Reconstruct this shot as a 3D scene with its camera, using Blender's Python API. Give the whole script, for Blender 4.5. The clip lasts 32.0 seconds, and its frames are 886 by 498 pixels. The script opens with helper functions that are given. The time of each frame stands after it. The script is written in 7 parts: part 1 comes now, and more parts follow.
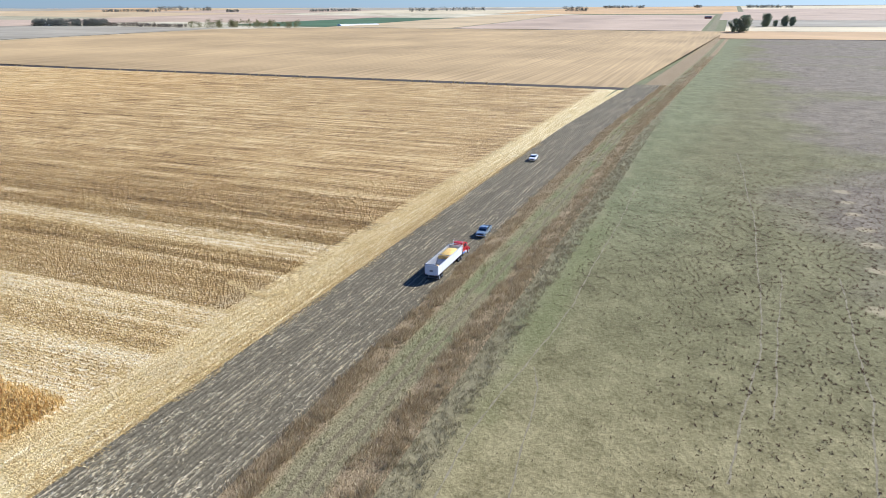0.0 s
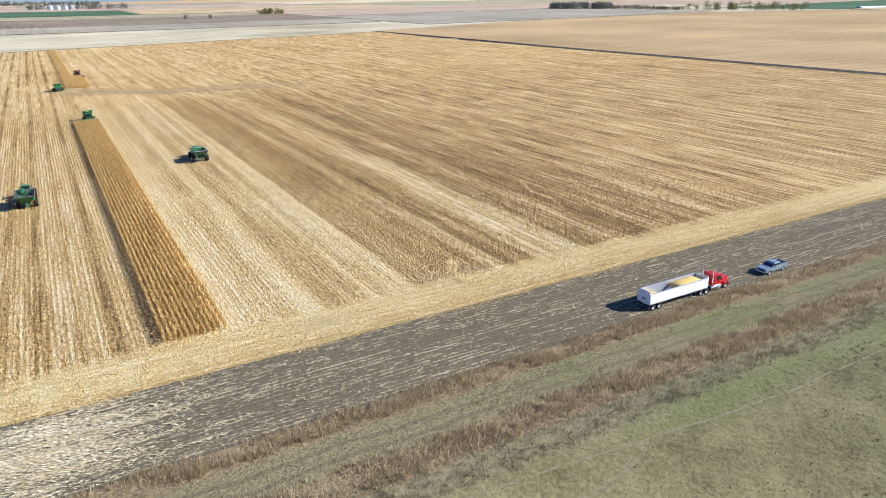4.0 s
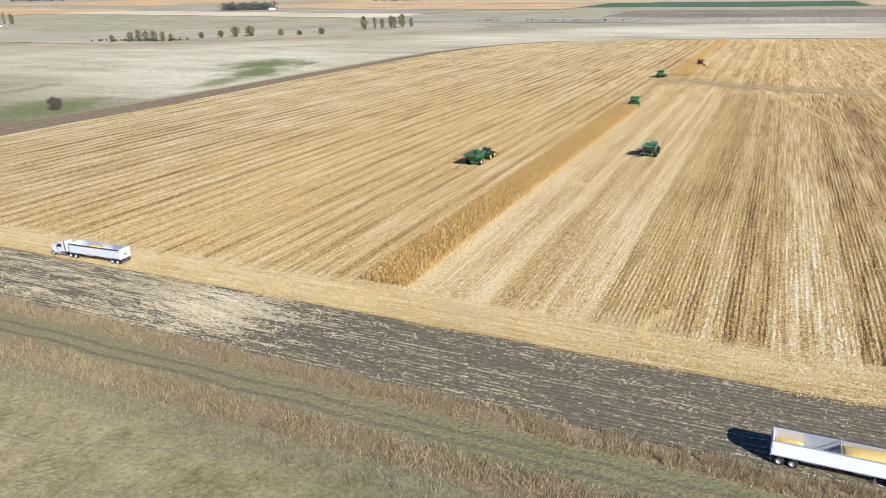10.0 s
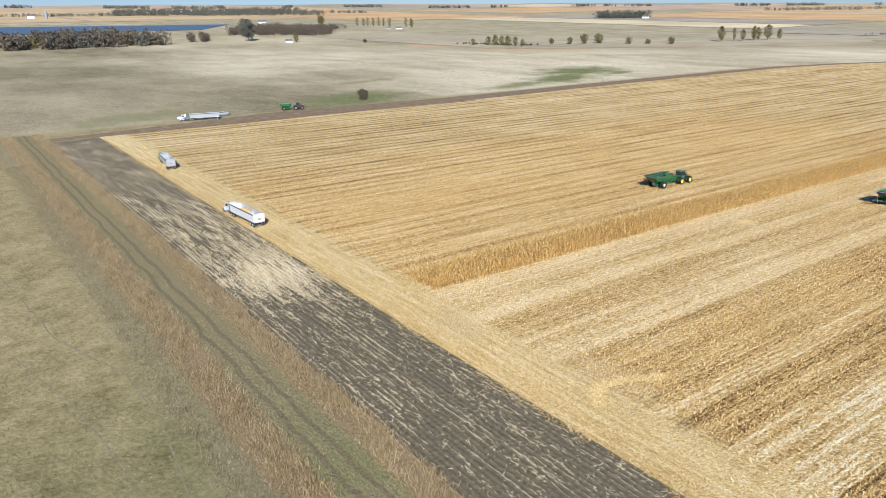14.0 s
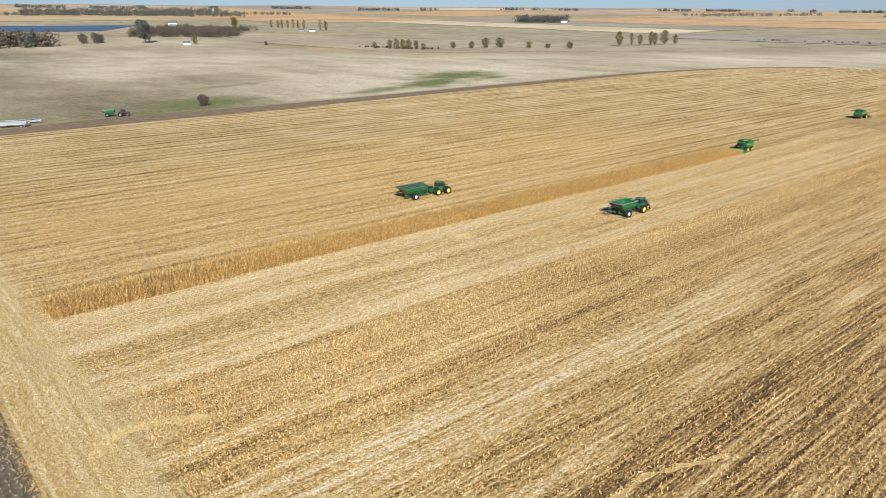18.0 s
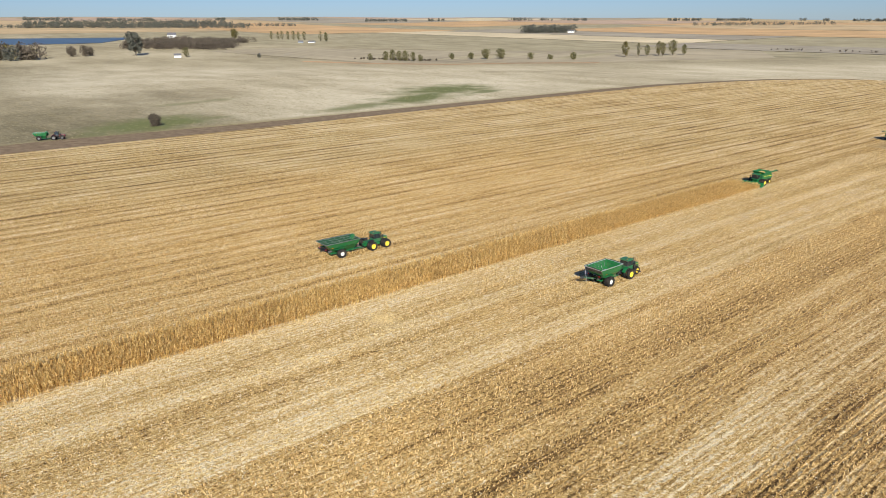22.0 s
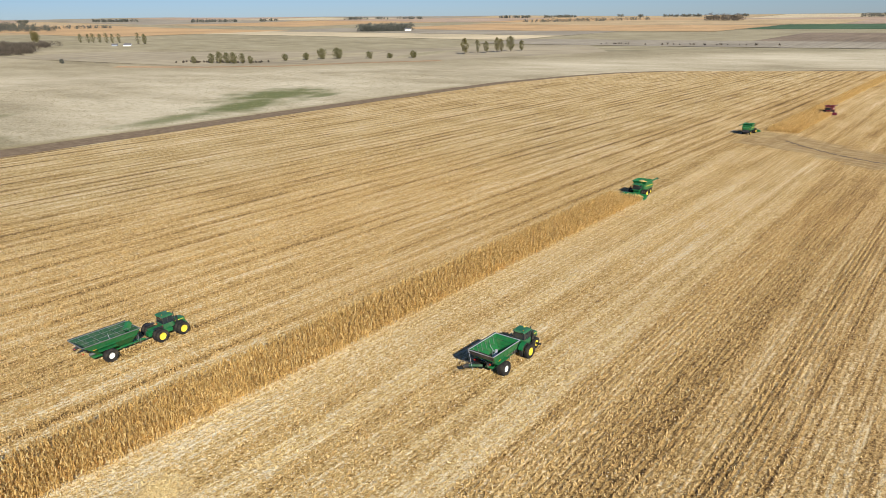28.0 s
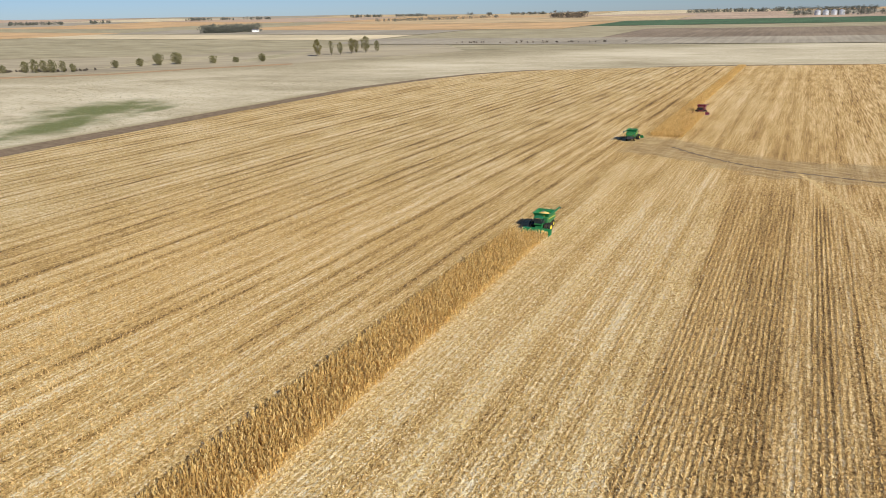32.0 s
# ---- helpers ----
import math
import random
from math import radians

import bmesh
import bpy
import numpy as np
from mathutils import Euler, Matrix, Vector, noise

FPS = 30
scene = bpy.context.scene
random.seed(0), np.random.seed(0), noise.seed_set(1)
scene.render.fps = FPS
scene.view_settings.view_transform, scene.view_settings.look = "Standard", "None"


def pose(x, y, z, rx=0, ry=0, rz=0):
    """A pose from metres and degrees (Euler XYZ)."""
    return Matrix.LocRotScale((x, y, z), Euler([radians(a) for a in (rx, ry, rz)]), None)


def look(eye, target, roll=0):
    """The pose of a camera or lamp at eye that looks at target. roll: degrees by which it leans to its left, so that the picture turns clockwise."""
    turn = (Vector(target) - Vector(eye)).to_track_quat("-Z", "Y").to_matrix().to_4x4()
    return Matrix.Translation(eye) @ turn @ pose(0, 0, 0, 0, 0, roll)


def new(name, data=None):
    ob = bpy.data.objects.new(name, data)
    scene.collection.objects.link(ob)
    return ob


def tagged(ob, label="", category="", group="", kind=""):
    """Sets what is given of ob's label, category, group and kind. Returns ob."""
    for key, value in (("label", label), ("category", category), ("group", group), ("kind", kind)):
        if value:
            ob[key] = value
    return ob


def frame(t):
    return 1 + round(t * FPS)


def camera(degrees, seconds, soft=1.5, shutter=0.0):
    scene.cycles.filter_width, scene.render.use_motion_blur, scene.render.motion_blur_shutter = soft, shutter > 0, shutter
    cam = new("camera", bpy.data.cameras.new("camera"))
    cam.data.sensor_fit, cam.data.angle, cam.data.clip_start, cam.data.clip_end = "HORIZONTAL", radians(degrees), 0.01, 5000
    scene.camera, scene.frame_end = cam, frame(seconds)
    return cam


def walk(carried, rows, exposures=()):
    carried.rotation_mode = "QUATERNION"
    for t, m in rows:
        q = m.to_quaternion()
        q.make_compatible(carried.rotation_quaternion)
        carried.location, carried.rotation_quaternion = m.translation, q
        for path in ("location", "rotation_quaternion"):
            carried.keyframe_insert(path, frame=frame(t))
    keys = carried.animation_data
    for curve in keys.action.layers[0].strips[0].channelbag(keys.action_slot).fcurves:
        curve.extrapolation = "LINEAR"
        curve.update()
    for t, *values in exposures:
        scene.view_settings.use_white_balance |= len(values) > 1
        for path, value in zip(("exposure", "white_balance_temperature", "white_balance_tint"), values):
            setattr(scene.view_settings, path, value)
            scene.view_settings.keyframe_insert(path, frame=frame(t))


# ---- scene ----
cam = camera(64.5, 32.0, soft=0.65)
PATH = [
    (0, (-59.632, 33.543, 46.763), (-57.869, 34.229, 46.115), -0.0),
    (0.5, (-57.007, 30.821, 46.791), (-55.334, 31.699, 46.137), -0.1),
    (1, (-53.381, 27.307, 46.676), (-51.817, 28.364, 46.016), -0.3),
    (1.5, (-49.01, 23.768, 46.306), (-47.571, 24.988, 45.642), -0.3),
    (2, (-44.678, 21.022, 46.243), (-43.346, 22.356, 45.573), -0.6),
    (2.5, (-39.892, 18.271, 45.958), (-38.687, 19.718, 45.285), -0.8),
    (3, (-34.756, 15.429, 45.636), (-33.677, 16.971, 44.96), -0.9),
    (3.5, (-29.521, 12.357, 45.448), (-28.519, 13.949, 44.77), -1.0),
    (5.5, (-5.597, 2.527, 44.189), (-4.965, 4.298, 43.505), -0.4),
    (6, (0.534, -0.062, 44.535), (1.006, 1.757, 43.849), -0.5),
    (6.5, (6.88, -2.102, 44.865), (7.189, -0.249, 44.178), -0.5),
    (7, (13.39, -3.321, 45.036), (13.49, -1.446, 44.349), -0.7),
    (7.5, (19.858, -3.886, 45.451), (19.723, -2.013, 44.764), -0.9),
    (8, (26.097, -3.159, 45.721), (25.746, -1.313, 45.035), -1.1),
    (8.5, (31.858, -1.346, 45.971), (31.387, 0.473, 45.286), -1.2),
    (9, (36.589, 1.233, 46.209), (36.042, 3.031, 45.526), -1.2),
    (9.5, (40.84, 4.497, 46.191), (40.143, 6.245, 45.511), -1.1),
    (10, (45.101, 8.146, 46.051), (44.323, 9.86, 45.376), -1.0),
    (10.5, (49.682, 12.004, 45.993), (48.811, 13.674, 45.321), -1.0),
    (11, (54.41, 15.747, 45.934), (53.452, 17.371, 45.268), -0.9),
    (11.5, (59.334, 19.458, 45.83), (58.23, 20.99, 45.168), -0.9),
    (12, (64.442, 23.5, 45.627), (63.189, 24.912, 44.967), -0.9),
    (12.5, (69.759, 27.466, 45.493), (68.39, 28.768, 44.837), -0.9),
    (13, (74.964, 31.652, 45.38), (73.514, 32.866, 44.728), -0.8),
    (13.5, (80.049, 36.15, 45.171), (78.533, 37.283, 44.523), -0.8),
    (15.5, (97.931, 57.356, 45.168), (96.386, 58.454, 44.53), -0.4),
    (16, (101.56, 62.612, 45.323), (100.061, 63.771, 44.685), -0.2),
    (16.5, (104.817, 68.136, 45.217), (103.359, 69.347, 44.58), -0.2),
    (17, (107.497, 73.826, 45.208), (106.063, 75.066, 44.572), -0.1),
    (17.5, (109.604, 79.717, 45.423), (108.17, 80.957, 44.785), -0.1),
    (18, (110.139, 85.547, 45.701), (108.705, 86.786, 45.065), -0.0),
    (18.5, (108.973, 91.507, 45.957), (107.538, 92.745, 45.319), 0.1),
    (19, (106.452, 97.663, 46.138), (105.014, 98.9, 45.503), 0.0),
    (19.5, (103.157, 103.801, 46.071), (101.716, 105.037, 45.44), 0.0),
    (20, (100.277, 108.9, 45.952), (98.834, 110.133, 45.324), 0.0),
    (20.5, (97.356, 113.328, 45.861), (95.909, 114.559, 45.236), 0.0),
    (21, (94.706, 117.232, 45.778), (93.254, 118.46, 45.158), -0.1),
    (21.5, (92.034, 120.855, 45.513), (90.578, 122.079, 44.897), -0.2),
    (22, (89.485, 124.009, 45.096), (88.024, 125.231, 44.486), -0.3),
    (22.5, (87.111, 126.864, 44.742), (85.662, 128.103, 44.135), -0.4),
    (23, (84.536, 129.651, 44.273), (83.109, 130.916, 43.668), -0.5),
    (23.5, (82.409, 132.055, 43.982), (80.989, 133.326, 43.377), -0.6),
    (24, (80.08, 134.501, 43.59), (78.675, 135.789, 42.985), -0.7),
    (24.5, (77.393, 137.133, 43.084), (76.008, 138.443, 42.478), -0.7),
    (25, (75.014, 139.643, 42.993), (73.661, 140.986, 42.385), -0.8),
    (25.5, (71.886, 142.451, 42.429), (70.583, 143.842, 41.82), -0.8),
    (27.5, (63.756, 151.797, 43.486), (62.576, 153.289, 42.87), -1.1),
    (28, (61.282, 154.233, 43.231), (60.12, 155.74, 42.615), -1.0),
    (28.5, (58.53, 157.575, 43.782), (57.382, 159.091, 43.163), -1.1),
    (29, (55.753, 160.871, 44.097), (54.631, 162.407, 43.478), -1.1),
    (29.5, (53.182, 164.382, 44.355), (52.101, 165.946, 43.734), -1.1),
    (30, (50.228, 167.894, 44.501), (49.19, 169.486, 43.877), -1.2),
    (30.5, (47.718, 171.829, 44.549), (46.727, 173.451, 43.925), -1.3),
    (31, (44.989, 176.158, 44.422), (44.043, 177.806, 43.798), -1.4),
    (31.5, (42.52, 180.183, 44.361), (41.619, 181.855, 43.735), -1.6),
    (32, (39.311, 184.844, 43.934), (38.469, 186.546, 43.308), -1.6),
]
walk(cam, [(t, look(eye, target, roll)) for t, eye, target, roll in PATH],
     [(0.0, 0.82, 5540, 7), (3.0, 0.79, 5700, 7), (6.0, 0.79, 5700, 7), (9.0, 0.71, 5750, 7), (13.0, 0.61, 5850, 7), (16.0, 0.49, 6120, 7), (19.0, 0.41, 6350, 7), (25.0, 0.38, 6520, 7), (32.0, 0.38, 6540, 7)])

# ---- light ----
SUN_AZ, SUN_EL = radians(-33.0), radians(31.5)
sun_dir = Vector((math.cos(SUN_EL) * math.cos(SUN_AZ), math.cos(SUN_EL) * math.sin(SUN_AZ), math.sin(SUN_EL)))
world = bpy.data.worlds.new("sky")
scene.world = world
world.use_nodes = True
wt = world.node_tree
sky = wt.nodes.new("ShaderNodeTexSky")
sky.sky_type = "NISHITA"
sky.sun_disc = False
sky.sun_elevation = SUN_EL
sky.sun_rotation = math.pi / 2 - SUN_AZ
sky.air_density, sky.dust_density, sky.ozone_density = 1.0, 0.1, 3.0
wt.nodes["Background"].inputs["Strength"].default_value = 0.068
tone = wt.nodes.new("ShaderNodeMix")
tone.data_type, tone.blend_type = "RGBA", "MULTIPLY"
tone.inputs[0].default_value = 1.0
tone.inputs[7].default_value = (0.485, 0.635, 1.03, 1.0)
wt.links.new(sky.outputs["Color"], tone.inputs[6])
wt.links.new(tone.outputs[2], wt.nodes["Background"].inputs["Color"])
sun = new("sun", bpy.data.lights.new("sun", "SUN"))
sun.data.energy = 4.9
sun.data.angle = radians(0.55)
sun.data.color = (1.0, 0.94, 0.86)
sun.matrix_world = look(sun_dir * 200, (0, 0, 0))


# ---- materials ----
class Tree:
    """A small writer of node trees."""

    def __init__(self, name, rough=0.8, metal=0.0, spec=0.3):
        self.mat = bpy.data.materials.new(name)
        self.mat.use_nodes = True
        self.t = self.mat.node_tree
        self.b = self.t.nodes["Principled BSDF"]
        self.b.inputs["Roughness"].default_value = rough
        self.b.inputs["Metallic"].default_value = metal
        self.b.inputs["Specular IOR Level"].default_value = spec

    def put(self, socket, v):
        if isinstance(v, (int, float)):
            socket.default_value = v
        elif isinstance(v, (tuple, list)):
            socket.default_value = (*v, 1.0) if len(v) == 3 and socket.type == "RGBA" else v
        else:
            self.t.links.new(v, socket)

    def xyz(self):
        g = self.t.nodes.new("ShaderNodeNewGeometry")
        s = self.t.nodes.new("ShaderNodeSeparateXYZ")
        self.t.links.new(g.outputs["Position"], s.inputs[0])
        return s.outputs[0], s.outputs[1], s.outputs[2]

    def obj(self):
        return self.t.nodes.new("ShaderNodeTexCoord").outputs["Object"]

    def vec(self, x, y, z=0.0):
        c = self.t.nodes.new("ShaderNodeCombineXYZ")
        for i, v in enumerate((x, y, z)):
            self.put(c.inputs[i], v)
        return c.outputs[0]

    def m(self, op, a, b=0.0, c=0.0):
        n = self.t.nodes.new("ShaderNodeMath")
        n.operation = op
        for i, v in enumerate((a, b, c)):
            self.put(n.inputs[i], v)
        return n.outputs[0]

    def noise(self, vec, scale=1.0, detail=3.0, rough=0.55):
        n = self.t.nodes.new("ShaderNodeTexNoise")
        self.put(n.inputs["Vector"], vec)
        n.inputs["Scale"].default_value = scale
        n.inputs["Detail"].default_value = detail
        n.inputs["Roughness"].default_value = rough
        return n.outputs["Fac"]

    def step(self, v, lo, hi, a=0.0, b=1.0):
        n = self.t.nodes.new("ShaderNodeMapRange")
        n.interpolation_type = "SMOOTHSTEP"
        for i, q in enumerate((v, lo, hi, a, b)):
            self.put(n.inputs[i], q)
        return n.outputs[0]

    def ramp(self, fac, *stops):
        n = self.t.nodes.new("ShaderNodeValToRGB")
        e = n.color_ramp.elements
        while len(e) < len(stops):
            e.new(0.5)
        for i, (p, c) in enumerate(stops):
            e[i].position = p
            e[i].color = (*c, 1.0)
        self.put(n.inputs[0], fac)
        return n.outputs[0]

    def mix(self, fac, a, b, mode="MIX"):
        n = self.t.nodes.new("ShaderNodeMix")
        n.data_type = "RGBA"
        n.blend_type = mode
        self.put(n.inputs[0], fac)
        self.put(n.inputs[6], a)
        self.put(n.inputs[7], b)
        return n.outputs[2]

    def island(self):
        return self.t.nodes.new("ShaderNodeNewGeometry").outputs["Random Per Island"]

    def rand(self):
        return self.t.nodes.new("ShaderNodeObjectInfo").outputs["Random"]

    def color(self, c):
        self.put(self.b.inputs["Base Color"], c)
        return self

    def bump(self, h, strength=0.5, dist=0.1):
        n = self.t.nodes.new("ShaderNodeBump")
        n.inputs["Strength"].default_value = strength
        n.inputs["Distance"].default_value = dist
        self.put(n.inputs["Height"], h)
        self.t.links.new(n.outputs[0], self.b.inputs["Normal"])
        return self


def paint(name, c, rough=0.4, metal=0.0, dust=0.25, dust_c=(0.42, 0.33, 0.2), spec=0.5):
    """Paint or metal with grime and field dust."""
    w = Tree(name, rough, metal, spec)
    o = w.obj()
    f = w.step(w.noise(o, 1.3, 4), 0.45, 0.75, 0.0, dust)
    g = w.step(w.noise(o, 14.0, 3), 0.5, 0.8, 0.0, dust * 0.6)
    col = w.mix(f, c, dust_c)
    w.color(w.mix(g, col, tuple(v * 0.7 for v in c)))
    w.put(w.b.inputs["Roughness"], w.step(w.noise(o, 3.0, 3), 0.3, 0.8, rough * 0.8, min(1.0, rough * 1.5)))
    return w.mat


MAT = {
    # dark green: an auger's own colour, and painted shade in a deep tank
    "green_dark": paint("shade_dark_green", (0.008, 0.06, 0.022), 0.55, 0, 0.12),
    "green": paint("green_paint", (0.012, 0.14, 0.042), 0.35, 0, 0.1),
    "green_in": paint("green_inner_paint", (0.010, 0.14, 0.035), 0.45, 0, 0.12),
    "green_cab": paint("green_cab_paint", (0.02, 0.13, 0.05), 0.4, 0, 0.15),
    "yellow": paint("yellow_rim_paint", (0.82, 0.64, 0.06), 0.4, 0, 0.1),
    "teal": paint("teal_green_paint", (0.02, 0.22, 0.12), 0.35, 0, 0.1),
    "chalk": paint("dusty_white_paint", (0.60, 0.61, 0.61), 0.45, 0, 0.22),
    "red": paint("red_paint", (0.50, 0.015, 0.02), 0.25, 0, 0.08),
    "dark_red": paint("dark_red_paint", (0.13, 0.012, 0.022), 0.4, 0, 0.15),
    "white": paint("white_paint", (0.82, 0.82, 0.80), 0.35, 0, 0.12),
    "white_rim": paint("white_rim_paint", (0.78, 0.77, 0.72), 0.5, 0, 0.15),
    "silver": paint("silver_paint", (0.29, 0.36, 0.41), 0.28, 0.4, 0.1),
    "grey_paint": paint("grey_paint", (0.30, 0.33, 0.36), 0.35, 0.2, 0.15),
    "blue": paint("blue_paint", (0.02, 0.07, 0.32), 0.3, 0, 0.05),
    "dull_alu": paint("weathered_aluminium", (0.35, 0.37, 0.38), 0.5, 0.15, 0.2),
    "alu": paint("brushed_aluminium", (0.62, 0.63, 0.64), 0.38, 0.6, 0.15),
    "chrome": paint("chrome", (0.75, 0.75, 0.76), 0.12, 1.0, 0.05),
    "steel": paint("grey_steel", (0.22, 0.22, 0.22), 0.5, 0.5, 0.2),
    "black": paint("black_plastic", (0.02, 0.02, 0.022), 0.5, 0, 0.15),
    "rubber": paint("tyre_rubber", (0.022, 0.021, 0.02), 0.85, 0, 0.3, (0.2, 0.16, 0.11), 0.2),
    "glass": paint("dark_window_glass", (0.02, 0.03, 0.035), 0.06, 0, 0.03, (0.2, 0.18, 0.15), 0.8),
    "lamp_red": paint("red_lens", (0.6, 0.02, 0.01), 0.3, 0, 0),
    "amber": paint("amber_lens", (0.8, 0.3, 0.02), 0.3, 0, 0),
    "roof": paint("grey_roof_sheet", (0.13, 0.13, 0.14), 0.6, 0.0, 0.2),
    "siding": paint("white_siding", (0.75, 0.75, 0.72), 0.6, 0, 0.1),
    "barn_red": paint("faded_red_boards", (0.28, 0.06, 0.04), 0.7, 0, 0.15),
    "tarp": paint("dark_tarp", (0.05, 0.05, 0.055), 0.6, 0, 0.3),
}

w = Tree("corn_kernels", 0.7)
o = w.obj()
MAT["corn"] = w.color(w.ramp(w.noise(o, 9, 4), (0.3, (0.58, 0.34, 0.07)), (0.7, (0.86, 0.61, 0.22)))).bump(w.noise(o, 30, 3), 0.5, 0.05).mat

SKEW = 0.0128  # the rows lean this far east for each metre north


def row_coord(w, x, y):
    return w.m("SUBTRACT", x, w.m("MULTIPLY", w.m("SUBTRACT", y, 105.0), SKEW))


# harvested corn ground: passes, rows, straw and bare patches
w = Tree("corn_stubble_ground", 0.85, 0, 0.2)
x, y, z = w.xyz()
u = row_coord(w, x, y)
pos = w.vec(x, y)
ph = w.m("ADD", w.m("MULTIPLY", w.m("SINE", w.m("DIVIDE", y, 83.0)), 0.9), w.m("MULTIPLY", w.m("SINE", w.m("ADD", w.m("DIVIDE", y, 37.0), 1.0)), 0.5))
wav = lambda period, off, k: w.m("SINE", w.m("ADD", w.m("MULTIPLY", u, 2 * math.pi / period), w.m("ADD", off, w.m("MULTIPLY", ph, k))))
thin = w.m("ADD", w.m("MULTIPLY", w.m("POWER", w.m("MAXIMUM", wav(4.85, math.pi / 2, 0.2), 0.0), 1.6), 0.65), w.m("MULTIPLY", w.m("POWER", w.m("MAXIMUM", wav(9.7, math.pi / 2, 0.1), 0.0), 2.0), 0.4))
gap = w.step(w.noise(w.vec(w.m("MULTIPLY", u, 0.16), w.m("MULTIPLY", y, 0.018), 2.0), 1.0, 3), 0.36, 0.62, 0.25, 1.0)
west_l = w.m("SUBTRACT", 0.61, w.m("MULTIPLY", thin, w.m("MULTIPLY", gap, 0.46)))
# how pale the straw lies across the eastern passes, row by row
PASSES = (
    ((-14.4, 0.5), (-7, 0.46), (-6, 0.9), (-4, 0.92), (-2.5, 0.76), (0, 0.78), (2, 0.62), (4, 0.52), (6.5, 0.92), (8.5, 0.95), (9.7, 0.52), (12, 0.5), (13, 0.72), (16, 0.48), (17.5, 0.92),
     (19, 0.55), (20.5, 0.7), (21.5, 0.98), (23, 0.75), (24.6, 0.95), (26, 0.28), (31, 0.4), (33, 0.28), (36, 0.4), (39.2, 0.24), (40.6, 0.56), (43, 0.58), (44.2, 0.16), (46, 0.2), (47.2, 0.56), (48.5, 0.5)),
    ((48.5, 0.5), (49.4, 0.3), (50.4, 0.62), (54, 0.78), (58, 0.76), (60.5, 0.62), (62.8, 0.25), (67, 0.3), (69.5, 0.6), (72, 0.5), (74.5, 0.08), (78.5, 0.1), (80.5, 0.46), (82.5, 0.42), (84.5, 0.3), (90, 0.4), (97, 0.28), (99.5, 0.75), (102, 0.5)),
)
uw = w.m("ADD", u, w.m("MULTIPLY", w.m("SUBTRACT", w.noise(w.vec(w.m("MULTIPLY", u, 0.25), w.m("MULTIPLY", y, 0.06)), 1.0, 3), 0.5), 1.8))
grey = lambda v: (v, v, v)
lane = None
for knots in PASSES:
    k0, k1 = knots[0][0], knots[-1][0]
    r = w.ramp(w.m("DIVIDE", w.m("SUBTRACT", uw, k0), k1 - k0), *[((a - k0) / (k1 - k0), grey(v)) for a, v in knots])
    lane = r if lane is None else w.mix(w.m("GREATER_THAN", uw, k0), lane, r)
far_lane = w.m("ADD", w.m("ADD", w.step(u, 85.0, 120.0, 0.5, 0.42), w.step(y, 300.0, 420.0, 0.0, 0.08)), w.m("ADD", w.m("MULTIPLY", wav(9.14, 0.6, 0.2), 0.10), w.m("MULTIPLY", wav(5.3, 0.0, 0.6), 0.07)))
in_pass = w.m("MULTIPLY", w.step(u, 99.0, 104.0, 1.0, 0.0), w.step(w.m("ADD", y, w.m("MULTIPLY", w.noise(pos, 0.05, 3), 80.0)), 385.0, 440.0, 1.0, 0.0))
lane = w.m("ADD", w.m("MULTIPLY", in_pass, lane), w.m("MULTIPLY", w.m("SUBTRACT", 1.0, in_pass), far_lane))
worn = w.step(w.noise(w.vec(w.m("MULTIPLY", u, 0.11), w.m("MULTIPLY", y, 0.022), 9.0), 1.0, 4, 0.6), 0.5, 0.66)
lane = w.m("ADD", lane, w.m("MULTIPLY", worn, 0.18))
lane = w.m("MINIMUM", w.m("MAXIMUM", lane, 0.0), 1.0)
group = w.step(lane, 0.52, 0.12)
east_l = w.m("ADD", w.m("MULTIPLY", lane, 0.48), w.step(u, 22.0, 30.0, 0.275, 0.28))
band = w.m("ADD", w.m("MULTIPLY", west_l, w.step(u, -16.0, -13.0, 1.0, 0.0)), w.m("MULTIPLY", east_l, w.step(u, -16.0, -13.0)))
slow = w.noise(w.vec(w.m("MULTIPLY", u, 0.12), w.m("MULTIPLY", y, 0.008), 3.3), 1.0, 3.0)
fleck = w.noise(w.vec(w.m("MULTIPLY", x, 3.0), w.m("MULTIPLY", y, 2.2)), 1.0, 3, 0.7)
fleck2 = w.noise(w.vec(w.m("MULTIPLY", x, 1.6), w.m("MULTIPLY", y, 0.85), 5.0), 1.0, 3, 0.7)
streak = w.noise(w.vec(w.m("MULTIPLY", u, 0.75), w.m("MULTIPLY", y, 0.02), 7.0), 1.0, 4, 0.65)
dash = w.noise(w.vec(w.m("MULTIPLY", u, 2.2), w.m("MULTIPLY", y, 0.5), 4.0), 1.0, 3, 0.65)
big = w.noise(pos, 0.035, 3)
lines = w.noise(w.vec(w.m("MULTIPLY", u, 1.45), w.m("MULTIPLY", y, 0.05), 11.0), 1.0, 2, 0.6)
band = w.m("ADD", band, w.m("MULTIPLY", w.m("SUBTRACT", lines, 0.5), w.m("MAXIMUM", w.step(u, 26.0, 80.0, 0.5, 2.1), w.step(u, -15.0, -25.0, 0.0, 1.1))))
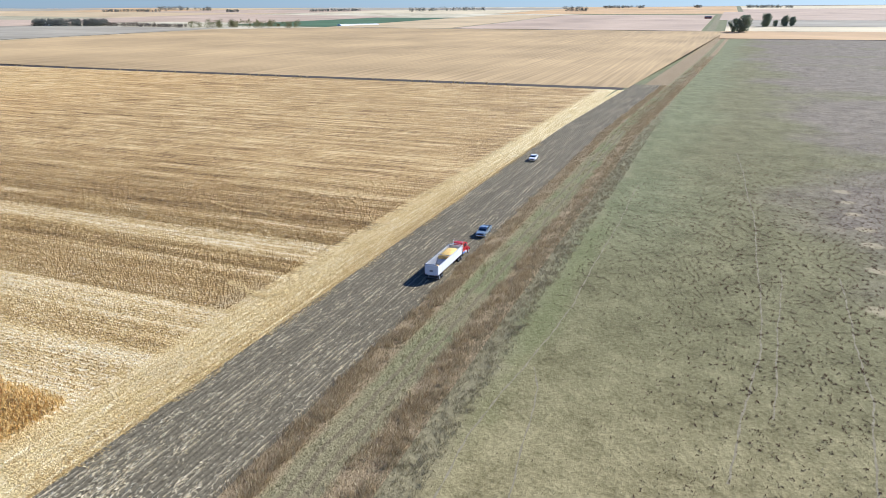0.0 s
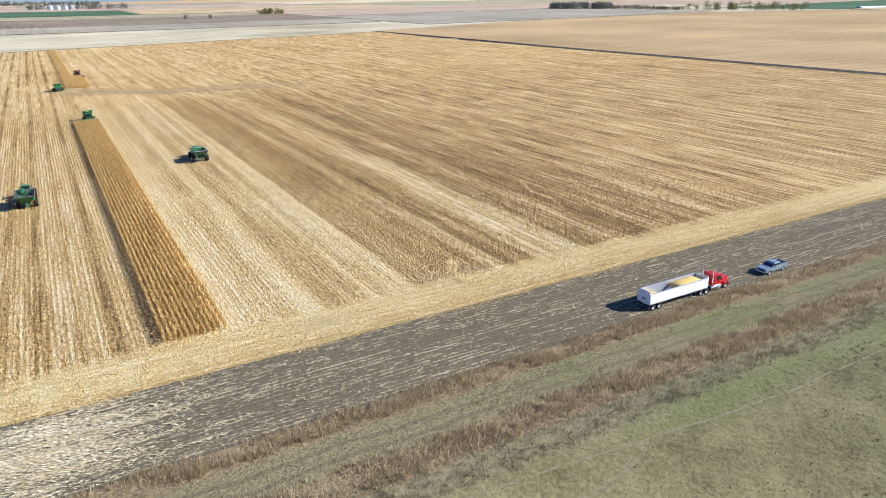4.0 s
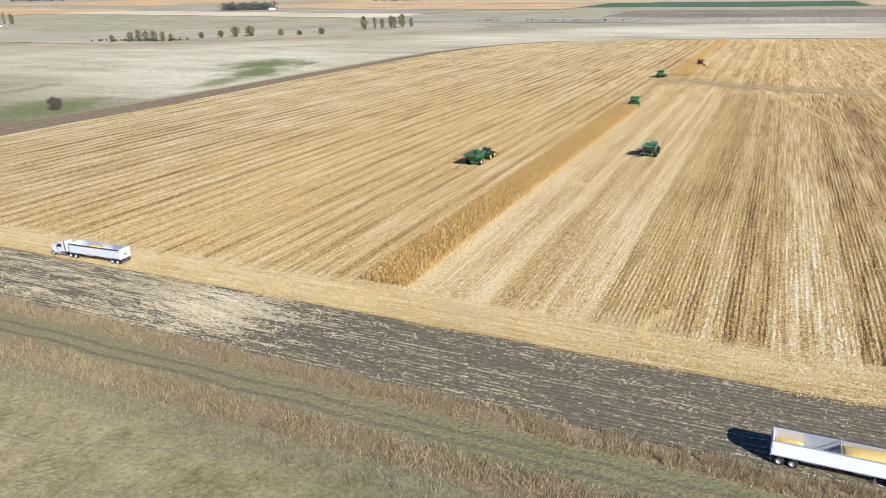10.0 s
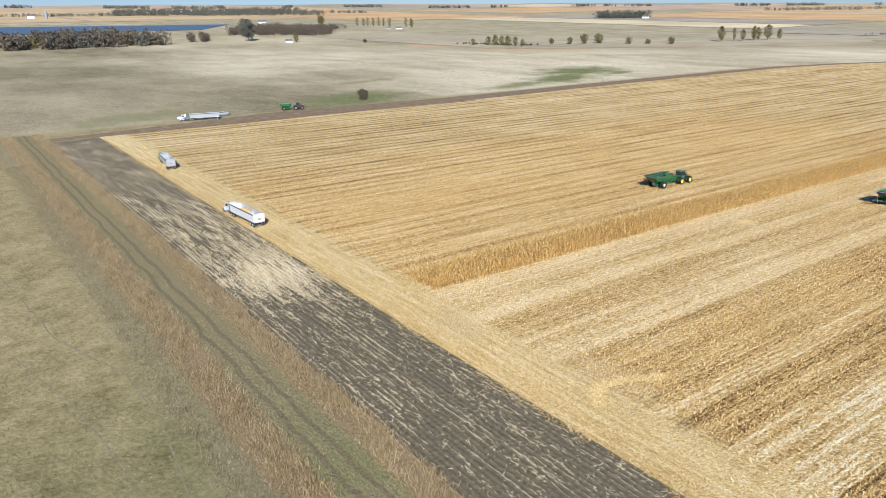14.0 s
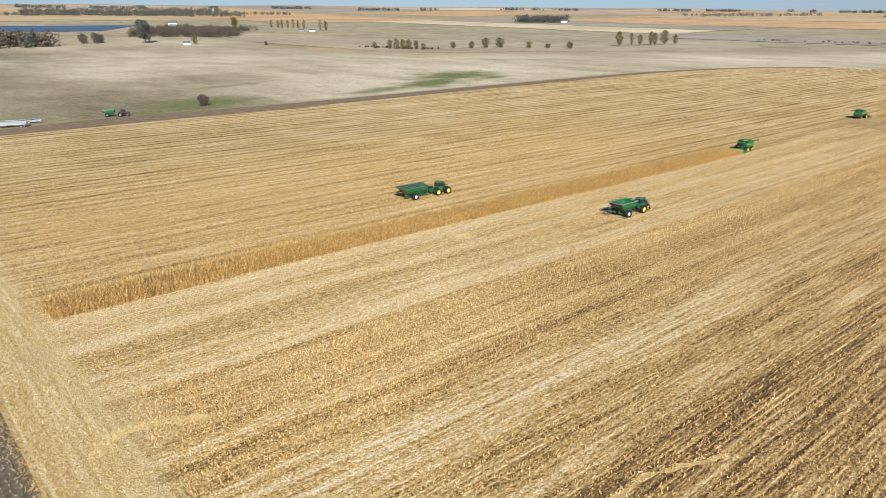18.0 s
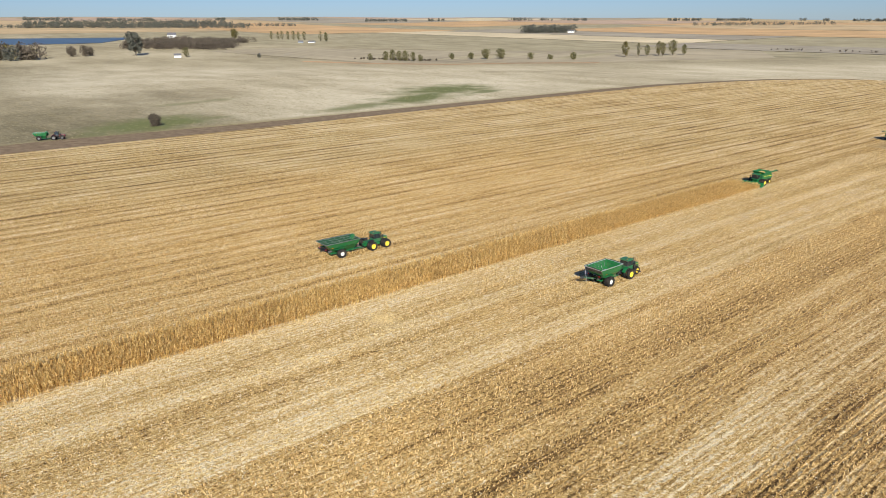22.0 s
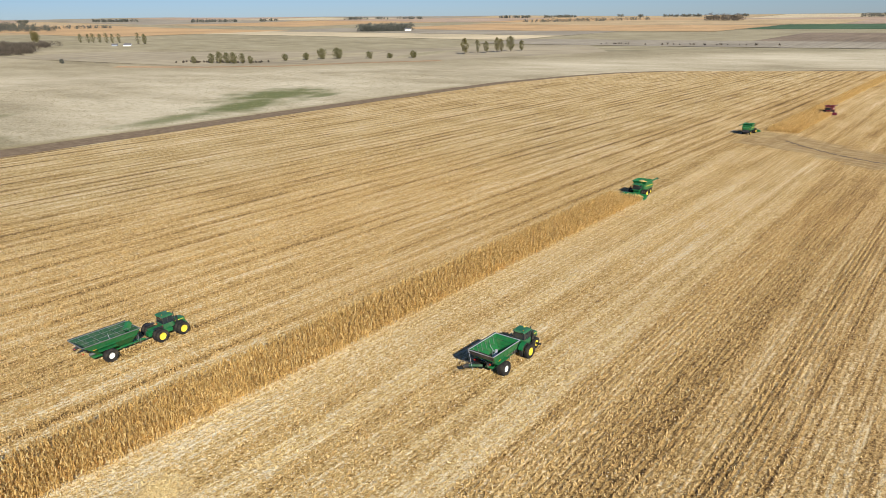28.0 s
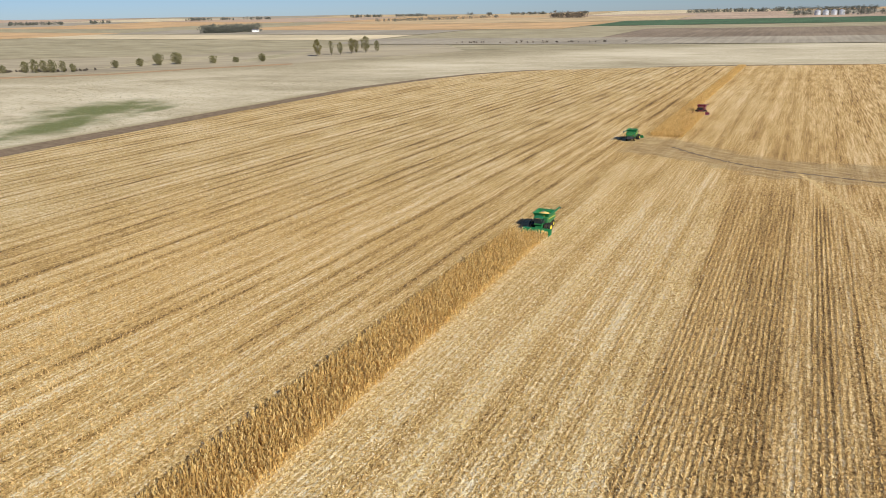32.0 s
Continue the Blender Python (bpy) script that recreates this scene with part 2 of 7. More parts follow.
level = w.m("ADD", w.m("ADD", band, w.m("MULTIPLY", w.m("SUBTRACT", dash, 0.5), 0.9)), w.m("ADD", w.m("MULTIPLY", w.m("SUBTRACT", slow, 0.5), 0.55), w.m("ADD", w.m("MULTIPLY", w.m("SUBTRACT", fleck, 0.5), 1.8), w.m("ADD", w.m("MULTIPLY", w.m("SUBTRACT", big, 0.5), 0.35), w.m("ADD", w.m("MULTIPLY", w.m("SUBTRACT", fleck2, 0.5), 1.15), w.m("MULTIPLY", w.m("SUBTRACT", streak, 0.5), 0.75))))))
straw = w.ramp(level, (0.05, (0.125, 0.07, 0.022)), (0.34, (0.415, 0.262, 0.086)), (0.62, (0.665, 0.463, 0.184)), (0.96, (0.86, 0.745, 0.49)))
rows = w.m("SINE", w.m("MULTIPLY", u, 2 * math.pi / 0.762))
# dark row lines: bare soil gaps plus painted shade between the stalks
seen = w.m("MULTIPLY", w.m("MULTIPLY", w.step(rows, 0.2, 0.95), w.m("MULTIPLY", w.step(fleck2, 0.3, 0.55, 0.35, 1.0), w.step(dash, 0.34, 0.56, 0.3, 1.1))), w.m("ADD", w.m("MULTIPLY", group, w.step(y, 150.0, 230.0, 0.68, 0.92)), w.step(u, 26.0, 20.0, 0.14, 0.34)))
seen = w.m("MULTIPLY", seen, w.m("MULTIPLY", w.step(u, -16.0, -13.0, 1.1, 1.0), w.step(y, 103.0, 108.0)))
east = w.m("MULTIPLY", w.step(w.m("ADD", u, w.m("MULTIPLY", w.m("SUBTRACT", big, 0.5), 30.0)), 18.0, 75.0, 0.35, 1.0), w.step(y, 330.0, 480.0, 1.0, 0.45))
east = w.m("MULTIPLY", east, w.m("MULTIPLY", w.step(u, 16.0, 26.0), w.m("MAXIMUM", w.step(y, 150.0, 240.0, 0.0, 1.0), w.step(u, 60.0, 85.0))))
east = w.m("MULTIPLY", east, w.step(u, 92.0, 125.0, 0.9, 1.0))
straw = w.mix(east, straw, w.ramp(w.m("SUBTRACT", level, 0.04), (0.05, (0.13, 0.07, 0.024)), (0.34, (0.395, 0.237, 0.082)), (0.62, (0.615, 0.405, 0.16)), (0.98, (0.80, 0.62, 0.33))))
straw = w.mix(w.m("MULTIPLY", seen, 0.68), straw, (0.14, 0.082, 0.036))
# warmer, slightly darker tone towards the north of the field
north_tone = w.m("MULTIPLY", w.step(w.m("ADD", y, w.m("MULTIPLY", w.m("SUBTRACT", big, 0.5), 120.0)), 270.0, 430.0), w.step(u, -70.0, -20.0, 0.3, 1.0))
straw = w.mix(north_tone, straw, w.mix(1.0, straw, (1.0, 0.935, 0.84), "MULTIPLY"))
# headland: chopped, paler straw along the field's end
ew = w.m("MULTIPLY", w.m("SUBTRACT", w.noise(pos, 0.25, 4), 0.5), 5.0)
head = w.step(w.m("ADD", y, ew), 101.0, 106.0, 1.0, 0.0)
hl = w.m("ADD", w.m("MULTIPLY", w.noise(w.vec(w.m("MULTIPLY", x, 0.07), w.m("MULTIPLY", y, 1.1)), 1.0, 4, 0.65), 0.6), w.m("ADD", w.m("MULTIPLY", fleck, 0.45), w.m("MULTIPLY", w.noise(w.vec(w.m("MULTIPLY", x, 0.6), w.m("MULTIPLY", y, 1.6)), 1.0, 3, 0.7), 0.3)))
hl = w.m("ADD", w.m("MULTIPLY", w.m("SUBTRACT", hl, 0.675), 1.6), 0.52)
headc = w.ramp(hl, (0.25, (0.44, 0.29, 0.105)), (0.5, (0.69, 0.52, 0.235)), (0.75, (0.86, 0.74, 0.455)))
straw = w.mix(head, straw, headc)
# trampled turning places
for cx, cy, rx, ry in ((32, 106, 9, 4), (8, 100, 8, 3), (4, 183, 5, 3)):
    d = w.m("SQRT", w.m("ADD", w.m("POWER", w.m("DIVIDE", w.m("SUBTRACT", x, cx), rx), 2.0), w.m("POWER", w.m("DIVIDE", w.m("SUBTRACT", y, cy), ry), 2.0)))
    d = w.m("ADD", d, w.m("MULTIPLY", w.m("SUBTRACT", w.noise(pos, 0.35, 4), 0.5), 1.6))
    straw = w.mix(w.step(d, 0.3, 1.1, 0.7, 0.0), straw, w.ramp(fleck, (0.3, (0.50, 0.36, 0.17)), (0.7, (0.72, 0.58, 0.33))))
# trampled crossing where the combines turn before the far strip
south = w.m("SUBTRACT", w.m("ADD", 391.0, w.m("MULTIPLY", w.step(x, 48.0, -12.0), 28.0)), w.m("MULTIPLY", w.step(x, 60.0, 130.0), 12.0))
deep = w.step(x, -14.0, 60.0, 34.0, 26.0)
wob = w.m("MULTIPLY", w.m("SUBTRACT", w.noise(pos, 0.09, 4, 0.65), 0.5), 26.0)
into = w.m("SUBTRACT", w.m("ADD", y, wob), south)
cross = w.m("MULTIPLY", w.m("MULTIPLY", w.step(into, -1.5, 2.5), w.step(w.m("SUBTRACT", into, deep), 3.0, -5.0)), w.m("MULTIPLY", w.step(x, -14.0, -6.0), w.step(x, 150.0, 80.0)))
mess = w.m("ADD", w.m("MULTIPLY", w.noise(w.vec(w.m("MULTIPLY", x, 0.12), w.m("MULTIPLY", w.m("ADD", y, w.m("MULTIPLY", x, 0.45)), 0.5), 8.0), 1.0, 4, 0.7), 0.7), w.m("MULTIPLY", fleck, 0.3))
straw = w.mix(w.m("MULTIPLY", cross, 0.72), straw, w.ramp(mess, (0.34, (0.19, 0.112, 0.05)), (0.48, (0.38, 0.255, 0.11)), (0.62, (0.59, 0.45, 0.225))))
w.color(straw)
w.bump(w.m("ADD", w.m("MULTIPLY", w.m("MULTIPLY", rows, w.step(y, 103.0, 108.0)), w.m("MULTIPLY", w.step(dash, 0.36, 0.6, 0.3, 1.0), w.m("ADD", w.m("MULTIPLY", group, 0.36), 0.14))), w.m("ADD", w.m("MULTIPLY", fleck, 1.4), w.noise(pos, 5.0, 3))), 0.85, 0.25)
MAT["stubble"] = w.mat

# black soil of the cut bean rows
w = Tree("black_soil_ground", 0.95, 0, 0.1)
x, y, z = w.xyz()
y = w.m("ADD", y, w.m("MULTIPLY", w.m("MAXIMUM", w.m("SUBTRACT", x, 230.0), 0.0), 0.034))
pos = w.vec(x, y)
rows = w.m("SINE", w.m("MULTIPLY", w.m("ADD", y, w.m("MULTIPLY", w.noise(pos, 0.1, 2), 0.5)), 2 * math.pi / 0.762))
flk = w.noise(w.vec(w.m("MULTIPLY", x, 1.7), w.m("MULTIPLY", y, 5.0)), 1.0, 4, 0.75)
cov = w.noise(w.vec(w.m("MULTIPLY", x, 0.05), w.m("MULTIPLY", y, 0.2)), 1.0, 3)
spill = w.m("MULTIPLY", w.step(x, -45.0, 5.0, 1.0, 0.05), w.step(w.noise(w.vec(w.m("MULTIPLY", x, 0.12), w.m("MULTIPLY", y, 0.25)), 1.0, 4, 0.65), 0.38, 0.70))
a = w.m("ADD", flk, w.m("ADD", w.m("MULTIPLY", rows, 0.10), w.m("ADD", w.m("MULTIPLY", w.m("SUBTRACT", cov, 0.5), 0.3), w.m("MULTIPLY", spill, 0.21))))
lines = w.noise(w.vec(w.m("MULTIPLY", x, 0.03), w.m("MULTIPLY", y, 0.85), 6.0), 1.0, 4, 0.65)
a = w.m("ADD", a, w.m("MULTIPLY", w.m("SUBTRACT", lines, 0.47), w.step(x, 10.0, 60.0, 0.05, 0.5)))
col = w.ramp(w.noise(pos, 1.5, 4), (0.3, (0.102, 0.082, 0.05)), (0.7, (0.185, 0.153, 0.098)))
w.color(w.mix(w.step(a, 0.655, 0.74, 0.0, 0.9), col, w.ramp(flk, (0.3, (0.46, 0.35, 0.20)), (0.7, (0.68, 0.58, 0.40)))))
w.bump(w.m("ADD", w.m("MULTIPLY", rows, 0.35), w.noise(pos, 4.0, 4)), 0.55, 0.12)
MAT["soil"] = w.mat

# grassed ditch with a pair of wheel tracks
w = Tree("ditch_grass_ground", 0.95, 0, 0.1)
x, y, z = w.xyz()
y = w.m("ADD", y, w.m("MULTIPLY", w.m("MAXIMUM", w.m("SUBTRACT", x, 230.0), 0.0), 0.034))
pos = w.vec(x, y)
yy = w.m("ADD", y, w.m("MULTIPLY", w.m("SUBTRACT", w.noise(pos, 0.12, 3), 0.5), 2.0))
fine = w.noise(w.vec(x, w.m("MULTIPLY", y, 1.6)), 2.0, 4, 0.7)
brown = w.ramp(fine, (0.3, (0.18, 0.122, 0.06)), (0.5, (0.305, 0.22, 0.12)), (0.75, (0.43, 0.33, 0.195)))
olive = w.ramp(fine, (0.3, (0.165, 0.14, 0.068)), (0.55, (0.285, 0.24, 0.125)), (0.8, (0.42, 0.355, 0.205)))
mid = w.m("MULTIPLY", w.step(yy, 65.8, 67.0), w.step(yy, 71.5, 73.0, 1.0, 0.0))
col = w.mix(mid, brown, olive)
lush = w.m("MULTIPLY", w.step(x, -10.0, 50.0), w.step(w.noise(pos, 0.06, 3), 0.4, 0.6))
col = w.mix(w.m("MULTIPLY", w.m("MULTIPLY", lush, mid), 0.7), col, w.ramp(fine, (0.3, (0.12, 0.135, 0.05)), (0.55, (0.21, 0.22, 0.09)), (0.8, (0.32, 0.31, 0.15))))
for c in (68.0, 70.2):
    d = w.m("ABSOLUTE", w.m("SUBTRACT", yy, c))
    col = w.mix(w.step(d, 0.2, 0.5, 0.75, 0.0), col, w.ramp(fine, (0.3, (0.14, 0.105, 0.06)), (0.7, (0.225, 0.172, 0.10))))
w.color(col)
w.bump(w.m("ADD", fine, w.noise(pos, 0.9, 3)), 0.9, 0.3)
MAT["ditch"] = w.mat

# pastures: grey-green south of the ditch, pale dry grass in the west
w = Tree("pasture_ground", 0.95, 0, 0.1)
x, y, z = w.xyz()
pos = w.vec(x, y)
n1, n2, n3 = w.noise(pos, 0.012, 4), w.noise(pos, 0.11, 4), w.noise(pos, 1.6, 4, 0.7)
mott = w.m("ADD", w.m("MULTIPLY", n2, 0.3), w.m("ADD", w.m("MULTIPLY", n3, 0.4), w.m("MULTIPLY", w.noise(pos, 0.45, 4, 0.65), 0.3)))
green = w.ramp(mott, (0.38, (0.13, 0.112, 0.053)), (0.5, (0.225, 0.198, 0.102)), (0.62, (0.32, 0.28, 0.15)))
brownish = w.ramp(mott, (0.38, (0.10, 0.07, 0.046)), (0.5, (0.20, 0.16, 0.11)), (0.62, (0.30, 0.24, 0.165)))
green = w.mix(w.step(x, -30.0, 50.0), w.mix(1.0, green, (1.40, 1.29, 1.22), "MULTIPLY"), w.mix(1.0, green, (0.80, 0.80, 0.72), "MULTIPLY"))
col = w.mix(w.step(w.m("ADD", n1, w.step(y, 62.0, -40.0, -0.22, 0.2)), 0.45, 0.68), green, brownish)
verge = w.m("MULTIPLY", w.step(w.m("ADD", y, w.m("ADD", w.m("MULTIPLY", w.m("MAXIMUM", w.m("SUBTRACT", x, 230.0), 0.0), 0.034), w.m("MULTIPLY", w.m("SUBTRACT", n1, 0.5), 60.0))), 26.0, 52.0), w.step(x, 50.0, 130.0))
col = w.mix(w.m("MULTIPLY", verge, 0.45), col, w.ramp(mott, (0.38, (0.13, 0.145, 0.066)), (0.5, (0.205, 0.22, 0.108)), (0.62, (0.29, 0.30, 0.155))))
big_w = w.noise(w.vec(w.m("MULTIPLY", x, 0.0045), w.m("MULTIPLY", y, 0.007)), 1.0, 5, 0.6)
mid_w = w.noise(w.vec(w.m("MULTIPLY", x, 0.017), w.m("MULTIPLY", y, 0.04)), 1.0, 4, 0.65)
pale_l = w.m("ADD", w.m("MULTIPLY", big_w, 0.6), w.m("ADD", w.m("MULTIPLY", mid_w, 0.25), w.m("ADD", w.m("MULTIPLY", w.noise(pos, 0.22, 6, 0.8), 0.30), w.m("MULTIPLY", w.m("SUBTRACT", w.noise(pos, 0.7, 4, 0.7), 0.5), 0.45))))
pale_l = w.m("SUBTRACT", pale_l, 0.075)
pale = w.ramp(pale_l, (0.38, (0.35, 0.29, 0.175)), (0.5, (0.54, 0.46, 0.30)), (0.62, (0.70, 0.615, 0.43)))
wild = w.ramp(pale_l, (0.36, (0.14, 0.12, 0.065)), (0.48, (0.255, 0.215, 0.125)), (0.60, (0.40, 0.335, 0.205)))
olive_w = w.ramp(mid_w, (0.35, (0.27, 0.235, 0.135)), (0.65, (0.43, 0.37, 0.23)))
sere = w.ramp(pale_l, (0.36, (0.22, 0.185, 0.105)), (0.48, (0.36, 0.30, 0.18)), (0.60, (0.50, 0.425, 0.27)))
pale = w.mix(w.step(w.m("ADD", y, w.m("MULTIPLY", w.m("SUBTRACT", big_w, 0.5), 260.0)), 360.0, 190.0, 0.0, 0.9), pale, wild)
pale = w.mix(w.step(w.m("ADD", y, w.m("ADD", w.m("MULTIPLY", x, -1.0), w.m("MULTIPLY", w.m("SUBTRACT", mid_w, 0.5), 300.0))), 1080.0, 1260.0, 0.0, 0.85), pale, sere)
pale = w.mix(w.step(w.m("ADD", w.m("ADD", y, w.m("MULTIPLY", x, -0.35)), w.m("MULTIPLY", w.m("SUBTRACT", mid_w, 0.5), 250.0)), 1080.0, 1160.0, 0.0, 0.7), pale, olive_w)
north = w.m("ADD", y, w.m("MULTIPLY", w.m("SUBTRACT", n2, 0.5), 30.0))
is_west = w.m("MAXIMUM", w.m("MULTIPLY", w.step(x, -228.0, -244.0), w.step(north, 40.0, 75.0)), w.step(north, 500.0, 620.0))
rough_zone = w.m("MULTIPLY", w.step(w.m("ADD", y, w.m("MULTIPLY", n2, 6.0)), 58.0, 63.0), w.step(y, 70.0, 74.0, 1.0, 0.0))
col = w.mix(w.m("MULTIPLY", rough_zone, 0.7), col, w.ramp(n3, (0.3, (0.17, 0.145, 0.08)), (0.7, (0.32, 0.27, 0.16))))
col = w.mix(is_west, col, pale)
for cx, cy, rx, ry, tone in ((-262, 236, 30, 44, 1.0), (-256, 348, 14, 40, 0.8), (-272, 404, 26, 46, 1.0), (-308, 458, 38, 56, 1.0), (-276, 470, 9, 26, 0.8), (-345, 290, 9, 40, 0.5), (-262, 120, 22, 40, 0.55), (-560, 900, 40, 120, 0.35), (60, 56, 60, 4, 0.45)):
    ang = 0.25
    dx, dy = w.m("SUBTRACT", x, cx), w.m("SUBTRACT", y, cy)
    d = w.m("SQRT", w.m("ADD", w.m("POWER", w.m("DIVIDE", w.m("ADD", dx, w.m("MULTIPLY", dy, ang)), rx), 2.0), w.m("POWER", w.m("DIVIDE", dy, ry), 2.0)))
    d = w.m("ADD", d, w.m("MULTIPLY", w.m("SUBTRACT", w.noise(pos, 0.06, 4), 0.5), 1.5))
    col = w.mix(w.step(d, 0.25, 1.15, tone, 0.0), col, w.ramp(n3, (0.3, (0.12, 0.135, 0.045)), (0.7, (0.22, 0.23, 0.095))))
# bare feeding spots in a line
for cx, cy, r in ((151, 0, 2.6), (127, 0.5, 2.2), (114, 0, 2.4), (102, 0.3, 2.4), (85, 2, 2.2), (64, 5, 2.4), (139, 0.2, 2.0)):
    d = w.m("SQRT", w.m("ADD", w.m("POWER", w.m("SUBTRACT", x, cx), 2.0), w.m("POWER", w.m("SUBTRACT", y, cy), 2.0)))
    d = w.m("ADD", d, w.m("MULTIPLY", w.m("SUBTRACT", w.noise(pos, 0.7, 3), 0.5), 3.0))
    col = w.mix(w.step(d, r * 0.5, r * 1.2, 0.7, 0.0), col, (0.40, 0.325, 0.19))
w.color(col)
w.bump(w.m("ADD", n3, n2), 0.7, 0.25)
MAT["pasture"] = w.mat

# bare field margin
w = Tree("bare_margin_ground", 0.95, 0, 0.1)
x, y, z = w.xyz()
pos = w.vec(x, y)
w.color(w.ramp(w.m("ADD", w.m("MULTIPLY", w.noise(pos, 0.3, 4), 0.6), w.m("MULTIPLY", w.noise(pos, 2.0, 3), 0.4)), (0.35, (0.155, 0.105, 0.065)), (0.52, (0.235, 0.17, 0.105)), (0.7, (0.32, 0.25, 0.15))))
w.bump(w.noise(pos, 2.0, 4), 0.6, 0.2)
MAT["margin"] = w.mat

w = Tree("dark_ditch_ground", 0.95, 0, 0.1)
x, y, z = w.xyz()
w.color(w.ramp(w.noise(w.vec(x, w.m("MULTIPLY", y, 0.3)), 0.6, 4), (0.3, (0.05, 0.04, 0.034)), (0.7, (0.11, 0.088, 0.07))))
MAT["dark_ditch"] = w.mat


def far_mat(name, c, along="y", streak=0.25, fine=0.16):
    w = Tree(name, 0.95, 0, 0.1)
    x, y, z = w.xyz()
    a, b = (x, y) if along == "y" else (y, x)
    st = w.noise(w.vec(w.m("MULTIPLY", a, fine), w.m("MULTIPLY", b, 0.006)), 1.0, 3)
    bl = w.noise(w.vec(x, y), 0.006, 3)
    f = w.m("ADD", w.m("MULTIPLY", st, 0.5), w.m("MULTIPLY", bl, 0.5))
    lo, hi = tuple(v * (1 - streak) for v in c), tuple(min(0.9, v * (1 + streak)) for v in c)
    w.color(w.ramp(f, (0.35, lo), (0.65, hi)))
    return w.mat


FAR = {
    "tan": far_mat("far_tan_field", (0.52, 0.385, 0.215)),
    "tan_x": far_mat("far_tan_field_cross", (0.455, 0.315, 0.155), "x", 0.3, 0.4),
    "orange": far_mat("far_orange_field", (0.55, 0.36, 0.18)),
    "pale": far_mat("far_pale_field", (0.62, 0.51, 0.32)),
    "brown": far_mat("far_brown_field", (0.26, 0.20, 0.135)),
    # grey-brown grass, its colour lifted for the haze over far land
    "grey": far_mat("far_hazed_grey_field", (0.36, 0.31, 0.225)),
    "green": far_mat("far_green_field", (0.09, 0.145, 0.075)),
    "rust": far_mat("rust_grass_band", (0.42, 0.27, 0.145), "y", 0.35),
    "pasture": far_mat("grey_pasture_ground", (0.40, 0.335, 0.22), "x", 0.3),
    "rose": far_mat("far_rose_field", (0.47, 0.345, 0.24)),
}

w = Tree("lake_water", 0.4, 0, 0.25)
x, y, z = w.xyz()
w.color(w.ramp(w.noise(w.vec(x, y), 0.02, 3), (0.3, (0.07, 0.10, 0.12)), (0.7, (0.10, 0.14, 0.165))))
w.bump(w.noise(w.vec(x, w.m("MULTIPLY", y, 0.3)), 0.5, 3), 0.15, 0.3)
MAT["water"] = w.mat


def leafy(name, *cs, thin=0.3):
    w = Tree(name, 0.8, 0, 0.2)
    col = w.ramp(w.island(), *[(i / (len(cs) - 1), c) for i, c in enumerate(cs)])
    w.color(col)
    if thin:
        tr = w.t.nodes.new("ShaderNodeBsdfTranslucent")
        w.put(tr.inputs["Color"], col)
        ms = w.t.nodes.new("ShaderNodeMixShader")
        ms.inputs[0].default_value = thin
        w.t.links.new(w.b.outputs[0], ms.inputs[1])
        w.t.links.new(tr.outputs[0], ms.inputs[2])
        w.t.links.new(ms.outputs[0], w.t.nodes["Material Output"].inputs["Surface"])
    return w.mat


MAT["corn_leaf"] = leafy("dry_corn_leaves", (0.42, 0.255, 0.083), (0.65, 0.425, 0.145), (0.81, 0.57, 0.214), (0.92, 0.73, 0.355), thin=0.48)
MAT["residue"] = leafy("corn_residue", (0.38, 0.24, 0.082), (0.56, 0.38, 0.138), (0.70, 0.51, 0.214), (0.84, 0.69, 0.395))
MAT["brown_residue"] = leafy("brown_corn_residue", (0.30, 0.18, 0.063), (0.465, 0.30, 0.116), (0.59, 0.408, 0.18), (0.75, 0.60, 0.345))
MAT["stub"] = leafy("cut_corn_stalks", (0.33, 0.205, 0.076), (0.54, 0.36, 0.138), (0.74, 0.54, 0.255), thin=0.1)
MAT["brown_stub"] = leafy("brown_corn_stalks", (0.28, 0.17, 0.062), (0.46, 0.30, 0.112), (0.65, 0.46, 0.21), thin=0.1)
MAT["pale_residue"] = leafy("pale_bean_straw", (0.46, 0.36, 0.20), (0.68, 0.565, 0.35), (0.82, 0.72, 0.50))
MAT["pale_straw"] = leafy("pale_chopped_straw", (0.64, 0.47, 0.20), (0.80, 0.63, 0.30), (0.90, 0.76, 0.43))
MAT["husk"] = leafy("white_husk_flakes", (0.80, 0.68, 0.44), (0.90, 0.82, 0.62))
MAT["weed"] = leafy("dry_ditch_weeds", (0.20, 0.14, 0.066), (0.37, 0.27, 0.142), (0.51, 0.395, 0.222), (0.66, 0.55, 0.345))
MAT["low_grass"] = leafy("short_olive_grass", (0.17, 0.148, 0.068), (0.30, 0.257, 0.126), (0.43, 0.362, 0.20))
MAT["dry_grass"] = leafy("dry_pasture_grass", (0.20, 0.165, 0.085), (0.34, 0.285, 0.165), (0.48, 0.41, 0.26))
MAT["tuft"] = leafy("dark_pasture_tufts", (0.11, 0.08, 0.048), (0.18, 0.13, 0.08), (0.27, 0.20, 0.125))
MAT["dark_tuft"] = leafy("dead_weed_clumps", (0.10, 0.063, 0.04), (0.165, 0.105, 0.063), (0.25, 0.165, 0.10))
MAT["leaf_green"] = leafy("green_leaves", (0.045, 0.072, 0.022), (0.096, 0.128, 0.040), (0.176, 0.192, 0.064))
MAT["leaf_gold"] = leafy("yellowing_leaves", (0.09, 0.085, 0.03), (0.17, 0.15, 0.05), (0.27, 0.22, 0.08))
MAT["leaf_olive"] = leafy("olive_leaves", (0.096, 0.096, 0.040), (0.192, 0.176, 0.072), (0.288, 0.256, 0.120))
